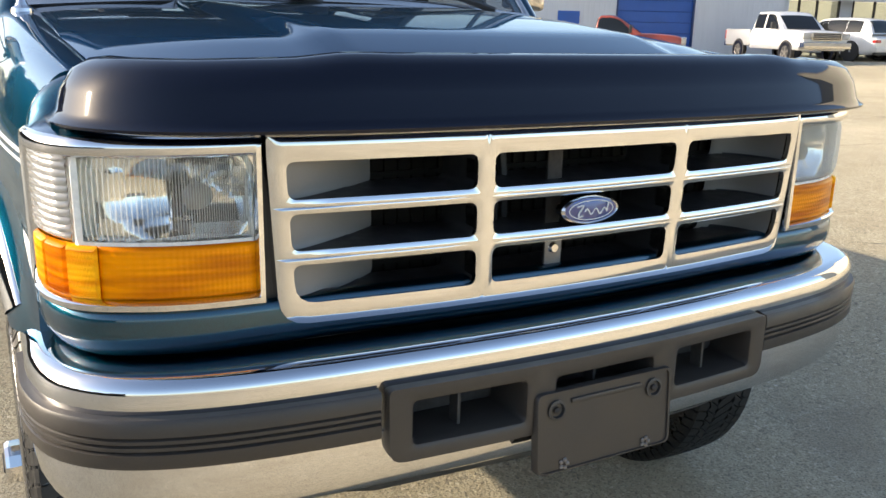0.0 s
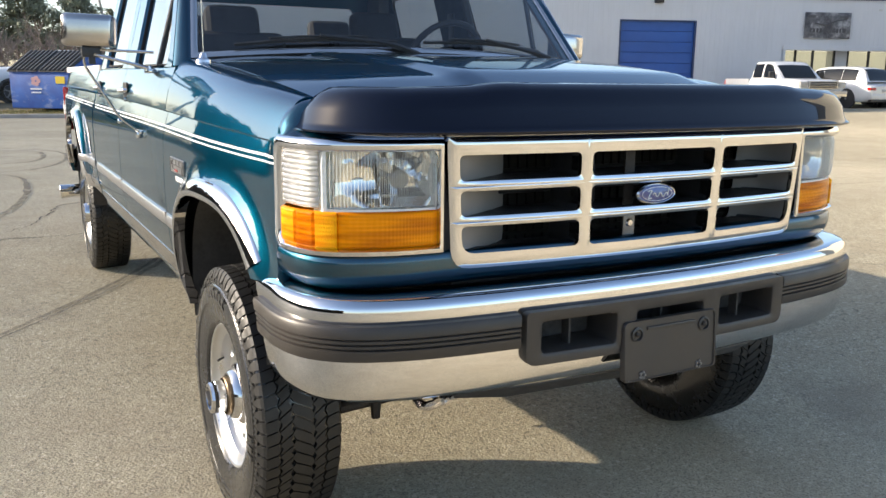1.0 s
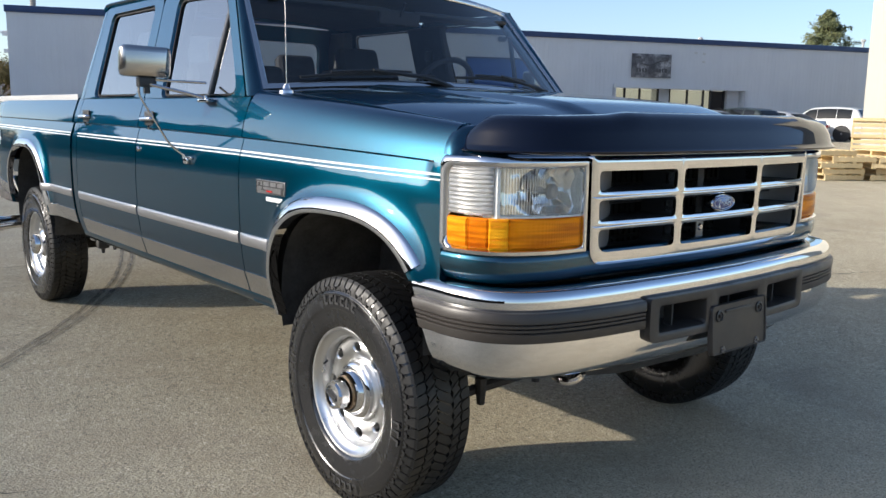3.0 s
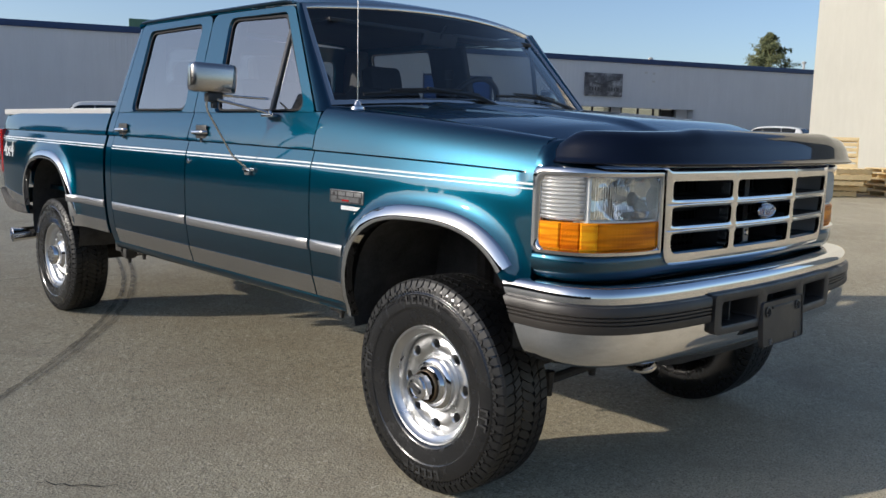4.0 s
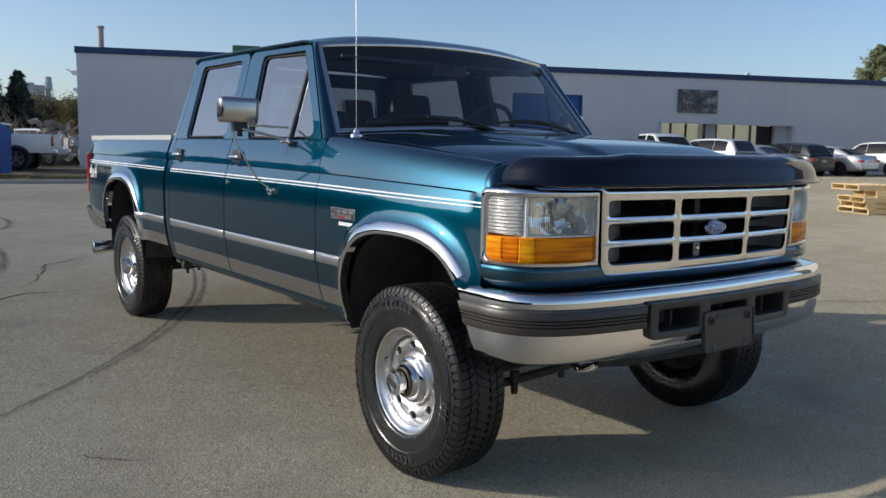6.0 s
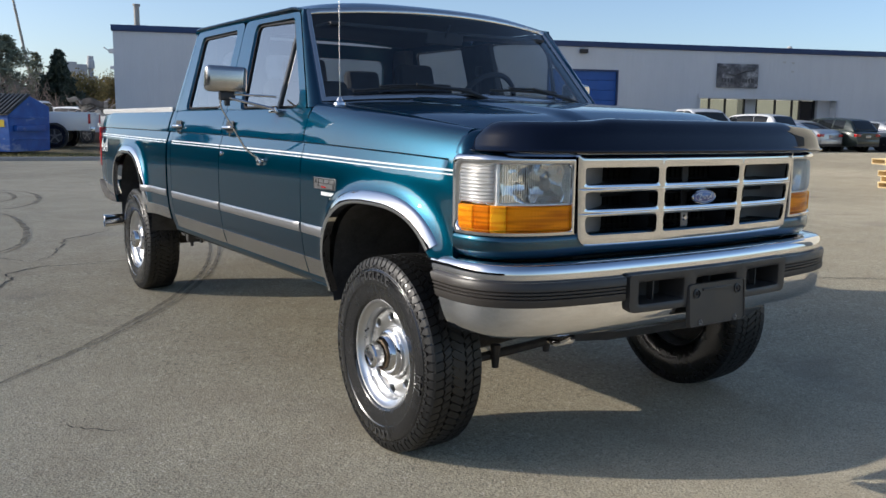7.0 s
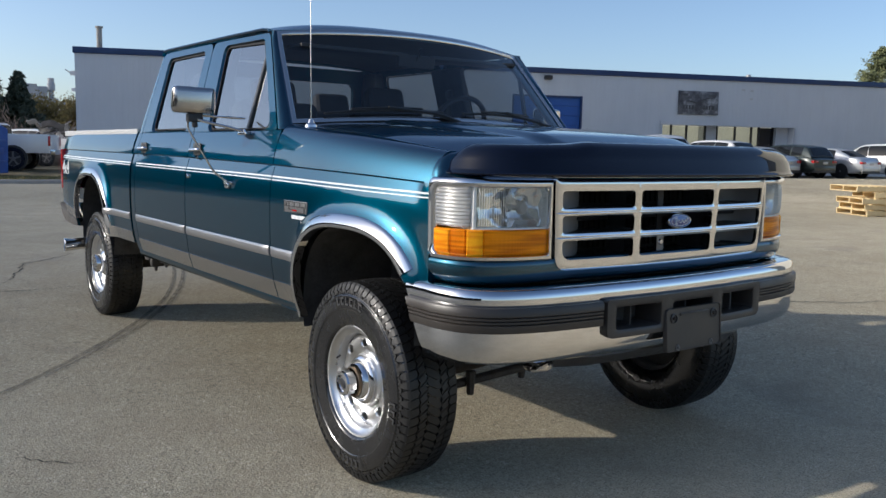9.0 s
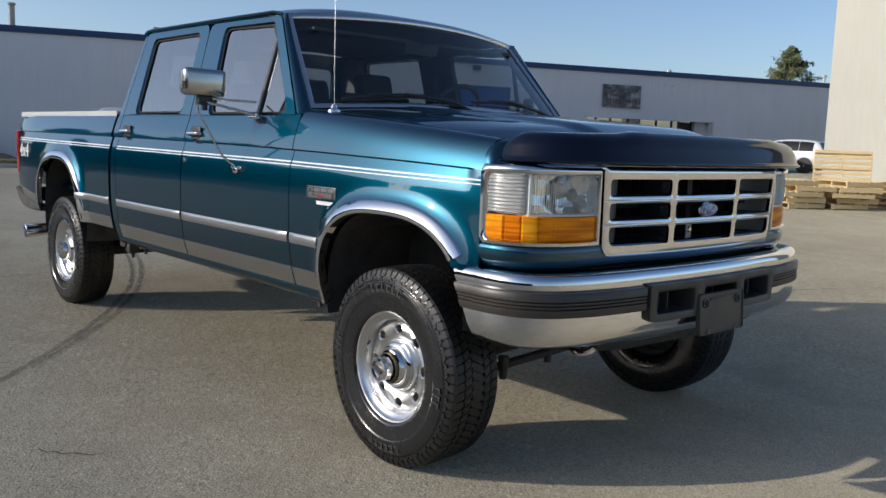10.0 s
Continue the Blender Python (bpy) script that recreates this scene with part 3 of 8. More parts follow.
def roof_point(u, v):
    u = u * 2 - 1
    yf, yb = 1.148 - 0.125 * (1 - u * u), 2.822 + 0.02 * (1 - u * u)
    v2 = v
    y = lerp(yf, yb, v2)
    edge = min(1.0, v / 0.10, (1 - v) / 0.06)
    edge = math.sin(max(0.0, edge) * math.pi / 2)
    z = lerp(1.899, 1.919, v) + (0.058 * (1 - abs(u) ** 3.6)) * (0.45 + 0.55 * edge) + 0.016 * edge - 0.004
    return Vector((u * lerp(0.792, 0.812, min(1.0, v * 4)), y, z))


bm = bmesh.new()
grid(bm, roof_point, 36, 48)
rim_edges(bm, (0, 0, -0.02))
part("roof", bm, TEAL, truck, sharp=60)


# windshield with its bright surround
def ws(u, v, lift=0.0):
    return Vector((u * lerp(0.874, 0.776, v), lerp(0.780, 1.150, v) - 0.13 * (1 - u * u) - lift * 0.74, lerp(1.432, 1.884, v) + 0.036 * (1 - u * u) + lift * 0.67))


bm = bmesh.new()
grid(bm, lambda a, b: ws(a * 2 - 1, b), 24, 8)
pane = part("windshield", bm, WIND_GLASS, truck, "clear windshield glass")
pane.visible_shadow = False
bm = bmesh.new()
edge = []
for i in range(25):
    edge.append((lerp(-1, 1, i / 24), 0.0))
for i in range(1, 13):
    edge.append((1.0, i / 12))
for i in range(1, 25):
    edge.append((lerp(1, -1, i / 24), 1.0))
for i in range(1, 12):
    edge.append((-1.0, 1 - i / 12))
rings = []
for d, h in ((-0.012, 0.0), (-0.012, 0.009), (0.0, 0.012), (0.012, 0.010), (0.018, 0.001)):
    ring = []
    for u, v in edge:
        uu = u * (1 - d / 0.85) if abs(u) == 1 else max(-1 + d / 0.85, min(1 - d / 0.85, u))
        vv = max(d / 0.58, min(1 - d / 0.58, v)) if v not in (0.0, 1.0) else (d / 0.58 if v == 0 else 1 - d / 0.58)
        ring.append(ws(uu, vv, h))
    rings.append(loop(bm, ring))
bridge(bm, rings, True)
part("windshield_trim", bm, STEEL, truck, "bright metal windshield surround", sharp=60)

# cab back panel with its window
bm = bmesh.new()


def back(x, z, inset=0.0):
    return Vector((x, lerp(2.945, 2.815, (z - 1.36) / 0.54) - inset, z))


lo = rounded([(-0.91, 1.20), (0.91, 1.20), (0.80, 1.90), (-0.80, 1.90)], 0.03, 5)
li = rounded([(-0.66, 1.46), (0.66, 1.46), (0.62, 1.80), (-0.62, 1.80)], 0.06, 5)
bridge(bm, [loop(bm, [back(*p) for p in lo]), loop(bm, [back(*p) for p in li]), loop(bm, [back(p[0], p[1], 0.03) for p in li])])
box(bm, -0.92, 0.92, 2.90, 2.945, 0.62, 1.21)
part("cab_back", bm, TEAL, truck)
bm = bmesh.new()
bm.faces.new(loop(bm, [back(p[0], p[1], 0.012) for p in li]))
pane = part("rear_window", bm, CLEAR_GLASS, truck, "clear rear window glass")
pane.visible_shadow = False

# bed: floor, front wall, tailgate, rear bumper, exhaust
bm = bmesh.new()
box(bm, -0.85, 0.85, 2.975, 5.03, 0.84, 0.87)
box(bm, -0.85, 0.85, 2.965, 2.99, 0.84, 1.36)
part("bed_floor", bm, TEAL, truck)
bm = bmesh.new()
box(bm, -0.80, 0.80, 5.015, 5.06, 0.83, 1.405, 0.012)
part("tailgate", bm, TEAL, truck)
bm = bmesh.new()
pts = [(-0.96, 4.80), (-0.95, 5.02), (-0.88, 5.16), (0, 5.19), (0.88, 5.16), (0.95, 5.02), (0.96, 4.80)]
rings = [loop(bm, [(x, y, 0.675), (x, y + 0.0, 0.685), (x, y, 0.79), (x * 0.97, y - 0.05, 0.80), (x * 0.93, y - 0.08, 0.68)]) for x, y in ((p[0], p[1]) for p in bent([(a, b, 0) for a, b in pts], 3, 0.05))]
bridge(bm, rings, True, True)
rear_bumper = part("rear_bumper", bm, CHROME, truck, "chrome rear step bumper")
# the dark reflection in the bumper's chrome ends is put into black pieces
for side in (-1, 1):
    bm = bmesh.new()
    rings = []
    for y, lo_z, hi_z in ((4.40, 0.655, 0.690), (4.52, 0.648, 0.700), (4.70, 0.645, 0.715), (4.88, 0.655, 0.745), (4.97, 0.690, 0.770), (5.04, 0.745, 0.795), (5.075, 0.785, 0.81)):
        rings.append(loop(bm, [(side * x, y, z) for x, z in ((0.93, lo_z + 0.004), (0.985, lo_z), (0.998, lo_z + 0.012), (0.998, hi_z - 0.01), (0.985, hi_z), (0.93, hi_z))]))
    bridge(bm, rings, True, True)
    part("bumper_end", bm, MATTE, rear_bumper, "bumper end, black for its dark reflection")
bm = bmesh.new()
tube(bm, [(-0.70, 3.6, 0.56), (-0.72, 4.30, 0.52), (-0.88, 4.45, 0.515)], 0.035, 12)
pipe = part("exhaust_pipe", bm, RUSTY, truck)
bm = bmesh.new()
prof = [(0.030, 0.0), (0.044, 0.01), (0.050, 0.20), (0.054, 0.24), (0.049, 0.245), (0.045, 0.21), (0.04, 0.02)]
lathe(bm, prof, 24, Matrix.Translation((-0.86, 4.45, 0.515)) @ Matrix.Rotation(radians(176), 4, "Z") @ Matrix.Rotation(radians(4), 4, "Y"))
part("exhaust_tip", bm, CHROME, pipe, "chrome exhaust tip")

# body mounts and hangers that show under the sills
for side in (-1, 1):
    for y, z, w, h in ((0.80, 0.545, 0.10, 0.05), (2.88, 0.55, 0.07, 0.06), (3.10, 0.52, 0.05, 0.10), (3.20, 0.535, 0.09, 0.06)):
        bm = bmesh.new()
        box(bm, side * 0.76, side * 0.83, y - w / 2, y + w / 2, z - h / 2, z + h / 2 + 0.04, 0.012, 2)
        tube(bm, [(side * 0.795, y, z - h / 2 + 0.005), (side * 0.795, y, z - h / 2 - 0.03)], [0.014, 0.010], 8)
        part("body_mount", bm, MATTE, truck)

# ---- front end ----
FACE = [(-1.0, -0.944, -0.425), (-0.80, -0.939, -0.506), (-0.58, -0.915, -0.580), (-0.42, -0.873, -0.625), (0.0, -0.764, -0.673), (1.0, -0.620, -0.692)]


def face(s, out=0.0):
    """Plan of the lamp's face, from the outer end (-1) to the grille (1), pushed outwards by out."""
    def p(t):
        return Vector((smooth(t, [(a, b) for a, b, c in FACE]), smooth(t, [(a, c) for a, b, c in FACE])))
    q = p(s)
    d = (p(min(1, s + 0.02)) - p(max(-1, s - 0.02))).normalized()
    return q + Vector((d.y, -d.x)) * out


def lamp_sheet(bm, side, s0, s1, z0, z1, out, ns=10, nz=8, rib=None, depth=0.02):
    def f(u, v):
        s, z = lerp(s0, s1, u), lerp(z0, z1, v)
        o = out + (rib(u, v) if rib else 0.0)
        o -= 0.006 * max(0, 1 - min(u, 1 - u, v, 1 - v) * 14)
        p = face(s, o)
        return Vector((-side * p.x, p.y, z))
    grid(bm, f, ns, nz)
    rim_edges(bm, (0, depth, 0))


for side in (-1, 1):
    bm = bmesh.new()
    # bezel: a chrome ring that wraps round the corner
    outer, inner = [], []
    z0, z1 = 0.948, 1.226
    n_s = 80

    def per(s0, s1, a, b, rad):
        pts = [(lerp(s0, s1, i / n_s), a) for i in range(n_s)]
        pts += [(s1, lerp(a, b, i / 24)) for i in range(24)]
        pts += [(lerp(s1, s0, i / n_s), b) for i in range(n_s)]
        pts += [(s0, lerp(b, a, i / 24)) for i in range(24)]
        out = []
        for s, z in pts:
            # both outer corners are rounded
            for zz, sg in ((b, -1), (a, 1)):
                h1, h2 = 1 - (s - s0) / (rad / 0.41), 1 - (z - zz) * sg / rad
                if h1 > 0 and h2 > 0:
                    k2 = max(h1, h2) / math.hypot(h1, h2)
                    s, z = s0 + (1 - h1 * k2) * rad / 0.41, zz + sg * (1 - h2 * k2) * rad
            out.append((s, z))
        return out

    rings = []
    for ds, dz, o in ((0.0, 0.0, -0.03), (0.0, 0.0, 0.0), (0.012, 0.004, 0.010), (0.06, 0.016, 0.012), (0.085, 0.022, 0.004), (0.09, 0.023, -0.04)):
        ring = []
        top = 0.010 * (dz / 0.023)
        for s, z in per(-1.0 + ds * 0.85, 1.0 - ds * 1.25, z0 + dz * 0.85, z1 - dz - top, 0.020 + 0.09 * ds):
            p = face(s, o)
            ring.append((-side * p.x, p.y, z))
        rings.append(loop(bm, ring))
    bridge(bm, rings, True)
    lamp = part("headlight", bm, CHROME, truck, "chrome framed headlight with amber turn signal", sharp=55)
    # silvered housing: one deep bowl behind the lens, flat behind the corner lamp
    bm = bmesh.new()

    def bowl(u, v):
        s, z = lerp(-0.97, 0.96, u), lerp(z0 + 0.01, z1 - 0.01, v)
        q = ((s - 0.28) / 0.66) ** 2 + ((z - 1.125) / 0.088) ** 2
        o = -0.030 - 0.058 * max(0.0, 1 - q) if z > 1.046 else -0.028
        if z > 1.062 and s > -0.47:
            cu, cv = u * 8.0, v * 6.0
            cell = random.Random(int(cu) * 31 + int(cv) * 7 + 5)
            o += (cu % 1 - 0.5) * cell.uniform(-0.007, 0.007) + (cv % 1 - 0.5) * cell.uniform(-0.007, 0.007)
        if 0.20 < s < 0.74 and 1.085 < z < 1.158 - 0.07 * (s - 0.20):
            o = -0.072 + (1.158 - z) * 0.75
        p = face(s, o)
        return Vector((-side * p.x, p.y, z))

    grid(bm, bowl, 96, 48)
    part("reflector", bm, REFL, lamp, "silvered headlight reflector")
    bm = bmesh.new()
    pc = face(0.28, -0.055)
    tube(bm, [(-side * pc.x, pc.y + 0.05, 1.125), (-side * pc.x * 0.998, pc.y + 0.005, 1.125), (-side * pc.x * 0.997, pc.y - 0.012, 1.125)], [0.014, 0.012, 0.006], 10)
    part("bulb", bm, FROST, lamp)
    bm = bmesh.new()
    pq = face(0.28, -0.040)
    lathe(bm, [(0.0, 0.010), (0.016, 0.009), (0.024, 0.002), (0.024, -0.006)], 18, Matrix.Translation((-side * pq.x, pq.y, 1.125)) @ Matrix.Rotation(radians(-90), 4, "Z"))
    part("bulb_shield", bm, DULL, lamp)
    bm = bmesh.new()
    lamp_sheet(bm, side, -0.475, 0.875, 1.060, 1.196, -0.002, 250, 8, rib=lambda u, v: 0.0011 * abs(math.sin(u * 50 * math.pi)) + 0.003 * math.sin(v * math.pi))
    ln = part("headlight_lens", bm, LENS, lamp, "clear fluted headlight lens", sharp=80)
    ln.visible_shadow = False
    # whitish strips imitate the reflected lines of the lens flutes
    bm = bmesh.new()
    for i in range(1, 52):
        sc = lerp(-0.47, 0.87, i / 52)
        wide = 0.0058 if 0.05 < sc < 0.68 else 0.0040
        rows = []
        for q in range(9):
            v = lerp(0.03, 0.97, q / 8)
            o = -0.0005 + 0.003 * math.sin(v * math.pi) - 0.006 * max(0.0, 1 - min(v, 1 - v) * 14)
            spots = [face(sc + ds, o + dr) for ds, dr in ((-wide, 0.0), (0.0, 0.0012), (wide, 0.0))]
            rows.append([bm.verts.new((-side * p.x, p.y, lerp(1.060, 1.196, v))) for p in spots])
        for ra, rb in zip(rows, rows[1:]):
            for e in (0, 1):
                bm.faces.new((ra[e], ra[e + 1], rb[e + 1], rb[e]))
    fluting = tagged(part("lens_fluting", bm, FLUTE, lamp), kind="stuff")
    fluting.visible_shadow = False
    bm = bmesh.new()
    lamp_sheet(bm, side, -0.50, 0.89, 1.052, 1.060, 0.0, 14, 1)
    lamp_sheet(bm, side, -0.515, -0.475, 1.045, 1.198, 0.0, 2, 6)
    lamp_sheet(bm, side, 0.875, 0.893, 1.045, 1.198, 0.0, 2, 6)
    lamp_sheet(bm, side, -0.50, 0.89, 1.196, 1.202, 0.0, 14, 1)
    part("lens_rim", bm, CLEAR_RIM, lamp)
    bm = bmesh.new()
    tip = face(0.90, 0.004)
    fan = [bm.verts.new((-side * tip.x, tip.y, 1.204))]
    for i in range(9):
        t = math.pi / 2 * i / 8
        p = face(0.90 - 0.20 + 0.20 * math.sin(t), 0.004)
        fan.append(bm.verts.new((-side * p.x, p.y, 1.204 - 0.034 + 0.034 * math.cos(t))))
    for a2, b2 in zip(fan[1:], fan[2:]):
        bm.faces.new((fan[0], a2, b2))
    rim_edges(bm, (0, 0.012, 0))
    part("bezel_corner", bm, CHROME, lamp)
    bm = bmesh.new()
    lamp_sheet(bm, side, -0.932, -0.52, 1.061, 1.198, 0.002, 12, 66, rib=lambda u, v: 0.0030 * abs(math.sin(v * 11 * math.pi)))
    part("corner_lamp", bm, FROST, lamp, "clear ribbed corner lamp", sharp=60)
    for s0, s1, o, mat_a in ((-0.932, -0.73, 0.004, AMBER_LIT), (-0.728, -0.552, 0.003, AMBER_DIM), (-0.55, -0.40, 0.004, AMBER_LIT), (-0.398, 0.90, 0.002, AMBER_DIM)):
        bm = bmesh.new()
        lamp_sheet(bm, side, s0, s1, 0.967, 1.054, o, 96, 36, rib=lambda u, v: 0.0010 * abs(math.sin(v * 9 * math.pi)) + (0.0008 * abs(math.sin(u * 24 * math.pi)) if 0.03 < v < 0.97 else 0))
        part("turn_signal", bm, mat_a, lamp, "amber turn signal lens", sharp=60)

# body-colour nose above the lamps, under the deflector
for side in (-1, 1):
    bm = bmesh.new()

    def nose(u, v):
        sN = lerp(-1.0, 1.0, u)
        o = lerp(-0.004, -0.10, v ** lerp(1.6, 0.4, max(0.0, min(1.0, (u - 0.025) / 0.05))))
        q = face(sN, o)
        back_y = lerp(-0.432, -0.60, min(1.0, u * 1.6))
        y = lerp(q.y, max(q.y, back_y), v * 0.5)
        return Vector((-side * q.x, y, 1.226 + 0.085 * math.sin(v * math.pi / 2)))

    grid(bm, nose, 80, 8)
    part("nose_panel", bm, TEAL, truck)

# grille: one chrome moulding with nine openings


def grille_y(x):
    return -0.739 + 0.105 * x * x


def gpt(x, z, out=0.0):
    rim = max(0.0, (z - 1.215) / 0.013, (0.936 - z) / 0.031, (abs(x) - 0.596) / 0.021) if out > 0.004 else 0.0
    return Vector((x * (1 - 0.10 * max(0.0, (1.19 - z))), grille_y(x) + 0.03 * (1.07 - z) - out + 0.006 * min(1.0, rim), z))



COLS = [(-0.592, -0.245), (-0.218, 0.218), (0.245, 0.592)]
ROWZ = [(1.118, 1.188), (1.031, 1.101), (0.939, 1.014)]
bm = bmesh.new()
xs = [-0.617, -0.2315, 0.2315, 0.617]
zs = [1.228, 1.109, 1.022, 0.905]
backs = []
for c, (a, b) in enumerate(COLS):
    for r, (lo_z, hi_z) in enumerate(ROWZ):
        corners = [(xs[c], zs[r + 1]), (xs[c + 1], zs[r + 1]), (xs[c + 1], zs[r]), (xs[c], zs[r])]
        rad = [0.0005] * 4
        if c == 0 and r == 2:
            rad[0] = 0.05
        if c == 2 and r == 2:
            rad[1] = 0.05
        if c == 0 and r == 0:
            rad[3] = 0.012
        if c == 2 and r == 0:
            rad[2] = 0.012
        ro = [0.016] * 4
        if r == 2 and c == 0:
            ro[0] = 0.04
        if r == 2 and c == 2:
            ro[1] = 0.04

        def dense(pts2):
            out = []
            for i, p in enumerate(pts2):
                q = pts2[(i + 1) % len(pts2)]
                m2 = 5 if (i % 5) == 4 else 1
                for k2 in range(m2):
                    out.append(p + (q - p) * (k2 / m2))
            return out

        lo = dense(rounded(corners, rad, 4))
        li = dense(rounded([(a, lo_z), (b, lo_z), (b, hi_z), (a, hi_z)], ro, 4))
        cenx, cenz = (a + b) / 2, (lo_z + hi_z) / 2

        def ins(p, d):
            return (p[0] + math.copysign(min(d, abs(p[0] - cenx)), cenx - p[0]), p[1] + math.copysign(min(d, abs(p[1] - cenz)), cenz - p[1]))

        rimp = lambda p: 0.0095
        L = [loop(bm, [gpt(p[0], p[1], rimp(p)) for p in lo])]
        L.append(loop(bm, [gpt(lerp(p[0], q[0], 0.30), lerp(p[1], q[1], 0.30), 0.0105) for p, q in zip(lo, li)]))
        L.append(loop(bm, [gpt(lerp(p[0], q[0], 0.62), lerp(p[1], q[1], 0.62), 0.010) for p, q in zip(lo, li)]))
        L.append(loop(bm, [gpt(*ins(p, -0.0035), 0.007) for p in li]))
        L.append(loop(bm, [gpt(*ins(p, -0.001), 0.002) for p in li]))
        L.append(loop(bm, [gpt(p[0], p[1], -0.010) for p in li]))
        bridge(bm, L, True)
        backs.append((c, r, li, a, b, lo_z, hi_z))
bmesh.ops.remove_doubles(bm, verts=bm.verts[:], dist=0.0006)
rim_edges(bm, lambda v: Vector((0, 0.03, 0)) if v.y < -0.69 + 0.12 * v.x * v.x else Vector((0, 0.012, 0)))
grille = part("grille", bm, CHROME, truck, "chrome nine-opening grille", sharp=40)
for c, r, li, a, b, lo_z, hi_z in backs:
    bm = bmesh.new()
    rings = []
    for step in range(9):
        qa = step / 8 * math.pi / 2
        d, sh = -0.010 - 0.135 * math.sin(qa), 1 - math.cos(qa)
        if c == 0:
            d, sh = -0.010 - 0.120 * step / 8, (step / 8) ** 0.85
        ring = []
        for p in li:
            x, z = p[0], p[1]
            if c == 0 and x < (a + b) / 2:
                x += 0.20 * sh * (1 - max(0.0, min(1.0, (x - a) / (b - a) * 2)))
            if c == 2 and x > (a + b) / 2:
                x -= 0.10 * sh * (1 - max(0.0, min(1.0, (b - x) / (b - a) * 2)))
            z += ((lo_z + hi_z) / 2 - z) * 0.12 * sh
            ring.append(gpt(x, z, d))
        rings.append(loop(bm, ring))
    bridge(bm, rings, True)
    if c != 1:
        # the outer end wall of the recess is grey, the rest black
        bm.normal_update()
        end = bm.copy()
        end.normal_update()
        outer = lambda f: (f.calc_center_median().x * (1 if c == 0 else -1)) < -0.592 + (0.225 if c == 0 else 0.125) and abs(f.normal.z) < 0.6
        bmesh.ops.delete(end, geom=[f for f in end.faces if not outer(f)], context="FACES")
        part("recess_end", end, GRILLE_IN, grille, "grey plastic end wall of the grille opening")
        bmesh.ops.delete(bm, geom=[f for f in bm.faces if outer(f)], context="FACES")
    part("grille_recess", bm, BLACK, grille)
bm = bmesh.new()
box(bm, -0.60, 0.60, -0.54, -0.52, 0.90, 1.22)
for i in range(40):
    x = lerp(-0.57, 0.57, i / 39)
    box(bm, x - 0.003, x + 0.003, -0.548, -0.54, 0.92, 1.21)
for i in range(5):
    z = lerp(0.95, 1.18, i / 4)
    box(bm, -0.58, 0.58, -0.552, -0.54, z - 0.005, z + 0.005)
part("radiator", bm, RAD_CORE, grille)
# hood latch bracket behind the openings
# shade on the upper bracket is put into its dark metal; lower plate paler
bm = bmesh.new()
box(bm, -0.060, -0.026, -0.69, -0.684, 0.93, 1.21, 0.002)
bk = part("latch_bracket", bm, RUSTY, grille)
bm = bmesh.new()
lathe(bm, [(0.0, 0.006), (0.008, 0.006), (0.012, 0.0)], 14, Matrix.Translation((-0.043, -0.697, 0.982)) @ Matrix.Rotation(radians(-90), 4, "Z"))
part("bolt", bm, STEEL, bk)
bm = bmesh.new()
box(bm, -0.063, -0.023, -0.697, -0.692, 0.945, 1.008, 0.002)
part("latch_plate", bm, DULL, bk)
# hoses and a hood release rod in the dark behind the openings
for nm, pts2, rad2 in (("hose", [(-0.17, -0.62, 1.20), (-0.165, -0.64, 1.12), (-0.14, -0.63, 1.05), (-0.15, -0.60, 0.95)], 0.012), ("hose", [(-0.12, -0.61, 1.20), (-0.115, -0.62, 1.10), (-0.10, -0.60, 0.98)], 0.009), ("release_rod", [(-0.55, -0.60, 1.075), (0.0, -0.60, 1.078), (0.55, -0.60, 1.075)], 0.008)):
    bm = bmesh.new()
    tube(bm, bent(pts2, 3, 0.04), rad2, 8)
    part(nm, bm, BLACK, grille)
# oval badge with a plain mark
bm = bmesh.new()


def oval(rx, rz, y, n=32):
    return [(rx * math.cos(t), y, 1.066 + rz * math.sin(t)) for t in (2 * math.pi * k2 / n for k2 in range(n))]


bridge(bm, [loop(bm, oval(0.064, 0.026, -0.726)), loop(bm, oval(0.068, 0.028, -0.750)), loop(bm, oval(0.064, 0.0255, -0.755)), loop(bm, oval(0.061, 0.023, -0.753))], True)
badge = part("oval_badge", bm, CHROME, grille, "blue oval badge with chrome rim")
bm = bmesh.new()
bridge(bm, [loop(bm, oval(0.061, 0.023, -0.753)), loop(bm, oval(0.04, 0.014, -0.7555)), loop(bm, oval(0.004, 0.002, -0.757))], True)
bm.faces.new(loop(bm, oval(0.004, 0.002, -0.757)))
part("enamel", bm, BLUE_ENAMEL, badge)
bm = bmesh.new()
tube(bm, [(0.052 * math.cos(a), -0.7555 + 0.0015 * abs(math.cos(a)), 1.066 + 0.0185 * math.sin(a)) for a in (2 * math.pi * q / 40 for q in range(41))], 0.0011, 5, False)
tube(bm, bent([(-0.036, -0.757, 1.074), (-0.018, -0.757, 1.078), (-0.030, -0.757, 1.064), (-0.034, -0.757, 1.054), (-0.022, -0.757, 1.056)], 4, 0.01), 0.0019, 5)
tube(bm, [(lerp(-0.018, 0.034, q / 30), -0.757, 1.0635 + 0.0055 * math.sin(q / 30 * 5 * math.pi)) for q in range(31)], 0.0017, 5)
tube(bm, [(0.034, -0.757, 1.060), (0.038, -0.757, 1.078)], 0.0017, 5)
part("badge_mark", bm, WHITE_LINE, badge)

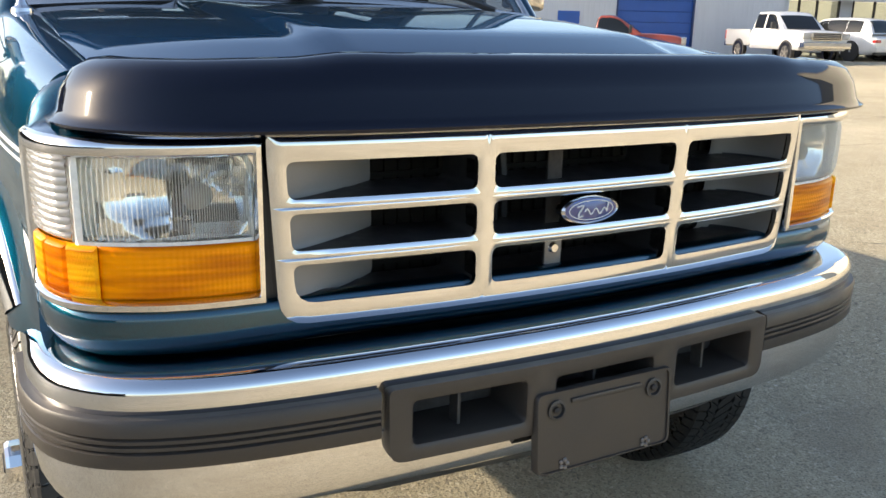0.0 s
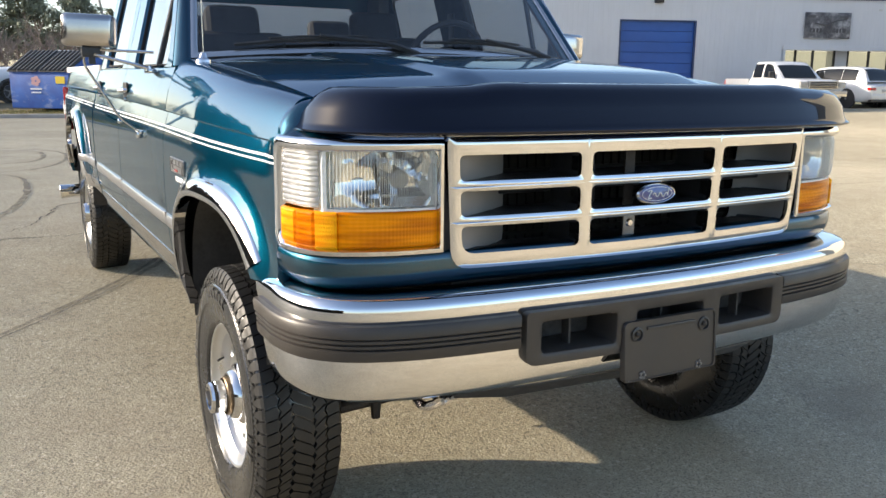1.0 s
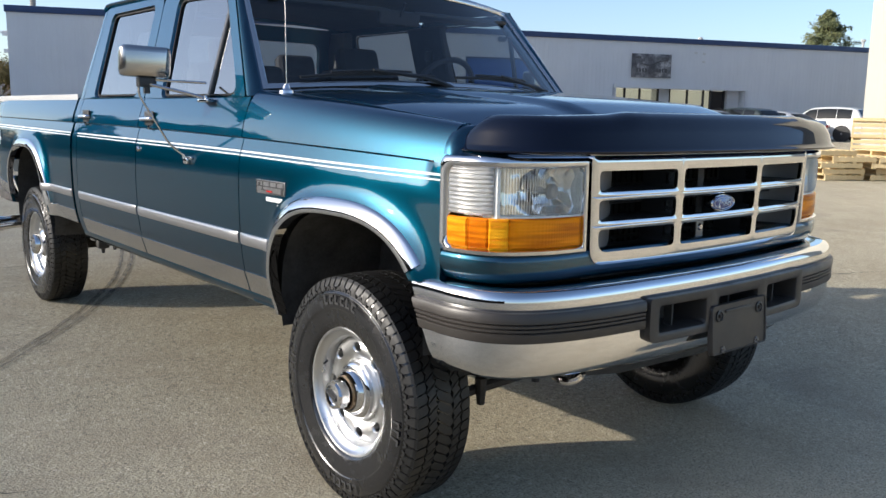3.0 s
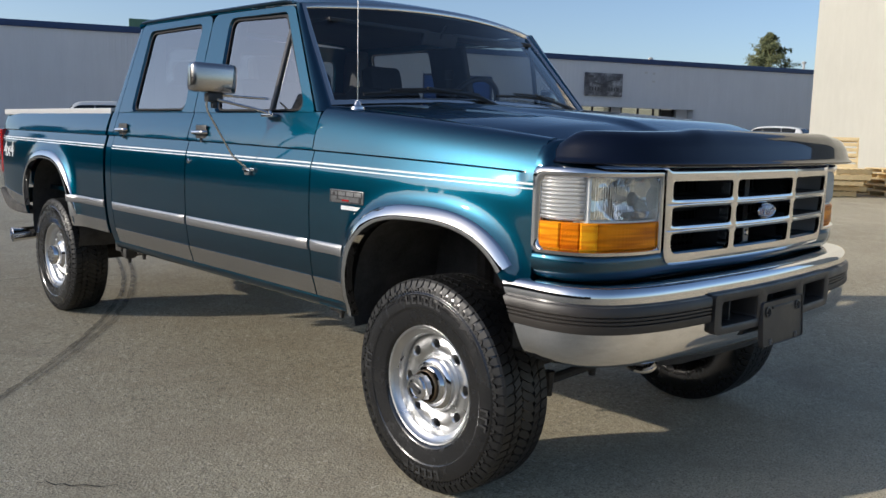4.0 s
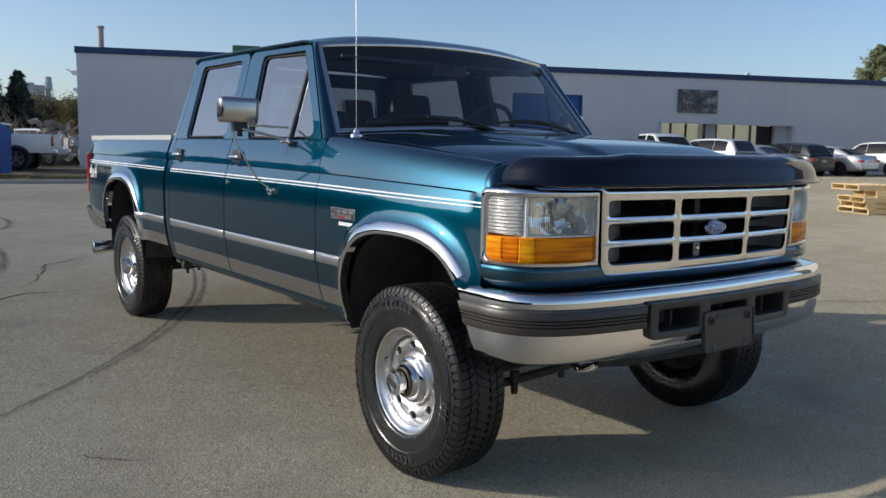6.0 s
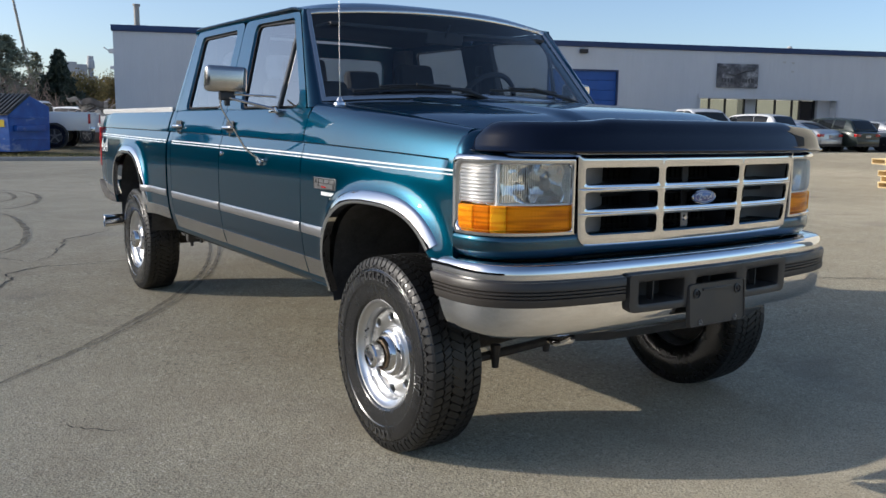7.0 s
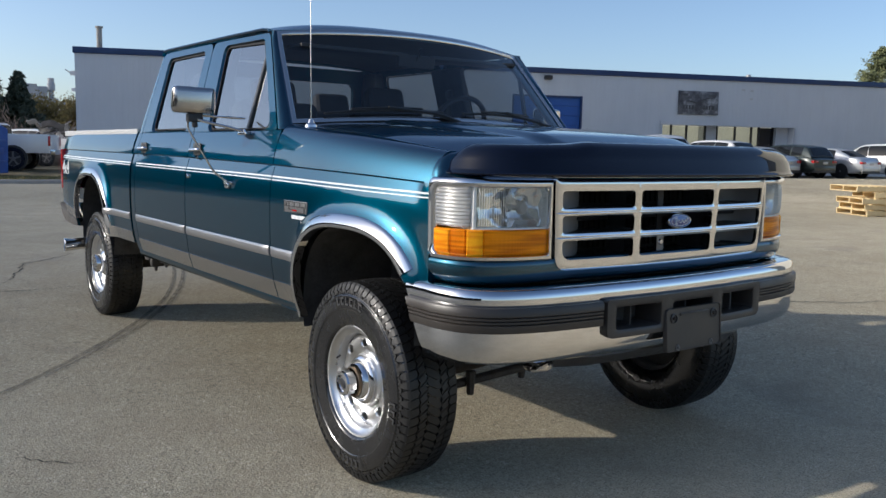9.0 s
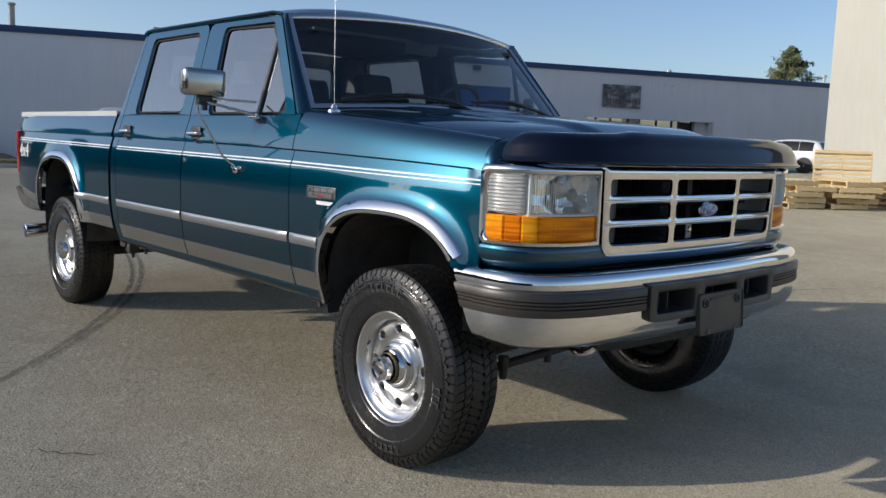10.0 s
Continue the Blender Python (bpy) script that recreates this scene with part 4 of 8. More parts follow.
def plan_path(pts, n):
    """Evenly spaced points and outward directions along a smooth plan line that runs from -x to x in front."""
    v = [Vector(p) for p in pts]
    acc = [0.0]
    for a, b in zip(v, v[1:]):
        acc.append(acc[-1] + (b - a).length)
    fx, fy = [(s, p.x) for s, p in zip(acc, v)], [(s, p.y) for s, p in zip(acc, v)]
    f = lambda s: Vector((smooth(s, fx), smooth(s, fy)))
    out = []
    for i in range(n + 1):
        s = acc[-1] * i / n
        d = (f(min(acc[-1], s + 0.02)) - f(max(0.0, s - 0.02))).normalized()
        out.append((f(s), Vector((d.y, -d.x))))
    return out


# header panel under the lamps and grille, body colour
PL = [(-0.948, -0.418), (-0.942, -0.505), (-0.917, -0.580), (-0.868, -0.634), (-0.745, -0.678), (-0.60, -0.692), (-0.50, -0.696), (-0.30, -0.712), (0.0, -0.724)]
PL = PL + [(-x, y) for x, y in PL[-2::-1]]
bm = bmesh.new()
rings = []
for q, d in plan_path(PL, 72):
    low = 0.860
    rings.append(loop(bm, [(q.x + d.x * o, q.y + d.y * o, z) for o, z in ((-0.03, 0.950), (-0.003, 0.949), (0.002, 0.944), (0.004, 0.930), (0.004, 0.912), (0.001, 0.896), (-0.006, 0.882), (-0.014, 0.872), (-0.022, low + 0.006), (-0.034, low + 0.003), (-0.09, low - 0.002))]))
bridge(bm, rings, False)
part("header_panel", bm, TEAL, truck, sharp=60)
bm = bmesh.new()
box(bm, -0.78, 0.78, -0.53, -0.40, 0.80, 0.90)
box(bm, -0.56, 0.56, -0.63, -0.53, 0.80, 0.855)
part("front_crossmember", bm, MATTE, truck)
bm = bmesh.new()
for sd in (-1, 1):
    box(bm, sd * 0.600, sd * 0.622, -0.676, -0.55, 0.93, 1.235)
box(bm, -0.80, 0.80, -0.60, -0.45, 1.20, 1.236)
part("grille_support", bm, BLACK, truck)

# bumper: chrome face bar, ribbed rubber strip, plastic centre with three openings
BP = [(-0.984, -0.33), (-0.984, -0.42), (-0.982, -0.53), (-0.951, -0.632), (-0.878, -0.706), (-0.752, -0.757), (-0.585, -0.786), (-0.40, -0.801), (-0.20, -0.813), (0.0, -0.817)]
BP = BP + [(-x, y) for x, y in BP[-2::-1]]
BUMP = plan_path(BP, 90)


def swept(bm, prof, i0=0, i1=90, caps=False):
    rings = []
    for p, d in BUMP[i0:i1 + 1]:
        ring = []
        for o, z in prof:
            y = p.y + d.y * o
            if y > -0.50:
                y = -0.50 + (y + 0.50) * lerp(0.35, 1.0, max(0.0, min(1.0, (z - 0.61) / 0.247)))
            ring.append((p.x + d.x * o, y, z))
        rings.append(loop(bm, ring))
    bridge(bm, rings, False)
    if caps:
        bm.faces.new(rings[0])
        bm.faces.new(rings[-1][::-1])
    return rings


def bump_c(x):
    return smooth(x, [(p[0], p[1]) for p in BP if abs(p[0]) < 0.9])


bm = bmesh.new()
swept(bm, [(-0.15, 0.846), (-0.148, 0.853), (-0.10, 0.860), (-0.034, 0.862), (-0.018, 0.8595), (-0.007, 0.852), (-0.0015, 0.838), (0.0, 0.820), (-0.001, 0.806), (-0.004, 0.80), (-0.004, 0.7250), (0.0005, 0.7248), (0.0005, 0.700), (-0.001, 0.672), (-0.004, 0.648), (-0.010, 0.630), (-0.020, 0.614), (-0.034, 0.602), (-0.06, 0.600), (-0.06, 0.615)])
bmesh.ops.delete(bm, geom=[f for f in bm.faces if abs(f.calc_center_median().x) < 0.43 and 0.70 < f.calc_center_median().z < 0.799 and f.calc_center_median().y < bump_c(f.calc_center_median().x) + 0.02], context="FACES")
bumper = part("front_bumper", bm, CHROME, truck, "chrome front bumper with rubber strip", sharp=50)
for i0, i1 in ((0, 29), (61, 90)):
    bm = bmesh.new()
    swept(bm, [(-0.006, 0.803), (0.010, 0.801), (0.014, 0.795), (0.014, 0.772), (0.008, 0.769), (0.013, 0.766), (0.013, 0.760), (0.006, 0.757), (0.012, 0.754), (0.012, 0.748), (0.006, 0.745), (0.013, 0.742), (0.013, 0.722), (0.010, 0.716), (-0.006, 0.713)], i0, i1, True)
    part("rubber_strip", bm, GUNK, bumper, "brown-grey ribbed rubber strip", sharp=45)


bump_y = bump_c


bm = bmesh.new()
xe = [-0.452, -0.155, 0.155, 0.452]
hz = [((-0.405, -0.185), (0.700, 0.776)), ((-0.115, 0.115), (0.700, 0.772)), ((0.185, 0.405), (0.700, 0.776))]
for c in range(3):
    corners = [(xe[c], 0.668), (xe[c + 1], 0.668), (xe[c + 1], 0.806), (xe[c], 0.806)]
    rad = [0.03 if c == 0 else 0.0005, 0.03 if c == 2 else 0.0005, 0.012 if c == 2 else 0.0005, 0.012 if c == 0 else 0.0005]
    (a, b), (lo_z, hi_z) = hz[c]
    lo = dense(rounded(corners, rad, 4))
    li = dense(rounded([(a, lo_z), (b, lo_z), (b, hi_z), (a, hi_z)], 0.012, 4))
    pt = lambda p, o: Vector((p[0], bump_y(p[0]) - o, p[1]))
    ins2 = lambda p, d: (p[0] + (d if p[0] < (a + b) / 2 else -d), p[1] + (d if p[1] < (lo_z + hi_z) / 2 else -d))
    bridge(bm, [loop(bm, [pt(p, 0.020) for p in lo]), loop(bm, [pt(ins2(p, -0.012), 0.022) for p in li]), loop(bm, [pt(ins2(p, -0.004), 0.018) for p in li]), loop(bm, [pt(p, 0.006) for p in li]), loop(bm, [pt(p, -0.09) for p in li])], True)
bmesh.ops.remove_doubles(bm, verts=bm.verts[:], dist=0.0007)
rim_edges(bm, lambda v: Vector((0, 0.028, 0)) if v.y < bump_y(v.x) else Vector((0, 0.01, 0)))
insert = part("bumper_insert", bm, GUNK, bumper, "brown-grey plastic bumper insert", sharp=40)
bm = bmesh.new()
for x in (-0.30, 0.0, 0.30):
    box(bm, x - 0.003, x + 0.003, bump_y(x) + 0.02, bump_y(x) + 0.05, 0.70, 0.776)
box(bm, -0.44, 0.44, -0.71, -0.69, 0.66, 0.81)
part("intake_backing", bm, MATTE, insert)

# licence plate bracket, no plate
bracket_m = Matrix.Translation((-0.004, -0.842, 0.668)) @ Matrix.Rotation(radians(-4), 4, "X")
bm = bmesh.new()
lo = rounded([(-0.164, -0.08), (0.164, -0.08), (0.164, 0.082), (-0.164, 0.082)], 0.016, 5)
P3 = lambda p, s, y: Vector((p[0] * s, y, p[1] * s))
rings = [loop(bm, [bracket_m @ P3(p, 1.0, 0.010) for p in lo]), loop(bm, [bracket_m @ P3(p, 1.0, -0.004) for p in lo]), loop(bm, [bracket_m @ P3(p, 0.985, -0.008) for p in lo]), loop(bm, [bracket_m @ P3(p, 0.955, -0.008) for p in lo]), loop(bm, [bracket_m @ P3(p, 0.95, -0.004) for p in lo])]
bridge(bm, rings, True)
bm.faces.new(rings[-1])
bm.faces.new(rings[0][::-1])
box(bm, -0.085, 0.085, -0.009, 0.002, 0.052, 0.062, 0.003, 2, bracket_m)
plate = part("plate_bracket", bm, GUNK, bumper, "empty dark plastic licence plate bracket", sharp=40)
for x, z, r in ((-0.118, 0.045, 0.007), (0.118, 0.045, 0.007)):
    bm = bmesh.new()
    lathe(bm, [(0.019, -0.004), (0.020, 0.003), (0.015, 0.004), (0.013, -0.001)], 18, bracket_m @ Matrix.Translation((x, -0.005, z)) @ Matrix.Rotation(radians(-90), 4, "Z"))
    part("boss", bm, BLACK, plate)
    bm = bmesh.new()
    lathe(bm, [(0.0, 0.007), (0.004, 0.0065), (r, 0.004), (r, 0.0)], 12, bracket_m @ Matrix.Translation((x, -0.005, z)) @ Matrix.Rotation(radians(-90), 4, "Z"))
    part("screw", bm, RUSTY, plate)
for x in (-0.10, 0.10):
    bm = bmesh.new()
    for k2 in range(5):
        t = 2 * math.pi * k2 / 5
        box(bm, x + 0.008 * math.cos(t) - 0.004, x + 0.008 * math.cos(t) + 0.004, -0.009, -0.003, -0.066 + 0.008 * math.sin(t) - 0.004, -0.066 + 0.008 * math.sin(t) + 0.004, 0.002, 1, bracket_m)
    part("clip", bm, DULL, plate)

# bug deflector: smoked acrylic that wraps the hood's nose
DP = [(-0.889, -0.440), (-0.893, -0.50), (-0.884, -0.575), (-0.850, -0.650), (-0.782, -0.712), (-0.67, -0.754), (-0.50, -0.782), (-0.25, -0.797), (0.0, -0.800)]
DP = DP + [(-x, y) for x, y in DP[-2::-1]]
bm = bmesh.new()
rings = []
for q, d in plan_path(DP, 96):
    x, y = q.x, q.y
    e = min(1.0, max(0.0, (-0.40 - y) / 0.13))
    e = e * e * (3 - 2 * e)
    kink = 0.006 * max(0.0, min(1.0, (0.75 - abs(x)) / 0.2)) + 0.004 * max(0.0, 1 - abs(abs(x) - 0.50) / 0.08) + 0.007 * max(0.0, min(1.0, (0.56 - abs(x)) / 0.12))
    hi = 1.266 + 0.076 * e + kink * e
    prof = [(-0.006, 1.232), (0.010, 1.2335), (0.022, 1.2385), (0.023, 1.243), (0.014, 1.2485), (0.007, 1.258), (0.002 - 0.004 * e, lerp(1.258, hi, 0.4)), (-0.018 * e - 0.004, lerp(1.258, hi, 0.78)), (-0.042 * e - 0.006, lerp(1.258, hi, 0.96)), (-0.072 * e - 0.008, hi), (-0.09 * e - 0.010, hi - 0.004), (-0.04 * e - 0.010, lerp(1.254, hi, 0.72)), (-0.003, 1.250), (-0.006, 1.242)]
    rings.append(loop(bm, [(x + d.x * o, y + d.y * o, z) for o, z in prof]))
bridge(bm, rings, True, True)
defl = part("bug_deflector", bm, SMOKE, truck, "dark smoked acrylic hood deflector", sharp=50)
for x, y in ((0.86, -0.60),):
    bm = bmesh.new()
    lathe(bm, [(0.0, 0.012), (0.010, 0.010), (0.013, 0.0)], 14, Matrix.Translation((x, y + 0.02, 1.318)) @ Matrix.Rotation(radians(-90 + (20 if x < 0 else -20)), 4, "Z") @ Matrix.Rotation(radians(-40), 4, "Y"))
    part("deflector_screw", bm, CHROME, defl)

# side badge and decals (marks left plain)
for side in (-1, 1):
    bm = bmesh.new()
    xb = half(0.49, 1.06)
    box(bm, side * (xb - 0.002), side * (xb + 0.006), 0.380, 0.600, 1.036, 1.088, 0.004)
    bd = part("side_badge", bm, DULL_SILVER, truck, "silver and dark series badge")
    bm = bmesh.new()
    for y, w, z, h in ((0.490, 0.206, 1.083, 0.004), (0.490, 0.206, 1.064, 0.004), (0.388, 0.005, 1.072, 0.026), (0.440, 0.005, 1.074, 0.018), (0.492, 0.005, 1.074, 0.018), (0.545, 0.006, 1.066, 0.036), (0.592, 0.005, 1.062, 0.046), (0.570, 0.016, 1.072, 0.012), (0.400, 0.014, 1.052, 0.020), (0.44, 0.10, 1.040, 0.004), (0.53, 0.05, 1.050, 0.004)):
        box(bm, side * (xb + 0.004), side * (xb + 0.0075), y - w / 2, y + w / 2, z - h / 2, z + h / 2, 0.0008, 1)
    part("badge_bars", bm, BLACK, bd)
    bm = bmesh.new()
    box(bm, side * (xb + 0.004), side * (xb + 0.008), 0.47, 0.515, 1.044, 1.051, 0.001)
    part("badge_accent", bm, RED, bd)
    bm = bmesh.new()
    xq = half(0.44, 1.015) + 0.001
    box(bm, side * (xq - 0.001), side * (xq + 0.001), 0.385, 0.525, 1.010, 1.026)
    box(bm, side * (xq - 0.001), side * (xq + 0.001), 0.39, 0.44, 0.994, 1.003)
    part("decal_bars", bm, WHITE_LINE, truck, "small white lettering decal")
    rot = Matrix.Rotation(radians(90 * side), 4, "Z") @ Matrix.Rotation(radians(90), 4, "X")
    words("four_wheel_decal", "4x4", 0.155, Matrix.Translation((side * (half(4.81, 1.115) + 0.006), 4.81, 1.115)) @ rot, WHITE_LINE, truck, 0.0006, 0.003, 0.22)

    bm = bmesh.new()
    lathe(bm, [(0.0, 0.010), (0.009, 0.010), (0.013, 0.006), (0.014, 0.0)], 16, Matrix.Translation((side * (half(1.84, 1.149)), 1.84, 1.149)) @ Matrix.Diagonal((side, 1, 1, 1)))
    part("door_lock", bm, CHROME, truck, "round chrome door lock")
    bm = bmesh.new()
    tube(bm, [(side * 0.90, 0.58, 0.615), (side * 0.915, 0.585, 0.578), (side * 0.90, 0.60, 0.565)], 0.008, 6)
    part("wing_bracket", bm, DULL, truck)

# mirrors on tubular arms
for side in (-1, 1):
    bm = bmesh.new()
    box(bm, -0.102, 0.102, -0.045, 0.045, -0.064, 0.064, 0.028, 4)
    for v in bm.verts:
        if v.co.y < -0.01:
            v.co.y -= 0.022 * (1 - (v.co.x / 0.102) ** 2) * (1 - 0.5 * (v.co.z / 0.064) ** 2)
    bmesh.ops.transform(bm, matrix=Matrix.Translation((side * 1.17, 1.262, 1.536)) @ Matrix.Rotation(radians(side * 13), 4, "Z") @ Matrix.Rotation(radians(2), 4, "Y"), verts=bm.verts[:])
    mir = part("door_mirror", bm, MIRROR_STEEL, truck, "chrome towing mirror on tubular arms", sharp=40)
    bm = bmesh.new()
    box(bm, side * 1.130, side * 1.205, 1.235, 1.275, 1.432, 1.472, 0.006)
    box(bm, side * 1.155, side * 1.180, 1.245, 1.265, 1.405, 1.44, 0.004)
    part("mirror_clamp", bm, BLACK, mir)
    bm = bmesh.new()
    tube(bm, [(side * 1.16, 1.25, 1.463), (side * 0.945, 1.16, 1.455)], 0.0055, 8)
    part("upper_rod", bm, CHROME, mir)
    bm = bmesh.new()
    tube(bm, bent([(side * 1.165, 1.245, 1.445), (side * 1.02, 1.14, 1.405), (side * 0.955, 1.12, 1.385)], 3, 0.04), 0.007, 8)
    part("middle_rod", bm, CHROME, mir)
    bm = bmesh.new()
    tube(bm, bent([(side * 1.195, 1.262, 1.448), (side * 1.198, 1.272, 1.405), (side * 1.075, 1.256, 1.19), (side * 1.01, 1.24, 1.137)], 4, 0.03), 0.005, 8)
    part("lower_rod", bm, CHROME, mir)
    bm = bmesh.new()
    box(bm, side * 0.952, side * 0.985, 1.07, 1.17, 1.372, 1.388, 0.005)
    tube(bm, [(side * 0.965, 1.115, 1.385), (side * 0.972, 1.115, 1.402)], [0.012, 0.006], 8)
    part("upper_foot", bm, CHROME, mir)
    bm = bmesh.new()
    box(bm, side * 0.998, side * 1.014, 1.185, 1.285, 1.128, 1.142, 0.004)
    box(bm, side * 1.0, side * 1.022, 1.215, 1.255, 1.108, 1.135, 0.006)
    part("lower_foot", bm, CHROME, mir)

# aerial, wipers, fuel of small things on the cowl
bm = bmesh.new()
lathe(bm, [(0.030, -0.008), (0.028, 0.004), (0.016, 0.012), (0.010, 0.028), (0.0, 0.03)], 16, Matrix.Translation((-0.878, 0.592, 1.415)) @ Matrix.Rotation(radians(-90), 4, "Y"))
aer = part("antenna", bm, CHROME, truck, "thin chrome radio antenna")
bm = bmesh.new()
tube(bm, [(-0.878, 0.592, 1.43), (-0.878, 0.596, 1.90), (-0.878, 0.602, 2.28)], [0.0024, 0.0018, 0.0013], 6)
part("mast", bm, STEEL, aer)
for x0, x1, pv in ((-0.72, -0.10, -0.02), (0.02, 0.62, 0.66)):
    bm = bmesh.new()
    pts = [ws(lerp(x0, x1, i / 10) / 0.86, 0.055 + 0.05 * math.sin(math.pi * i / 10) * 0.4, 0.018) for i in range(11)]
    tube(bm, pts, 0.007, 6)
    tube(bm, [p + Vector((0, -0.008, 0.012)) for p in pts[2:9]], 0.005, 6)
    wip = part("wiper", bm, BLACK, truck, "black windshield wiper")
    bm = bmesh.new()
    tube(bm, bent([(pv, 0.65 - 0.11 * (1 - (pv / 0.86) ** 2) + 0.08, 1.455), tuple(ws((pv * 0.7 + (x0 + x1) * 0.15) / 0.86, 0.02, 0.03)), tuple(pts[5] + Vector((0, -0.012, 0.014)))], 3, 0.05), [0.012] * 3 + [0.008] * 3, 6)
    part("wiper_arm", bm, BLACK, wip)

# ---- wheels ----
def letters_bar(bm, m, r0, r1, a0, a1, x):
    vs = [bm.verts.new(m @ Vector((x, r * math.cos(a), r * math.sin(a)))) for r, a in ((r0, a0), (r1, a0), (r1, a1), (r0, a1))]
    bm.faces.new(vs)


def wheel(x_face, y, side, front):
    """A road wheel: tyre with tread, polished steel disc with eight holes, hub. x runs outwards from the tyre's middle."""
    R = 0.402
    M = Matrix.Translation((side * x_face, y, R - 0.004)) @ Matrix.Diagonal((side, 1, 1, 1)) @ Matrix.Rotation(0.35 + 0.4 * y, 4, "X")
    w = 0.104
    bm = bmesh.new()
    prof = [(0.200, -0.090), (0.214, -0.105), (0.240, -0.122), (0.290, -0.131), (0.325, -0.128), (0.360, -0.118), (0.380, -0.112), (0.3900, -0.102), (0.3905, -0.09), (0.3925, 0.0), (0.3905, 0.09), (0.3900, 0.102), (0.380, 0.1125), (0.364, 0.1180), (0.352, 0.1210),
            (0.3465, 0.1225), (0.3455, 0.1255), (0.342, 0.1268), (0.3385, 0.1262), (0.336, 0.1272), (0.315, 0.1305), (0.297, 0.1315), (0.2925, 0.1310), (0.2905, 0.1280), (0.287, 0.1272), (0.262, 0.1250), (0.238, 0.1165), (0.230, 0.1150), (0.226, 0.108), (0.214, 0.100), (0.205, 0.090)]
    lathe(bm, prof, 96, M)
    tyre = part("tyre", bm, RUBBER, None, "black all-terrain tyre", sharp=60)
    tyre.parent = truck
    # tread blocks: five interlocking zigzag columns and shoulder lugs
    bm = bmesh.new()
    N = 72
    pit = 2 * math.pi / N
    on = lambda xx, r, a: bm.verts.new(M @ Vector((xx, r * math.cos(a), r * math.sin(a))))
    crown = lambda xx: R - 0.005 * (abs(xx) / 0.105) ** 2.4
    for k2 in range(N):
        for x0, x1, z0, z1, skew, ph in ((-0.104, -0.072, 0.0, 0.006, 0.25, 0.0), (-0.067, -0.029, 0.008, -0.008, 0.75, 0.42), (-0.023, 0.023, -0.009, 0.009, -0.70, 0.86), (0.029, 0.067, 0.008, -0.008, 0.75, 0.28), (0.072, 0.104, -0.006, 0.0, 0.25, 0.70)):
            a, hgt2 = pit * (k2 + ph), 0.43 * pit
            sk = skew * pit / 2
            mid_l, mid_r = (x0 + z0, a + 0.06 * pit - sk * 0.9), (x1 + z1, a - 0.06 * pit + sk * 0.9)
            ring = [(x0, a - hgt2 - sk), (x1, a - hgt2 + sk), mid_r, (x1, a + hgt2 + sk), (x0, a + hgt2 - sk), mid_l]
            top = [on(xx, crown(xx), aa) for xx, aa in ring]
            low = [on(lerp(xx, (x0 + x1) / 2, -0.05), 0.3895, aa) for xx, aa in ring]
            bm.faces.new(top)
            for q in range(6):
                bm.faces.new((low[q], low[(q + 1) % 6], top[(q + 1) % 6], top[q]))
        for sd in (-1, 1):
            a = pit * (k2 + (0.0 if sd < 0 else 0.70))
            da, tip = 0.40 * pit, (0.356 if k2 % 2 else 0.366)
            rows = [(0.3968, 0.1045, da), (0.389, 0.1115, da), (0.377, 0.1165, da * 0.92), (tip, 0.1225, da * 0.5)]
            out = [(on(sd * xx, r2, a - dd), on(sd * xx, r2, a + dd)) for r2, xx, dd in rows]
            inn = [(on(sd * (xx - 0.012), r2 - 0.003, a - dd), on(sd * (xx - 0.012), r2 - 0.003, a + dd)) for r2, xx, dd in rows]
            for q in range(3):
                bm.faces.new((out[q][0], out[q][1], out[q + 1][1], out[q + 1][0]))
                bm.faces.new((out[q][0], out[q + 1][0], inn[q + 1][0], inn[q][0]))
                bm.faces.new((out[q][1], out[q + 1][1], inn[q + 1][1], inn[q][1]))
            bm.faces.new((out[3][0], out[3][1], inn[3][1], inn[3][0]))
            bm.faces.new((out[0][0], out[0][1], inn[0][1], inn[0][0]))
            # small chevron between the lugs
            b0 = a + pit / 2
            ch = [on(sd * 0.1228, 0.3665, b0 - 0.18 * pit), on(sd * 0.1228, 0.3665, b0 + 0.18 * pit), on(sd * 0.1252, 0.3535, b0 + 0.40 * pit), on(sd * 0.1252, 0.3510, b0 + 0.24 * pit), on(sd * 0.1240, 0.3600, b0), on(sd * 0.1252, 0.3510, b0 - 0.24 * pit), on(sd * 0.1252, 0.3535, b0 - 0.40 * pit)]
            bm.faces.new(ch)
    tr = part("tread", bm, TREAD, tyre, flat=True)
    tagged(tr, kind="stuff")
    # raised marks on the sidewall, no letters
    bm = bmesh.new()
    for base in (0.9, 0.9 + math.pi):
        for i in range(6):
            a0 = base + i * 0.105
            letters_bar(bm, M, 0.306, 0.338, a0, a0 + 0.028, 0.1325)
            letters_bar(bm, M, 0.306, 0.314, a0 + 0.028, a0 + 0.075, 0.1328)
            if i % 2:
                letters_bar(bm, M, 0.330, 0.338, a0 + 0.028, a0 + 0.075, 0.1325)
    for base in (-0.35, -0.35 + math.pi):
        for i in range(3):
            a0 = base + i * 0.09
            letters_bar(bm, M, 0.300, 0.336, a0, a0 + 0.024, 0.1326)
            letters_bar(bm, M, 0.328, 0.336, a0 + 0.024, a0 + 0.064, 0.1326)
    tagged(part("sidewall_lettering", bm, LETTER, tyre), kind="stuff")
    # rim
    bm = bmesh.new()
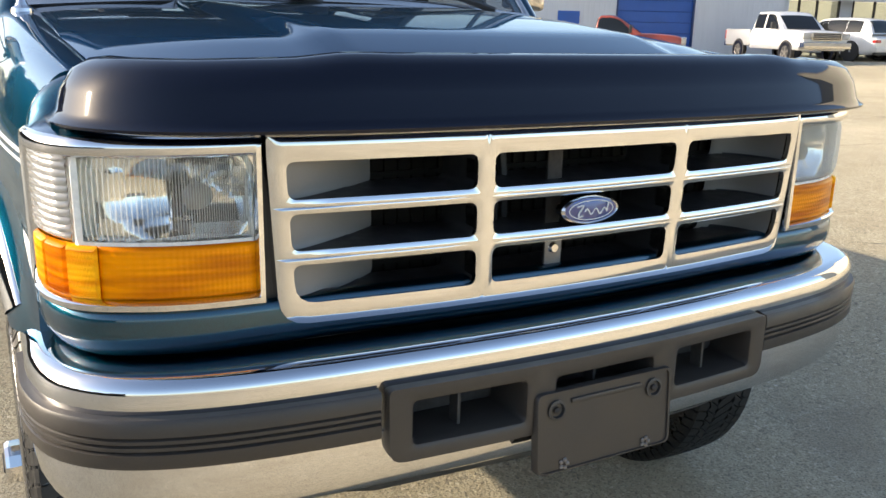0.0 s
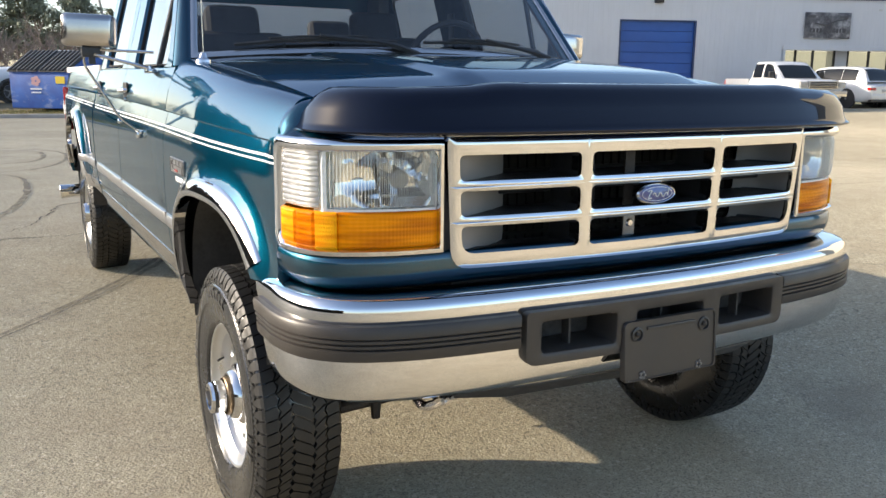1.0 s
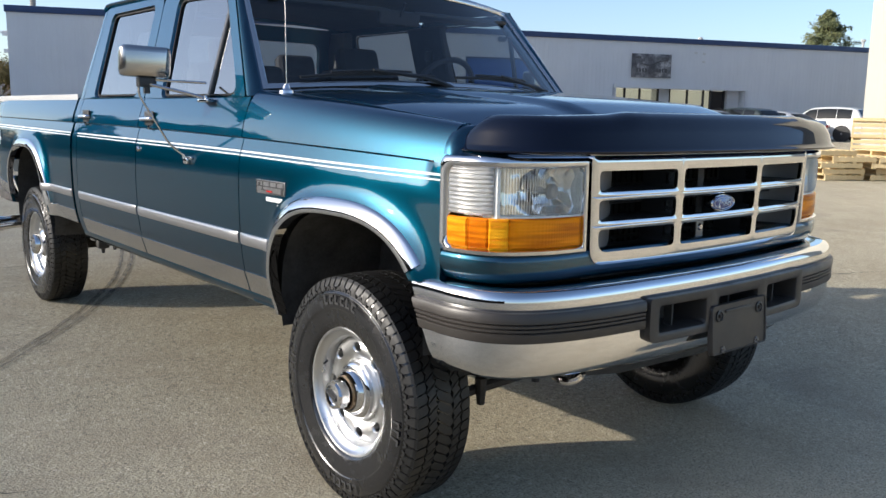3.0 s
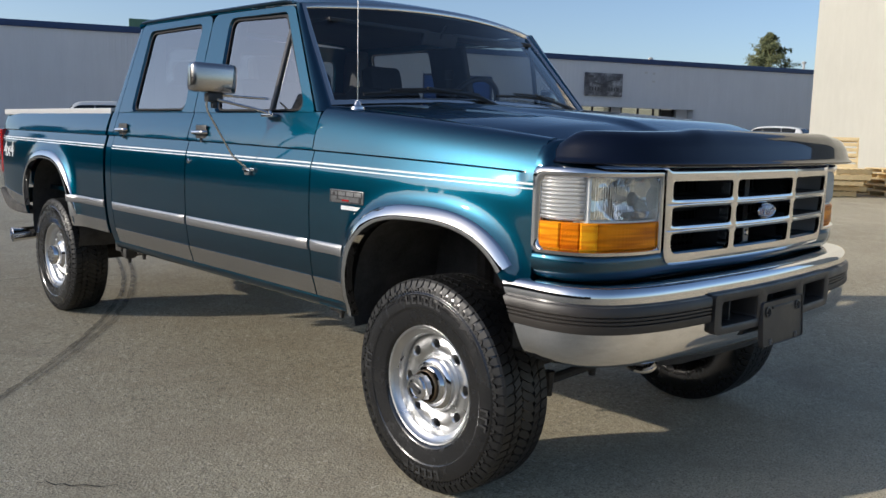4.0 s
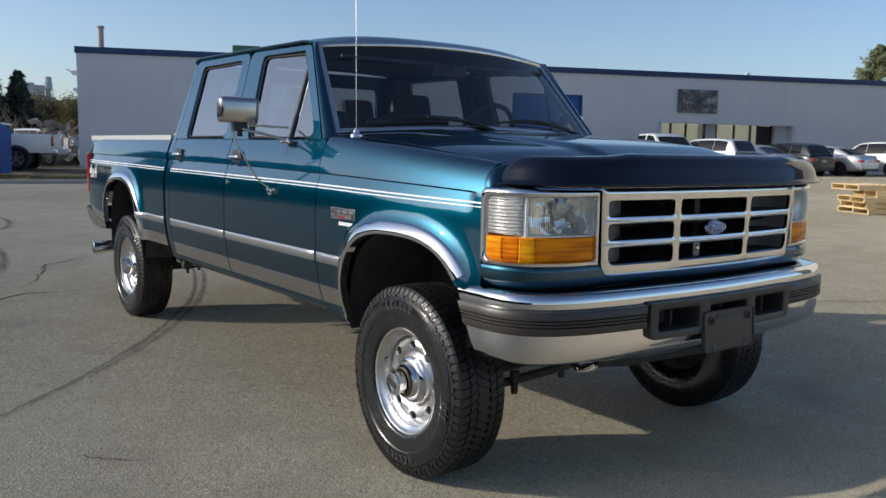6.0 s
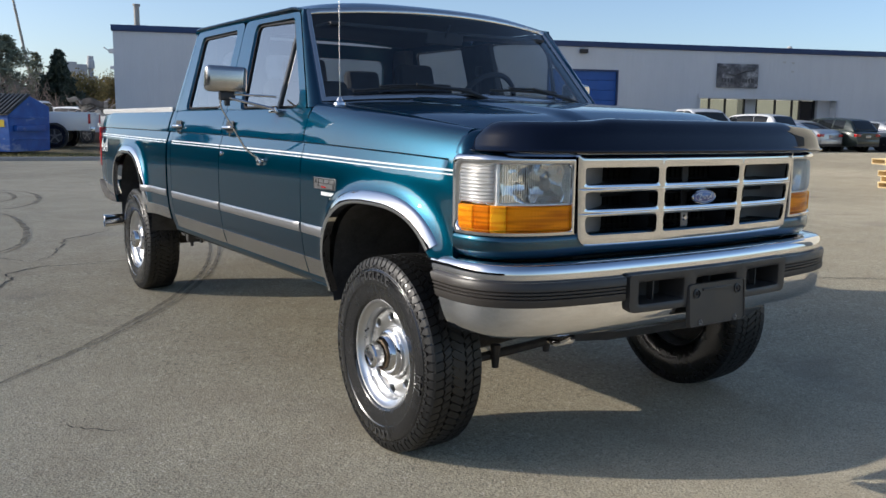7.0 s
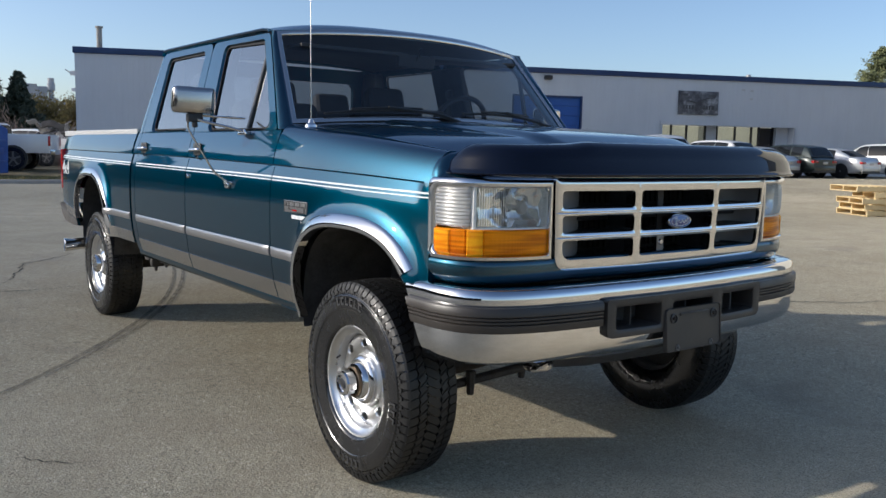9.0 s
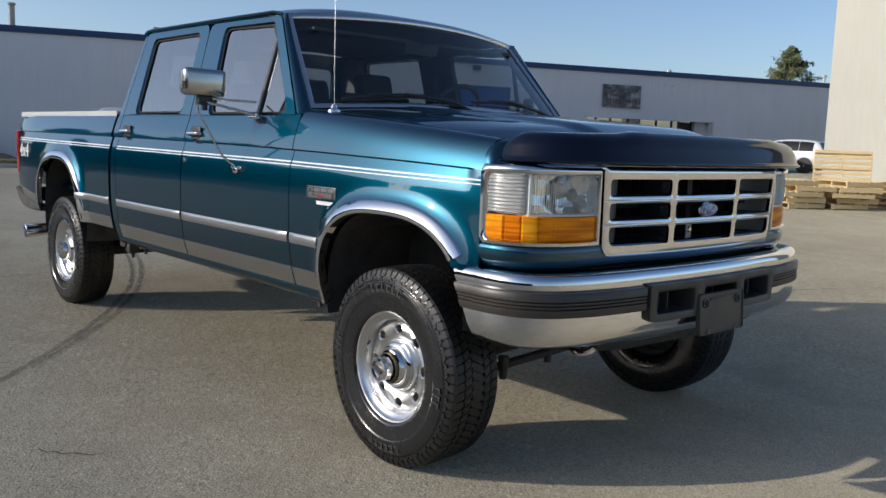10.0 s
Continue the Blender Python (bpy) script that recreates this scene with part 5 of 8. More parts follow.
    lathe(bm, [(0.206, -w + 0.02), (0.185, -w + 0.04), (0.182, 0.02), (0.188, 0.05), (0.196, w - 0.052), (0.200, w - 0.026), (0.209, w - 0.016), (0.219, w - 0.010), (0.223, w - 0.006), (0.224, w + 0.0), (0.221, w + 0.003), (0.215, w + 0.001), (0.210, w - 0.008), (0.203, w - 0.014), (0.192, w - 0.022), (0.188, w - 0.034), (0.186, w - 0.055)], 64, M)
    xd = w - 0.060
    for i in range(8):
        a0, a1 = 2 * math.pi * i / 8, 2 * math.pi * (i + 1) / 8
        am = (a0 + a1) / 2
        lo = [(r, a) for r, a in [(0.108, lerp(a0, a1, j / 6)) for j in range(6)] + [(lerp(0.108, 0.187, j / 4), a1) for j in range(4)] + [(0.187, lerp(a1, a0, j / 6)) for j in range(6)] + [(lerp(0.187, 0.108, j / 4), a0) for j in range(4)]]
        P = lambda r, a, x: M @ Vector((x, r * math.cos(a), r * math.sin(a)))
        dish = lambda r: xd + 0.016 * math.sin(max(0, min(1, (r - 0.108) / 0.079)) * math.pi)
        outer = loop(bm, [P(r, a, dish(r)) for r, a in lo])
        hole = []
        for r, a in lo:
            px, py = r * math.cos(a - am) - 0.151, r * math.sin(a - am)
            ang = math.atan2(py, px)
            hole.append((0.151 + 0.0155 * math.cos(ang), 0.0195 * math.sin(ang)))
        H = lambda q, x, s: M @ (Matrix.Rotation(am, 4, "X") @ Vector((x, 0.151 + (q[0] - 0.151) * s, q[1] * s)))
        l1 = loop(bm, [H(q, xd + 0.017, 1.25) for q in hole])
        l2 = loop(bm, [H(q, xd + 0.012, 1.0) for q in hole])
        l3 = loop(bm, [H(q, xd - 0.014, 1.0) for q in hole])
        bridge(bm, [outer, l1, l2, l3], True)
    lathe(bm, [(0.108, xd), (0.104, xd + 0.014), (0.100, xd + 0.018), (0.096, xd + 0.018)], 48, M)
    bmesh.ops.remove_doubles(bm, verts=bm.verts[:], dist=0.0004)
    rimo = part("rim", bm, ALLOY, truck, "polished eight-hole wheel rim", sharp=35)
    bm = bmesh.new()
    lathe(bm, [(0.10, xd - 0.02), (0.19, xd - 0.03), (0.19, xd - 0.06), (0.03, xd - 0.06)], 32, M)
    part("brake_drum", bm, MATTE, rimo)
    bm = bmesh.new()
    if front:
        lathe(bm, [(0.100, xd + 0.010), (0.097, xd + 0.030), (0.088, xd + 0.038), (0.082, xd + 0.040), (0.080, xd + 0.048), (0.070, xd + 0.060), (0.064, xd + 0.062)], 40, M)
    else:
        lathe(bm, [(0.100, xd + 0.010), (0.096, xd + 0.030), (0.080, xd + 0.042), (0.072, xd + 0.046), (0.070, xd + 0.085), (0.064, xd + 0.095), (0.056, xd + 0.097), (0.0, xd + 0.100)], 40, M)
    hub = part("hub_cover", bm, CHROME, rimo, "chrome centre hub cover", sharp=30)
    if front:
        bm = bmesh.new()
        lathe(bm, [(0.060, xd + 0.055), (0.060, xd + 0.072), (0.056, xd + 0.076)], 32, M)
        part("hub_spacer", bm, BRASS, hub)
        bm = bmesh.new()
        lathe(bm, [(0.050, xd + 0.072), (0.050, xd + 0.112), (0.046, xd + 0.120), (0.036, xd + 0.122), (0.034, xd + 0.114), (0.026, xd + 0.114), (0.0, xd + 0.115)], 12, M)
        part("locking_hub", bm, CHROME, hub, sharp=25)
        bm = bmesh.new()
        box(bm, xd + 0.110, xd + 0.126, -0.027, 0.027, -0.007, 0.007, 0.003, 2, M)
        part("hub_dial", bm, BLACK, hub)
    else:
        for k2 in range(8):
            bm = bmesh.new()
            t = 2 * math.pi * k2 / 8
            lathe(bm, [(0.0, 0.006), (0.006, 0.006), (0.007, 0.0)], 6, M @ Matrix.Translation((xd + 0.096, 0.048 * math.cos(t), 0.048 * math.sin(t))))
            part("axle_bolt", bm, STEEL, hub)
    # valve
    bm = bmesh.new()
    tube(bm, [M @ Vector((w - 0.03, 0.185, 0.0)), M @ Vector((w - 0.008, 0.172, 0.0))], 0.004, 6)
    part("valve", bm, BLACK, rimo)


for sd in (-1, 1):
    wheel(0.874, 0.022, sd, True)
    wheel(0.852, 3.985, sd, False)

# ---- underbody ----
bm = bmesh.new()
for sd in (-1, 1):
    box(bm, sd * 0.40, sd * 0.48, -0.66, 5.0, 0.56, 0.74, 0.008)
for y in (0.55, 1.7, 2.6, 3.4, 4.7):
    box(bm, -0.42, 0.42, y, y + 0.10, 0.58, 0.70, 0.01)
chassis = part("chassis", bm, MATTE, truck, "black ladder chassis")
bm = bmesh.new()
tube(bm, [(-0.72, 0.0, 0.40), (-0.30, -0.02, 0.44), (0.10, -0.02, 0.47), (0.70, 0.0, 0.40)], 0.052, 12)
lathe(bm, [(0.0, -0.16), (0.08, -0.15), (0.13, -0.08), (0.14, 0.0), (0.13, 0.08), (0.08, 0.14), (0.0, 0.15)], 20, Matrix.Translation((0.20, 0.0, 0.45)) @ Matrix.Rotation(radians(90), 4, "Z"))
part("front_axle", bm, RUSTY, truck)
bm = bmesh.new()
tube(bm, [(-0.72, 3.955, 0.40), (0.72, 3.955, 0.40)], 0.055, 12)
lathe(bm, [(0.0, -0.20), (0.10, -0.17), (0.16, -0.06), (0.16, 0.06), (0.10, 0.13), (0.0, 0.15)], 20, Matrix.Translation((0.0, 3.955, 0.42)) @ Matrix.Rotation(radians(90), 4, "Z"))
part("rear_axle", bm, RUSTY, truck)
bm = bmesh.new()
tube(bm, bent([(-0.70, -0.20, 0.385), (-0.20, -0.26, 0.44), (0.30, -0.28, 0.49), (0.42, -0.26, 0.52)], 3, 0.06), 0.019, 10)
for x, z in ((-0.60, 0.395), (-0.33, 0.425), (0.05, 0.463)):
    tube(bm, [(x, -0.24, z - 0.045), (x, -0.24, z + 0.05)], [0.014, 0.022], 8)
part("tie_rod", bm, RUSTY, truck, "dark steering tie rod")
for sd in (-1, 1):
    bm = bmesh.new()
    for i in range(4):
        tube(bm, [(sd * 0.44, -0.62 + 0.09 * i, 0.60 - 0.025 * i), (sd * 0.44, 0.0, 0.50 - 0.014 * i), (sd * 0.44, 0.66 - 0.09 * i, 0.60 - 0.025 * i)], 0.013, 6)
    part("front_leaf_spring", bm, RUSTY, truck)
    bm = bmesh.new()
    for i in range(4):
        tube(bm, [(sd * 0.52, 3.20 + 0.1 * i, 0.60 - 0.03 * i), (sd * 0.52, 3.955, 0.49 - 0.015 * i), (sd * 0.52, 4.70 - 0.1 * i, 0.60 - 0.03 * i)], 0.014, 6)
    part("rear_leaf_spring", bm, RUSTY, truck)
    bm = bmesh.new()
    tube(bm, [(sd * 0.56, 0.12, 0.40), (sd * 0.54, 0.16, 0.62)], 0.026, 10)
    tube(bm, [(sd * 0.54, 0.16, 0.62), (sd * 0.53, 0.18, 0.90)], 0.034, 10)
    part("front_shock", bm, RUSTY, truck)
bm = bmesh.new()
tube(bm, bent([(-0.60, -0.56, 0.600), (-0.61, -0.66, 0.592), (-0.63, -0.715, 0.578), (-0.67, -0.70, 0.560), (-0.665, -0.63, 0.560), (-0.62, -0.60, 0.575)], 3, 0.03), 0.012, 8)
tube(bm, bent([(-0.56, -0.60, 0.585), (-0.58, -0.68, 0.575), (-0.61, -0.69, 0.556), (-0.60, -0.62, 0.552)], 3, 0.025), 0.010, 8)
box(bm, -0.54, -0.64, -0.60, -0.52, 0.582, 0.615, 0.006)
part("tow_hook", bm, STEEL, truck, "bare metal tow hook")
bm = bmesh.new()
pts = [(-0.60, -0.66), (-0.42, -0.735), (0, -0.76), (0.42, -0.735), (0.60, -0.66)]
rings = [loop(bm, [(x, y, 0.606), (x, y - 0.004, 0.585), (x, y + 0.05, 0.540), (x, y + 0.12, 0.538), (x, y + 0.12, 0.60)]) for x, y in pts]
bridge(bm, rings, True, True)
part("air_dam", bm, BLACK, truck, "black plastic air dam")
bm = bmesh.new()
box(bm, -0.38, 0.38, -0.35, 0.55, 0.56, 0.98, 0.04)
box(bm, -0.25, 0.25, 0.55, 1.30, 0.50, 0.80, 0.04)
box(bm, -0.15, 0.20, 1.30, 1.75, 0.46, 0.66, 0.03)
part("engine_and_gearbox", bm, MATTE, truck)
bm = bmesh.new()
box(bm, 0.42, 0.80, 2.05, 3.0, 0.50, 0.70, 0.04)
part("fuel_tank", bm, MATTE, truck)
bm = bmesh.new()
tube(bm, [(0.0, 1.7, 0.55), (0.0, 3.85, 0.44)], 0.04, 12)
part("driveshaft", bm, RUSTY, truck)
bm = bmesh.new()
tube(bm, [(-0.30, 0.6, 0.52), (-0.50, 1.4, 0.53), (-0.52, 2.2, 0.53), (-0.60, 3.2, 0.58), (-0.72, 3.6, 0.60), (-0.78, 3.8, 0.56)], 0.04, 12)
tube(bm, [(-0.52, 1.75, 0.52), (-0.52, 2.45, 0.52)], 0.09, 14)
box(bm, -0.86, -0.74, 2.98, 3.08, 0.545, 0.66, 0.015)
part("exhaust_line", bm, RUSTY, truck)
bm = bmesh.new()
box(bm, -0.86, 0.86, 0.62, 2.92, 0.64, 0.70)
part("cab_floor", bm, MATTE, truck)
bm = bmesh.new()
box(bm, -0.84, 0.84, 0.56, 0.62, 0.64, 1.40)
part("bulkhead", bm, MATTE, truck)

# ---- cabin ----
bm = bmesh.new()
def dash_pt(u, v):
    x = (u * 2 - 1) * 0.84
    y = lerp(0.64, 1.14, v) - 0.10 * (1 - (x / 0.84) ** 2) * (1 - v)
    z = 1.405 - 0.015 * v - (0.0 if v < 0.85 else (v - 0.85) * 1.6) + 0.03 * math.exp(-((x - 0.40) / 0.16) ** 2) * math.exp(-((v - 0.75) / 0.15) ** 2)
    return Vector((x, y, z))
grid(bm, dash_pt, 28, 14)
box(bm, -0.84, 0.84, 0.98, 1.12, 0.98, 1.20, 0.03)
part("dashboard", bm, DASH, truck)
bm = bmesh.new()
wm = Matrix.Translation((0.45, 1.27, 1.455)) @ Matrix.Rotation(radians(-62), 4, "X")
ring_pts = [wm @ Vector((0.195 * math.cos(2 * math.pi * i / 32), 0.195 * math.sin(2 * math.pi * i / 32), 0)) for i in range(33)]
tube(bm, ring_pts, 0.016, 8, False)
tube(bm, [wm @ Vector((-0.19, 0.01, 0)), wm @ Vector((0.19, 0.01, 0))], 0.022, 8)
tube(bm, [wm @ Vector((0, 0, 0)), wm @ Vector((0, 0.0, -0.30))], 0.04, 8)
lathe(bm, [(0.0, 0.03), (0.06, 0.02), (0.07, -0.02)], 16, wm @ Matrix.Rotation(radians(-90), 4, "Y"))
part("steering_wheel", bm, DASH, truck)


def seat(x, y, wide, name, head=True):
    bm = bmesh.new()
    box(bm, x - wide / 2, x + wide / 2, y - 0.26, y + 0.26, 0.92, 1.08, 0.05, 3)
    tilt = Matrix.Translation((x, y + 0.24, 1.02)) @ Matrix.Rotation(radians(-14), 4, "X")
    box(bm, -wide / 2, wide / 2, -0.07, 0.07, 0.0, 0.58, 0.06, 3, tilt)
    st = part(name, bm, CLOTH, truck, "dark grey cloth seat")
    if head:
        for hx in ([0] if wide < 0.8 else [-0.45, 0.45]):
            bm = bmesh.new()
            box(bm, hx - 0.14, hx + 0.14, -0.05, 0.05, 0.54, 0.72, 0.05, 3, tilt)
            part("headrest", bm, CLOTH, st)


seat(-0.40, 1.62, 0.54, "front_seat")
seat(0.40, 1.62, 0.54, "front_seat")
seat(0.0, 2.45, 1.44, "rear_bench", True)
bm = bmesh.new()
grid(bm, lambda u, v: roof_point(u * 0.96 + 0.02, v * 0.94 + 0.03) - Vector((0, 0, 0.035)), 16, 16)
part("headliner", bm, HEADLINER, truck)
bm = bmesh.new()
box(bm, -0.12, 0.12, -0.012, 0.012, -0.035, 0.035, 0.011, 3, Matrix.Translation((0.0, 1.06, 1.795)) @ Matrix.Rotation(radians(12), 4, "X"))
tube(bm, [(0, 1.05, 1.80), (0, 1.01, 1.86)], 0.008, 6)
part("rear_view_mirror", bm, DASH, truck)
for sd in (-1, 1):
    bm = bmesh.new()
    box(bm, 0.0, 0.05, 1.66, 1.98, 0.0, 0.47, 0.01, 1, Matrix.Translation((sd * 0.865, 0, 1.40)) @ Matrix.Diagonal((sd, 1, 1, 1)) @ Matrix.Rotation(math.atan(-0.27), 4, "Y"))
    box(bm, sd * 0.83, sd * 0.90, 0.80, 2.90, 0.70, 1.39, 0.02)
    part("door_inner_trim", bm, DASH, truck)
    bm = bmesh.new()
    box(bm, sd * 0.72, sd * 0.80, 2.66, 2.86, 1.38, 1.88, 0.02)
    part("rear_pillar_trim", bm, HEADLINER, truck)
    bm = bmesh.new()
    box(bm, sd * 0.08, sd * 0.70, 1.04, 1.22, 1.815, 1.835, 0.008, 2)
    part("sun_visor", bm, DASH, truck)
    # shoulder belt on the centre pillar
    bm = bmesh.new()
    box(bm, sd * 0.772, sd * 0.782, 1.77, 1.82, 1.10, 1.72, 0.002)
    box(bm, sd * 0.765, sd * 0.785, 1.76, 1.83, 1.66, 1.72, 0.01)
    part("seat_belt", bm, BLACK, truck)

# ---- ground ----
def rise(x, y):
    """The yard climbs a little towards the far parking row."""
    t = max(0.0, min(1.0, (x - 18.0) / 16.0))
    return 0.37 * t * t * (3 - 2 * t)


k = Mat("worn_asphalt", (0.16, 0.145, 0.13), 0.85, Diffuse_Roughness=0.7)
gw = k.coord(kind="Object")
big = k.ramp(k.noise(0.35, 5, 0.6, gw), [(0.30, (0.297, 0.258, 0.174)), (0.70, (0.405, 0.352, 0.238))])
mid = k.ramp(k.noise(2.6, 6, 0.65, gw), [(0.32, (0.256, 0.224, 0.151)), (0.72, (0.449, 0.391, 0.262))])
c1 = k.mix(0.5, big, mid)
st = k.ramp(k.voronoi(72, gw, "Color"), [(0.0, (0.038, 0.034, 0.027)), (0.30, (0.316, 0.278, 0.187)), (0.8, (0.482, 0.423, 0.289)), (1.0, (0.779, 0.705, 0.569))])
c2 = k.mix(0.70, c1, st)
spots = k.ramp(k.noise(0.9, 3, 0.5, gw), [(0.60, 0.0), (0.74, 1.0)])
c3 = k.mix(k.math("MULTIPLY", spots, 0.55), c2, (0.126, 0.109, 0.089))
dust = k.ramp(k.noise(0.11, 5, 0.6, gw), [(0.42, 0.0), (0.60, 1.0)])
c3 = k.mix(k.math("MULTIPLY", dust, 0.55), c3, (0.565, 0.499, 0.362))
pits = k.ramp(k.noise(120, 2, 0.5, gw), [(0.36, 1.0), (0.46, 0.0)])
c3 = k.mix(k.math("MULTIPLY", pits, 0.7), c3, (0.088, 0.080, 0.066))
chips = k.ramp(k.noise(150, 2, 0.5, k.coord((1.3, 0.8, 1))), [(0.62, 0.0), (0.70, 1.0)])
c3 = k.mix(k.math("MULTIPLY", chips, 0.75), c3, (0.779, 0.705, 0.557))
stain = k.ramp(k.noise(1.7, 6, 0.7, gw), [(0.44, 0.0), (0.62, 1.0)])
c3 = k.mix(k.math("MULTIPLY", stain, 0.30), c3, (0.239, 0.189, 0.118))
tar = k.ramp(k.noise(26, 3, 0.7, gw), [(0.64, 0.0), (0.72, 1.0)])
c3 = k.mix(k.math("MULTIPLY", tar, 0.35), c3, (0.075, 0.068, 0.056))
k.to("Base Color", c3)
k.to("Roughness", k.ramp(k.noise(40, 3, 0.5, gw), [(0.3, 0.72), (0.7, 0.92)]))
hgt = k.math("ADD", k.math("MULTIPLY", k.voronoi(95, gw), 0.8), k.math("MULTIPLY", k.noise(160, 3, 0.6, gw), 0.6))
k.bump(hgt, 0.8, 0.004)
ASPHALT = k.m

bm = bmesh.new()
cuts = sorted(set([-900, -400, -200, -100, -60, -40] + list(range(-30, 60, 3)) + [62, 70, 80, 100, 140, 200, 400, 900]))
gv = [[bm.verts.new((x, y, rise(x, y))) for y in cuts] for x in cuts]
for i in range(len(cuts) - 1):
    for j in range(len(cuts) - 1):
        bm.faces.new((gv[i][j], gv[i + 1][j], gv[i + 1][j + 1], gv[i][j + 1]))
tagged(part("ground", bm, ASPHALT), "worn grey-brown asphalt yard with cracks", "asphalt yard", kind="structure")


def ribbon(bm, pts, widths, z, rag=0.0, seed=1, step=0.03):
    """A thin ragged strip on the ground along a line."""
    rng = random.Random(seed)
    line = []
    for (a, b) in zip(pts, pts[1:]):
        a, b = Vector(a), Vector(b)
        m2 = max(1, int((b - a).length / step))
        line += [a + (b - a) * (i / m2) for i in range(m2)]
    line.append(Vector(pts[-1]))
    prev = None
    for i, p in enumerate(line):
        d = (line[min(i + 1, len(line) - 1)] - line[max(i - 1, 0)]).normalized()
        nrm = Vector((-d.y, d.x))
        w = table(i / max(1, len(line) - 1), widths)
        off = rng.uniform(-rag, rag)
        a, b = p + nrm * (w / 2 * rng.uniform(0.6, 1.3) + off), p - nrm * (w / 2 * rng.uniform(0.6, 1.3) - off)
        cur = (bm.verts.new((a.x, a.y, z + rise(a.x, a.y))), bm.verts.new((b.x, b.y, z + rise(b.x, b.y))))
        if prev:
            bm.faces.new((prev[0], prev[1], cur[1], cur[0]))
        prev = cur


CRACK = varied("crack_dirt", (0.03, 0.028, 0.025), 0.95, amount=0.4, scale=20, bump=0)
for i, pts in enumerate(([(-2.06, 0.97), (-2.0, 0.93), (-1.97, 0.87), (-1.93, 0.85), (-1.88, 0.80), (-1.84, 0.77), (-1.78, 0.74)],
                         [(-0.29, 7.95), (-0.65, 7.47), (-0.92, 7.28), (-1.09, 6.7), (-1.23, 6.17), (-1.36, 5.92), (-1.48, 5.75)],
                         [(-0.5, 5.44), (-0.84, 5.4), (-1.06, 5.36), (-1.26, 5.4), (-1.52, 5.4), (-1.65, 5.3), (-1.76, 5.13), (-1.78, 4.89), (-1.83, 4.69), (-1.9, 4.53), (-2.4, 4.1), (-3.1, 3.5)],
                         [(-1.48, 5.75), (-1.9, 6.3), (-2.1, 7.4)], [(4.2, 1.6), (4.9, 1.1), (5.4, 0.9)], [(5.0, 6.0), (7.0, 5.2), (9.5, 5.0), (12.0, 3.6)])):
    bm = bmesh.new()
    wide = 1.0 if i == 0 else 2.4
    ribbon(bm, pts, [(0, 0.003 * wide), (0.3, 0.009 * wide), (0.7, 0.006 * wide), (1, 0.002 * wide)], 0.004, 0.016 if i == 0 else 0.03, 5 + i, 0.025 if i == 0 else 0.05)
    tagged(part("crack", bm, CRACK), "thin dark crack in the asphalt", "crack", "cracks in the asphalt", "structure")

k = Mat("tyre_mark", (0.03, 0.028, 0.027), 0.8)
k.to("Alpha", k.ramp(k.noise(7, 5, 0.7), [(0.36, 0.18), (0.66, 0.65)]))
MARK = k.m
arcs = [[(-2.9, 1.1), (-2.5, 1.48), (-2.2, 1.77), (-1.98, 2.0), (-1.69, 2.3), (-1.25, 2.87), (-0.79, 3.54), (-0.31, 4.40), (0.04, 5.25), (0.40, 6.30), (0.5, 7.0)],
        [(-1.70, 2.22), (-1.22, 2.82), (-0.73, 3.50), (-0.25, 4.36), (0.11, 5.20), (0.48, 6.24), (0.58, 7.0)],
        [(-2.4, 11.9), (-1.05, 12.24), (-0.82, 12.68), (-0.72, 13.14), (-0.68, 13.92), (-0.8, 14.56), (-2.2, 15.2)], [(-2.6, 10.4), (-1.19, 10.97), (-0.89, 11.22), (-0.58, 11.88), (-0.37, 12.84), (-0.33, 13.76), (-0.52, 14.53), (-2.0, 16.0)], [(-2.4, 11.2), (-1.23, 10.45), (-1.15, 9.67), (-1.16, 8.8), (-1.24, 7.89), (-1.44, 6.89), (-1.69, 6.42), (-2.6, 5.9)]]
for i, pts in enumerate(arcs):
    bm = bmesh.new()
    ribbon(bm, [tuple(p.xy) for p in bent([(a, b, 0) for a, b in pts], 5, 0.6)], [(0, 0.02), (0.3, 0.038), (0.8, 0.036), (1, 0.02)] if i < 2 else [(0, 0.03), (0.5, 0.085), (1, 0.03)], 0.006 + 0.002 * i, 0.003, 40 + i, 0.06)
    tagged(part("tyre_mark", bm, MARK), "faint dark curved tyre mark on asphalt", "tyre mark", "tyre marks", "structure")

# ---- the long warehouse ----
U, NRM, P0 = Vector((0.9247, -0.3806, 0)), Vector((0.3806, 0.9247, 0)), Vector((6.3, 36.6, 0))
BASE = Matrix.Translation(P0) @ Matrix.Rotation(math.atan2(U.y, U.x), 4, "Z")


def at_wall(along, off, z=0.0):
    """A place by the warehouse wall: metres along it, in front of it, and up."""
    return P0 + U * along - NRM * off + Vector((0, 0, z))


k = Mat("pale_corrugated_wall", (0.50, 0.50, 0.53), 0.55)
k.to("Base Color", k.mix(0.4, k.ramp(k.noise(0.5, 5), [(0.3, (0.60, 0.615, 0.64)), (0.7, (0.66, 0.675, 0.70))]), k.ramp(k.noise(2.0, 6, 0.7, k.coord((1, 1, 0.15))), [(0.3, (0.57, 0.585, 0.61)), (0.7, (0.69, 0.705, 0.73))])))
WALL_PALE = k.m
NAVY = varied("navy_fascia_metal", (0.018, 0.045, 0.13), 0.4, amount=0.15, scale=0.8, bump=0)
BLUE_DOOR = varied("blue_roller_door_paint", (0.02, 0.10, 0.38), 0.45, amount=0.12, scale=1.2, bump=0.05)
k = Mat("beige_concrete_wall", (0.62, 0.52, 0.41), 0.85)
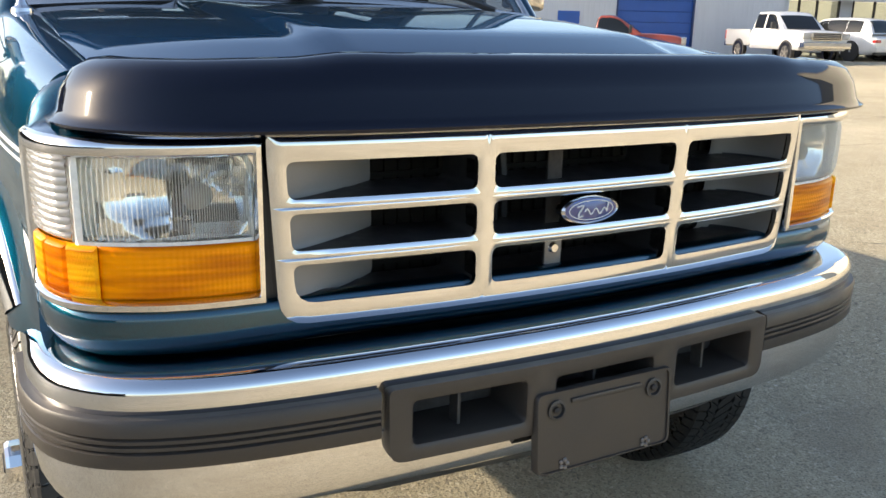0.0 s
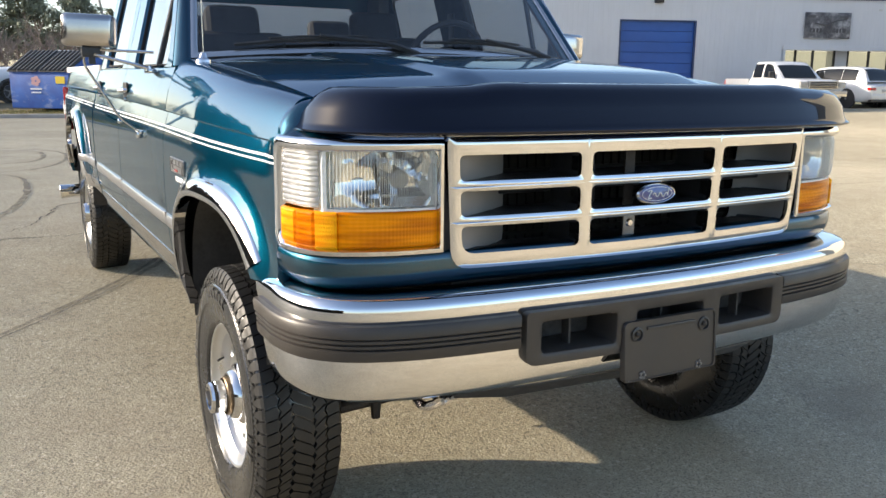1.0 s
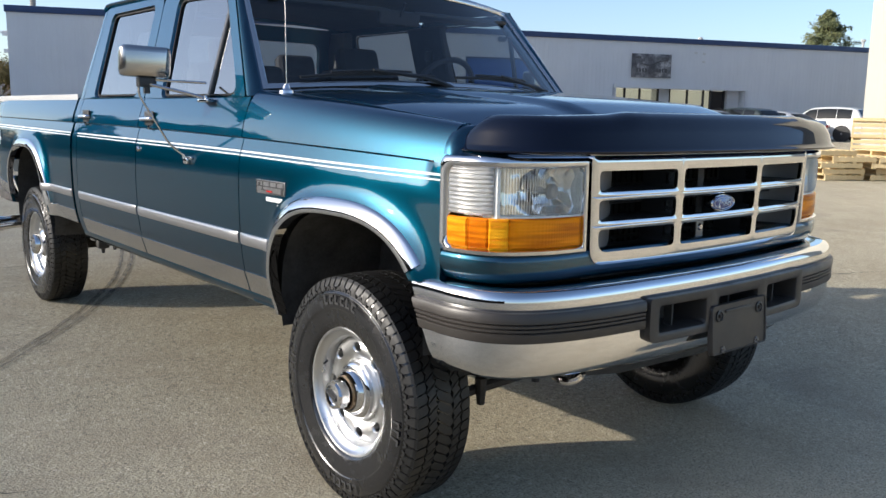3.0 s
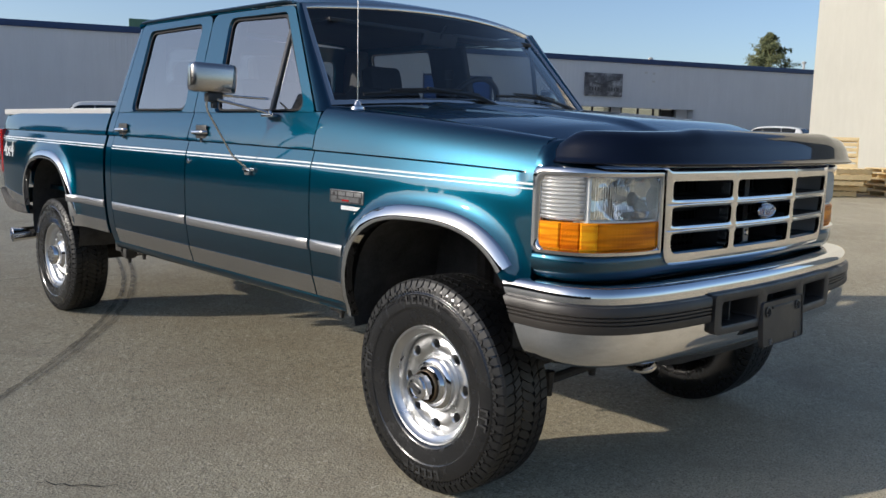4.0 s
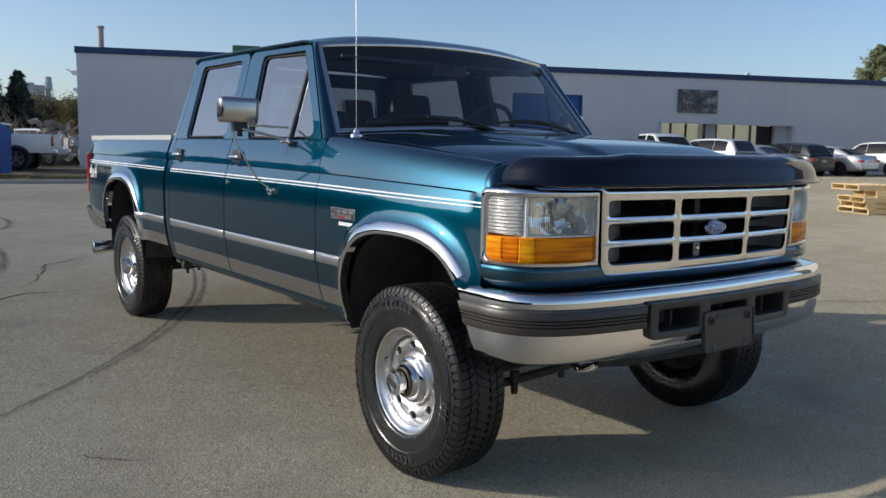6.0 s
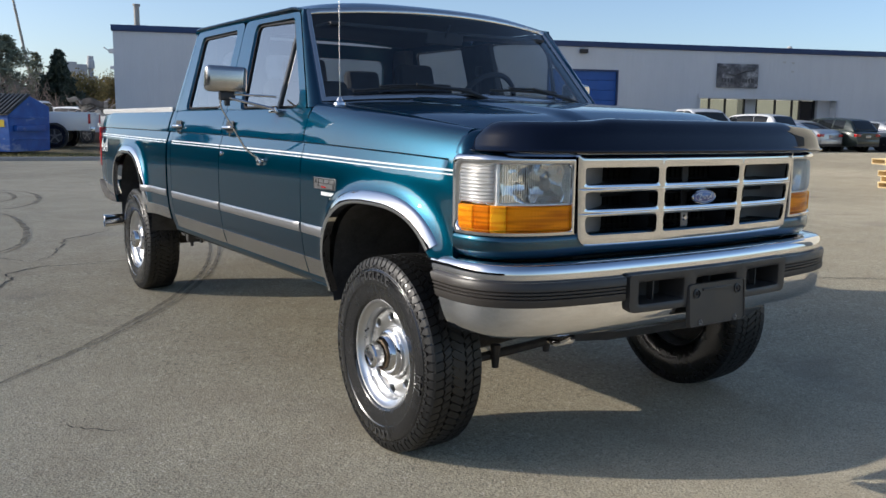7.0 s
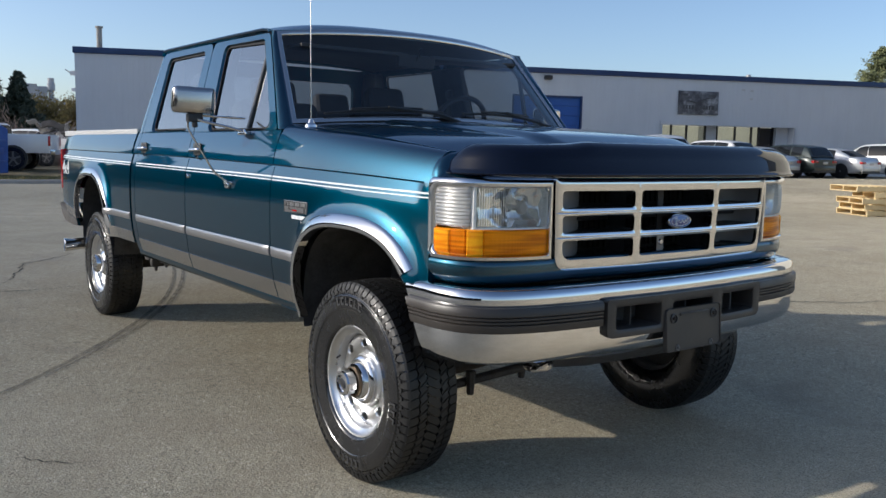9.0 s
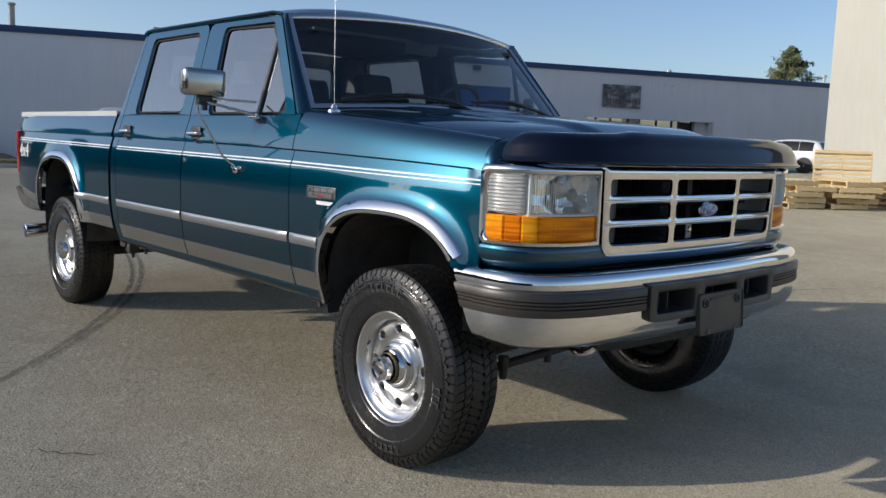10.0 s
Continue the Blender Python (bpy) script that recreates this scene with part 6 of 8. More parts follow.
k.to("Base Color", k.mix(0.45, k.ramp(k.noise(0.4, 6, 0.6), [(0.3, (0.47, 0.455, 0.395)), (0.7, (0.53, 0.515, 0.45))]), k.ramp(k.noise(6, 6, 0.7, k.coord((1, 1, 0.2))), [(0.3, (0.46, 0.445, 0.385)), (0.7, (0.54, 0.525, 0.46))])))
k.bump(k.noise(50, 4), 0.25, 0.01)
WALL_BEIGE = k.m
CONCRETE = varied("grey_concrete", (0.36, 0.34, 0.31), 0.85, amount=0.2, scale=2.5, grain=60, bump=0.3, dist=0.01)
DARK_FRAME = varied("dark_bronze_frame", (0.02, 0.02, 0.022), 0.4, amount=0.2, bump=0)
SHOP_GLASS = glass("shop_glass", (0.75, 0.76, 0.72))
# Emission on the shop's back wall and floor stands in for indoor lighting.
k = Mat("glowing_room", (0.66, 0.63, 0.54), 0.8)
k.set("Emission Color", (1.0, 0.92, 0.72, 1)).set("Emission Strength", 0.35)
LIT = k.m

house = thing("warehouse", "long pale corrugated warehouse with navy roof edge", "warehouse")
house.matrix_basis = BASE
LEN, HGT = 62.0, 5.24
holes = [(20.0, 23.7, -0.2, 4.15), (28.2, 36.0, -0.2, 2.92)]
bm = bmesh.new()
stops = [0.0] + [v for h in holes for v in h[:2]] + [LEN]
pitch = 0.24


def ribbed(bm, a, b, z0, z1):
    n2 = max(1, round((b - a) / pitch))
    w = (b - a) / n2
    pts = []
    for i in range(n2):
        x = a + i * w
        pts += [(x, 0.0), (x + w * 0.62, 0.0), (x + w * 0.70, -0.0035), (x + w * 0.92, -0.0035)]
    pts.append((b, 0.0))
    rows = [loop(bm, [(x, y, z) for x, y in pts]) for z in (z0, z1)]
    bridge(bm, rows, False)


for a, b in ((0.0, 20.0), (23.7, 28.2), (36.0, LEN)):
    ribbed(bm, a, b, -0.4, HGT)
ribbed(bm, 20.0, 23.7, 4.15, HGT)
ribbed(bm, 28.2, 36.0, 2.92, HGT)
box(bm, 0.0, 0.2, 0.004, 30.0, -0.4, HGT)
box(bm, LEN - 0.2, LEN, 0.004, 30.0, -0.4, HGT)
box(bm, 0.0, LEN, 29.8, 30.0, -0.4, HGT)
part("wall", bm, WALL_PALE, house, flat=True)
bm = bmesh.new()
box(bm, 0.1, LEN - 0.1, 0.05, 29.9, HGT - 0.1, HGT + 0.1)
part("roof", bm, CONCRETE, house)
bm = bmesh.new()
box(bm, -0.06, LEN + 0.06, -0.08, 0.06, HGT, HGT + 0.27, 0.01)
box(bm, -0.06, 0.06, 0.06, 30.06, HGT, HGT + 0.27, 0.01)
part("fascia", bm, NAVY, house, "navy blue metal roof edge")
bm = bmesh.new()
box(bm, 28.05, 36.15, -0.05, 0.0, 2.90, 3.10, 0.006, 1)
part("lintel_flashing", bm, WALL_PALE, house)
# roller door
dr = new("roller_door")
dr.parent = house
for i in range(9):
    bm = bmesh.new()
    z = -0.2 + i * 0.483
    box(bm, 20.06, 23.64, 0.10, 0.14, z + 0.008, z + 0.475, 0.01, 1)
    part("door_section", bm, BLUE_DOOR, dr)
bm = bmesh.new()
box(bm, 20.0, 20.08, -0.02, 0.16, -0.2, 4.15)
box(bm, 23.62, 23.7, -0.02, 0.16, -0.2, 4.15)
box(bm, 20.0, 23.7, -0.02, 0.16, 4.10, 4.17)
box(bm, 20.0, 23.7, 0.15, 0.25, -0.2, 4.15)
part("door_frame", bm, NAVY, dr)
bm = bmesh.new()
box(bm, 17.3, 18.3, -0.05, 0.02, -0.2, 2.15, 0.01)
part("side_door", bm, BLUE_DOOR, house, "blue steel side door")
# shop front, set back
sf = tagged(new("shop_front"), "")
sf.parent = house
bm = bmesh.new()
box(bm, 28.2, 36.0, 1.5, 1.7, -0.4, 3.1)
box(bm, 28.2, 36.0, 1.5, 6.0, -0.4, -0.2)
part("room", bm, LIT, sf)
bm = bmesh.new()
box(bm, 35.26, 36.0, 0.5, 0.74, -0.3, 2.92)
part("end_panel", bm, WALL_PALE, sf)
bm = bmesh.new()
box(bm, 28.0, 28.2, 0.0, 1.7, -0.4, 3.0)
box(bm, 36.0, 36.2, 0.0, 1.7, -0.4, 3.0)
box(bm, 28.0, 36.2, 0.0, 1.7, 2.92, 3.05)
box(bm, 31.15, 31.75, 0.7, 1.5, -0.4, 2.92)
part("recess", bm, WALL_PALE, sf)
posts = [28.25, 29.1, 30.0, 31.1, 31.8, 32.9, 33.9, 34.35, 35.2]
for x in posts:
    bm = bmesh.new()
    box(bm, x - 0.05, x + 0.05, 0.70, 0.80, -0.3, 2.92, 0.008, 1)
    part("mullion", bm, DARK_FRAME, sf)
for a, b in zip(posts, posts[1:]):
    if 31.0 < a < 31.3:
        continue
    bm = bmesh.new()
    box(bm, a + 0.05, b - 0.05, 0.735, 0.75, -0.2, 2.88)
    part("pane", bm, SHOP_GLASS if a < 34 else SMOKE, sf)
for x in (28.8, 30.6, 33.4):
    bm = bmesh.new()
    box(bm, x - 0.3, x + 0.3, 1.0, 1.3, 2.78, 2.84, 0.01)
    part("ceiling_light", bm, LIT, sf)
# board sign with marks that cannot be read
DULL_MARK = varied("faded_sign_marks", (0.085, 0.085, 0.09), 0.6, amount=0.3, scale=4, bump=0)
SIGN_BASE = Mat("weathered_sign_board", (0.12, 0.12, 0.125), 0.5)
SIGN_BASE.to("Base Color", SIGN_BASE.ramp(SIGN_BASE.noise(2.4, 4, 0.6), [(0.36, (0.055, 0.056, 0.065)), (0.52, (0.15, 0.15, 0.16)), (0.66, (0.40, 0.40, 0.41))]))
bm = bmesh.new()
box(bm, 29.0, 31.3, -0.10, -0.03, 3.45, 4.65, 0.012)
sg = part("sign_board", bm, SIGN_BASE.m, house, "grey weathered sign board with dark marks")
bm = bmesh.new()
rng = random.Random(3)
x = 29.25
while x < 31.0:
    w = rng.uniform(0.08, 0.17)
    bm = bmesh.new()
    box(bm, x, x + w, -0.112, -0.10, 3.72, 3.92)
    part("sign_mark", bm, DULL_MARK, sg)
    x += w + 0.05
for a, b, z in ((29.1, 29.5, 4.40), (30.7, 31.15, 4.38)):
    bm = bmesh.new()
    box(bm, a, b, -0.112, -0.10, z, z + 0.12)
    part("sign_mark", bm, DULL_MARK, sg)
bm = bmesh.new()
tube(bm, [(29.5, -0.105, 4.15), (30.0, -0.105, 4.05), (30.6, -0.105, 4.28), (31.1, -0.105, 4.36)], 0.03, 6)
part("sign_swoosh", bm, DULL_MARK, sg)
# wall lamp, vents, roof fittings
bm = bmesh.new()
box(bm, 21.6, 22.0, -0.22, -0.02, 4.93, 5.13, 0.03)
part("wall_lamp", bm, DARK_FRAME, house)
bm = bmesh.new()
lathe(bm, [(0.12, 0.0), (0.12, 1.1), (0.16, 1.12), (0.16, 1.2), (0.0, 1.22)], 16, Matrix.Translation((0.95, 0.6, HGT + 0.05)) @ Matrix.Rotation(radians(-90), 4, "Y"))
part("flue_pipe", bm, CONCRETE, house, "grey metal flue pipe")
bm = bmesh.new()
box(bm, 6.6, 7.9, 2.0, 3.2, HGT, HGT + 0.85, 0.03)
GREEN_UNIT = varied("green_roof_unit_paint", (0.08, 0.17, 0.11), 0.6, amount=0.1, bump=0)
part("roof_unit", bm, GREEN_UNIT, house, "green rooftop unit")
for x, tall in ((33.3, 0.08), (44.0, 0.42)):
    bm = bmesh.new()
    lathe(bm, [(0.07, 0.0), (0.07, tall), (0.13, tall + 0.01), (0.14, tall + 0.12), (0.0, tall + 0.16)], 10, Matrix.Translation((x, 0.4, HGT + 0.2)) @ Matrix.Rotation(radians(-90), 4, "Y"))
    part("roof_vent", bm, RAIL, house)
bm = bmesh.new()
for x, z in ((32.7, 4.75), (33.2, 4.72), (33.2, 4.3)):
    box(bm, x, x + 0.18, -0.028, -0.02, z, z + 0.10, 0.005, 1)
part("wall_plates", bm, RAIL, house)
bm = bmesh.new()
box(bm, -0.25, 0.0, 0.3, 0.5, 4.3, 4.5, 0.03)
tube(bm, [(-0.1, 0.4, 4.3), (-0.45, 0.3, 4.55)], 0.03, 6)
box(bm, -0.2, 0.0, 0.2, 0.45, 3.6, 3.75, 0.02)
part("corner_flood_lamp", bm, WALL_PALE, house)

# ---- beige building and pallets ----
CB = Vector((24.68, 9.85, 0.05))
beige = thing("beige_building", "tall sunlit beige concrete building", "building")
beige.matrix_basis = Matrix.Translation(CB) @ Matrix.Rotation(math.atan2(U.y, U.x), 4, "Z")
bm = bmesh.new()
box(bm, 0.0, 30.0, -14.0, 0.0, -0.6, 10.5, 0.02, 1)
part("wall", bm, WALL_BEIGE, beige)
bm = bmesh.new()
box(bm, -0.05, 30.05, -14.05, 0.05, 10.5, 10.75, 0.02, 1)
part("coping", bm, CONCRETE, beige)
k = Mat("pallet_wood", (0.6, 0.46, 0.28), 0.8)
k.to("Base Color", k.mix(0.5, k.ramp(k.noise(3, 5, 0.6, k.coord((1, 12, 12))), [(0.3, (0.62, 0.46, 0.22)), (0.7, (0.86, 0.68, 0.38))]), k.ramp(k.noise(1.2), [(0.3, (0.66, 0.49, 0.24)), (0.7, (0.88, 0.70, 0.40))])))
WOOD = k.m


def pallet(rng):
    p = thing("pallet", "pale weathered wooden shipping pallet", "pallet", "wooden pallets by the beige wall")
    for i in range(7):
        bm = bmesh.new()
        y = lerp(-0.46, 0.46, i / 6)
        box(bm, -0.61, 0.61, y - 0.048, y + 0.048, 0.118, 0.138, 0.003, 1)
        part("deck_board", bm, WOOD, p)
    for y in (-0.45, 0.0, 0.45):
        bm = bmesh.new()
        box(bm, -0.60, 0.60, y - 0.05, y + 0.05, 0.0, 0.018, 0.003, 1)
        part("bottom_board", bm, WOOD, p)
    for x in (-0.59, 0.0, 0.59):
        bm = bmesh.new()
        box(bm, x - 0.02, x + 0.02, -0.5, 0.5, 0.018, 0.118, 0.003, 1)
        part("stringer", bm, WOOD, p)
    return p


rng = random.Random(11)
base_p = pallet(rng)
first = True
for (x, y, turn, n2) in ((17.34, 7.2, -36, 5), (18.45, 6.35, -38, 5), (19.7, 5.5, -35, 5), (20.9, 4.65, -34, 4), (21.9, 6.5, -30, 3)):
    for i in range(n2):
        m = Matrix.Translation((x + rng.uniform(-0.24, 0.24), y + rng.uniform(-0.24, 0.24), 0.004 + 0.139 * i + rise(x, y))) @ Matrix.Rotation(radians(turn + 90 + rng.uniform(-8, 8)), 4, "Z")
        if first:
            base_p.matrix_basis, first = m, False
        else:
            copy_thing(base_p, m)
# one leans on the stack
copy_thing(base_p, Matrix.Translation((20.98, 7.62, 0.47)) @ Matrix.Rotation(radians(298), 4, "Z") @ Matrix.Rotation(radians(77), 4, "X") @ Matrix.Diagonal((1.22, 0.98, 1.0, 1)) @ Matrix.Translation((0, 0.5, 0)))

# ---- parked vehicles ----
def body_paint(name, color, metal=0.1):
    k = Mat(name, color, 0.35, metal, Coat_Weight=0.9, Coat_Roughness=0.05)
    k.to("Base Color", k.ramp(k.noise(2.0), [(0.3, tuple(c * 0.93 for c in color)), (0.7, color)]))
    return k.m


WHITE_P, SILVER_P = body_paint("white_car_paint", (0.78, 0.78, 0.77)), body_paint("silver_car_paint", (0.58, 0.59, 0.60), 0.5)
GREEN_P, RED_P = body_paint("dark_green_car_paint", (0.025, 0.035, 0.03), 0.3), body_paint("faded_red_car_paint", (0.30, 0.055, 0.03), 0.1)
GREY_P = body_paint("grey_car_paint", (0.16, 0.17, 0.18), 0.4)
CAR_GLASS = Mat("dark_car_glass", (0.012, 0.014, 0.015), 0.06, 0.0, IOR=1.42).m


def car_wheel(parent, x, y, r, w=0.22, rim=None):
    bm = bmesh.new()
    M = Matrix.Translation((x, y, r)) @ Matrix.Diagonal((1 if x > 0 else -1, 1, 1, 1))
    lathe(bm, [(r * 0.62, -w / 2), (r * 0.96, -w / 2), (r, -w * 0.36), (r, w * 0.36), (r * 0.96, w / 2), (r * 0.66, w / 2), (r * 0.62, w * 0.4)], 24, M)
    t = part("tyre", bm, RUBBER, parent)
    bm = bmesh.new()
    rings = lathe(bm, [(r * 0.66, w * 0.48), (r * 0.60, w * 0.40), (r * 0.22, w * 0.36), (r * 0.18, w * 0.46), (0.01, w * 0.46)], 20, M)
    for i in range(5):
        a = 2 * math.pi * i / 5
        box(bm, w * 0.36, w * 0.45, -r * 0.07, r * 0.07, r * 0.15, r * 0.62, 0.005, 1, M @ Matrix.Rotation(a, 4, "X"))
    part("wheel_rim", bm, rim or SILVER, t)


def greenhouse(c, hw, H, belt, deck, line, paint_m, panes, tuck=0.69):
    """A car's cabin: painted shell with proud dark panes. line: (y, z) of its outline; panes: (y0, y1) of the side windows at the belt."""
    y0, y1 = line[0][0], line[-1][0]

    def rail(y, f):
        zb = smooth(y, deck) - 0.03
        zr = max(zb + 0.002, smooth(y, line))
        k2 = max(0.0, min(1.0, (zr - zb) / (H - belt)))
        wb, wt = hw * 0.915, hw * lerp(0.90, tuck, k2)
        side = [(wb, zb), (lerp(wb, wt, 0.30) + 0.012 * k2, lerp(zb, zr, 0.33)), (lerp(wb, wt, 0.68) + 0.014 * k2, lerp(zb, zr, 0.68)), (wt, lerp(zb, zr, 0.92)), (wt * 0.94, lerp(zb, zr, 0.985)), (wt * 0.70, zr + 0.012 * k2), (0.0, zr + 0.03 * k2)]
        t = f * (len(side) - 1)
        q = min(len(side) - 2, int(t))
        return lerp(side[q][0], side[q + 1][0], t - q), lerp(side[q][1], side[q + 1][1], t - q)

    bm = bmesh.new()
    for sd in (-1, 1):
        grid(bm, lambda u, v: Vector((sd * rail(lerp(y0, y1, u), v)[0], lerp(y0, y1, u), rail(lerp(y0, y1, u), v)[1])), 28, 12)
    bmesh.ops.remove_doubles(bm, verts=bm.verts[:], dist=0.003)
    part("cabin", bm, paint_m, c, sharp=50)
    top_y = [y for y in (lerp(y0, y1, i / 60) for i in range(61)) if smooth(y, line) > H - 0.13]
    for sd in (-1, 1):
        for a, b in panes:
            bm = bmesh.new()

            def pt(u, v, a=a, b=b, sd=sd):
                f = lerp(0.06, 0.47, v)
                lo_y, hi_y = max(a, top_y[0] - (top_y[0] - y0) * (1 - v) * 0.8), min(b, top_y[-1] + (y1 - top_y[-1]) * (1 - v) * 0.86)
                y = lerp(lo_y, hi_y, u)
                x, z = rail(y, f)
                return Vector((sd * (x + 0.008), y, z))

            grid(bm, pt, 8, 5)
            rim_edges(bm, (-sd * 0.02, 0, 0))
            part("side_window", bm, CAR_GLASS, c)
    for nm, ya, yb in (("windshield", top_y[-1], y1), ("rear_window", top_y[0], y0)):
        bm = bmesh.new()

        def pane(u, v, ya=ya, yb=yb):
            y = lerp(ya, yb, lerp(0.10, 0.92, v))
            zb, zr = smooth(y, deck) - 0.03, smooth(y, line)
            k2 = max(0.0, min(1.0, (zr - zb) / (H - belt)))
            x = (u * 2 - 1) * hw * lerp(0.80, tuck, k2) * 0.90
            return Vector((x, y + math.copysign(0.012, yb - ya), zr + 0.012 + 0.03 * k2 * (1 - (u * 2 - 1) ** 2)))

        grid(bm, pane, 8, 6)
        rim_edges(bm, (0, 0, -0.03))
        part(nm, bm, CAR_GLASS, c)


def wheel_and_shade_disc(c, hw, x, y, r, rim=None):
    car_wheel(c, x, y, r, rim=rim)
    # the body has no wheel hollow: a black disc paints its shade
    bm = bmesh.new()
    lathe(bm, [(r * 1.16, 0.0), (r * 1.16, 0.10), (0.05, 0.10)], 24, Matrix.Translation((math.copysign(hw - 0.092, x), y, r + 0.01)) @ Matrix.Diagonal((1 if x > 0 else -1, 1, 1, 1)))
    part("well_shade_disc", bm, BLACK, c)


def loft(L, hw, deck, y0, y1, low=0.24, n=26):
    """A car's lower body between two stations, rounded in plan and section."""
    bm = bmesh.new()
    rings = []
    for i in range(n + 1):
        y = lerp(y0, y1, i / n)
        e = abs(y) / (L / 2)
        w = hw * (1 - 0.17 * max(0.0, (e - 0.70) / 0.30) ** 2.2)
        top = smooth(y, deck) - 0.10 * max(0.0, (e - 0.97) / 0.03)
        lo = low + 0.12 * max(0.0, (e - 0.80) / 0.20) ** 1.5
        half_ring = [(0.88, lo), (0.955, lo + 0.04), (0.985, lo + 0.16), (1.0, lerp(lo, top, 0.52)), (0.992, lerp(lo, top, 0.70)), (0.968, top - 0.09), (0.935, top - 0.035), (0.88, top - 0.008), (0.62, top + 0.014), (0.25, top + 0.024)]
        rings.append(loop(bm, [(-w * a, y, z) for a, z in half_ring] + [(w * a, y, z) for a, z in half_ring[::-1]]))
    bridge(bm, rings, True, True)
    return bm


def car(name, label, m, paint_m, L, W, H, belt, deck, glassline, wheel_r=0.34, panes=((-0.95, -0.02), (0.06, 0.85)), group="cars parked at the warehouse"):
    """A parked car: x across, y towards its nose from the middle. deck: (y, z) of the body's top; glassline: (y, z) of roof and screens."""
    c = thing(name, label, "car", group)
    hw = W / 2
    part("body", loft(L, hw, deck, -L / 2, L / 2), paint_m, c, sharp=45)
    greenhouse(c, hw, H, belt, deck, glassline, paint_m, panes)
    for x in (-hw + 0.12, hw - 0.12):
        for y in (L * 0.30, -L * 0.285):
            wheel_and_shade_disc(c, hw, x, y, wheel_r)
    for sd in (-1, 1):
        bm = bmesh.new()
        zt2 = smooth(-L / 2 + 0.1, deck)
        box(bm, sd * (hw * 0.52), sd * (hw * 0.88), -L / 2 - 0.012, -L / 2 + 0.20, zt2 - 0.25, zt2 - 0.12, 0.03)
        part("tail_lamp", bm, RED, c)
        bm = bmesh.new()
        zt2 = smooth(L / 2 - 0.1, deck)
        box(bm, sd * (hw * 0.48), sd * (hw * 0.84), L / 2 - 0.20, L / 2 + 0.005, zt2 - 0.18, zt2 - 0.06, 0.03)
        part("headlight", bm, FROST, c)
        bm = bmesh.new()
        yq = glassline[-1][0]
        box(bm, sd * hw * 0.96, sd * (hw + 0.15), yq - 0.42, yq - 0.30, belt + 0.01, belt + 0.13, 0.035, 3)
        part("door_mirror", bm, paint_m, c)
    bm = bmesh.new()
    box(bm, -hw * 0.80, hw * 0.80, -L / 2 - 0.035, -L / 2 + 0.14, 0.36, 0.58, 0.05, 3)
    part("rear_bumper", bm, paint_m, c)
    bm = bmesh.new()
    box(bm, -hw * 0.80, hw * 0.80, -L / 2 - 0.02, -L / 2 + 0.14, 0.25, 0.37, 0.03)
    part("rear_valance", bm, BLACK, c)
    bm = bmesh.new()
    box(bm, -hw * 0.80, hw * 0.80, L / 2 - 0.14, L / 2 + 0.035, 0.32, 0.54, 0.05, 3)
    part("front_bumper", bm, paint_m, c)
    bm = bmesh.new()
    box(bm, -0.16, 0.16, -L / 2 - 0.014, -L / 2 + 0.02, 0.66, 0.78, 0.004)
    part("plate_panel", bm, SILVER, c)
    c.matrix_basis = m
    return c


def parked(along, off, out=False, turn=0.0):
    p = at_wall(along, off)
    head = math.atan2(NRM.y, NRM.x) - math.pi / 2 + (math.pi if out else 0) + radians(turn)
    return Matrix.Translation((p.x, p.y, rise(p.x, p.y) - 0.002)) @ Matrix.Rotation(head, 4, "Z")


SUV = dict(belt=1.05, deck=[(-2.3, 0.98), (-1.9, 1.08), (0.6, 1.04), (1.1, 1.02), (2.1, 0.86), (2.3, 0.74)], glassline=[(-2.25, 1.08), (-1.98, 1.52), (-1.6, 1.66), (-0.8, 1.71), (0.0, 1.69), (0.45, 1.60), (1.25, 1.02)], wheel_r=0.37, panes=((-1.72, -0.99), (-0.97, -0.01), (0.01, 0.85)))
SEDAN = dict(belt=0.95, deck=[(-2.35, 0.90), (-2.2, 1.0), (-1.5, 1.02), (0.6, 0.94), (1.1, 0.93), (2.1, 0.76), (2.35, 0.66)], glassline=[(-1.75, 1.02), (-1.0, 1.36), (-0.5, 1.44), (0.2, 1.42), (1.2, 0.94)], wheel_r=0.33)
WAGON = dict(belt=1.0, deck=[(-2.3, 0.95), (-1.9, 1.02), (0.6, 0.98), (1.1, 0.96), (2.1, 0.80), (2.3, 0.70)], glassline=[(-2.2, 1.0), (-1.85, 1.42), (-1.4, 1.53), (-0.6, 1.57), (0.0, 1.55), (0.5, 1.46), (1.25, 0.97)], wheel_r=0.34, panes=((-1.62, -1.0), (-0.92, -0.04), (0.05, 0.85)))
car("suv", "white SUV parked nose to the warehouse", parked(28.9, 3.3, turn=20), WHITE_P, 4.9, 1.96, 1.72, **SUV)
car("sedan", "silver sedan parked nose to the warehouse", parked(31.2, 3.2, turn=16), SILVER_P, 4.8, 1.83, 1.45, **SEDAN)
car("station_wagon", "dark green station wagon parked nose to the warehouse", parked(33.3, 3.2, turn=12), GREEN_P, 4.7, 1.78, 1.56, **WAGON)
car("sedan", "light silver sedan parked beside a white SUV", parked(35.65, 3.2, turn=18), SILVER_P, 4.8, 1.80, 1.46, **SEDAN)
car("suv", "white rounded SUV at the end of the row", parked(38.5, 3.2, turn=26), WHITE_P, 4.75, 1.88, 1.69, **SUV)


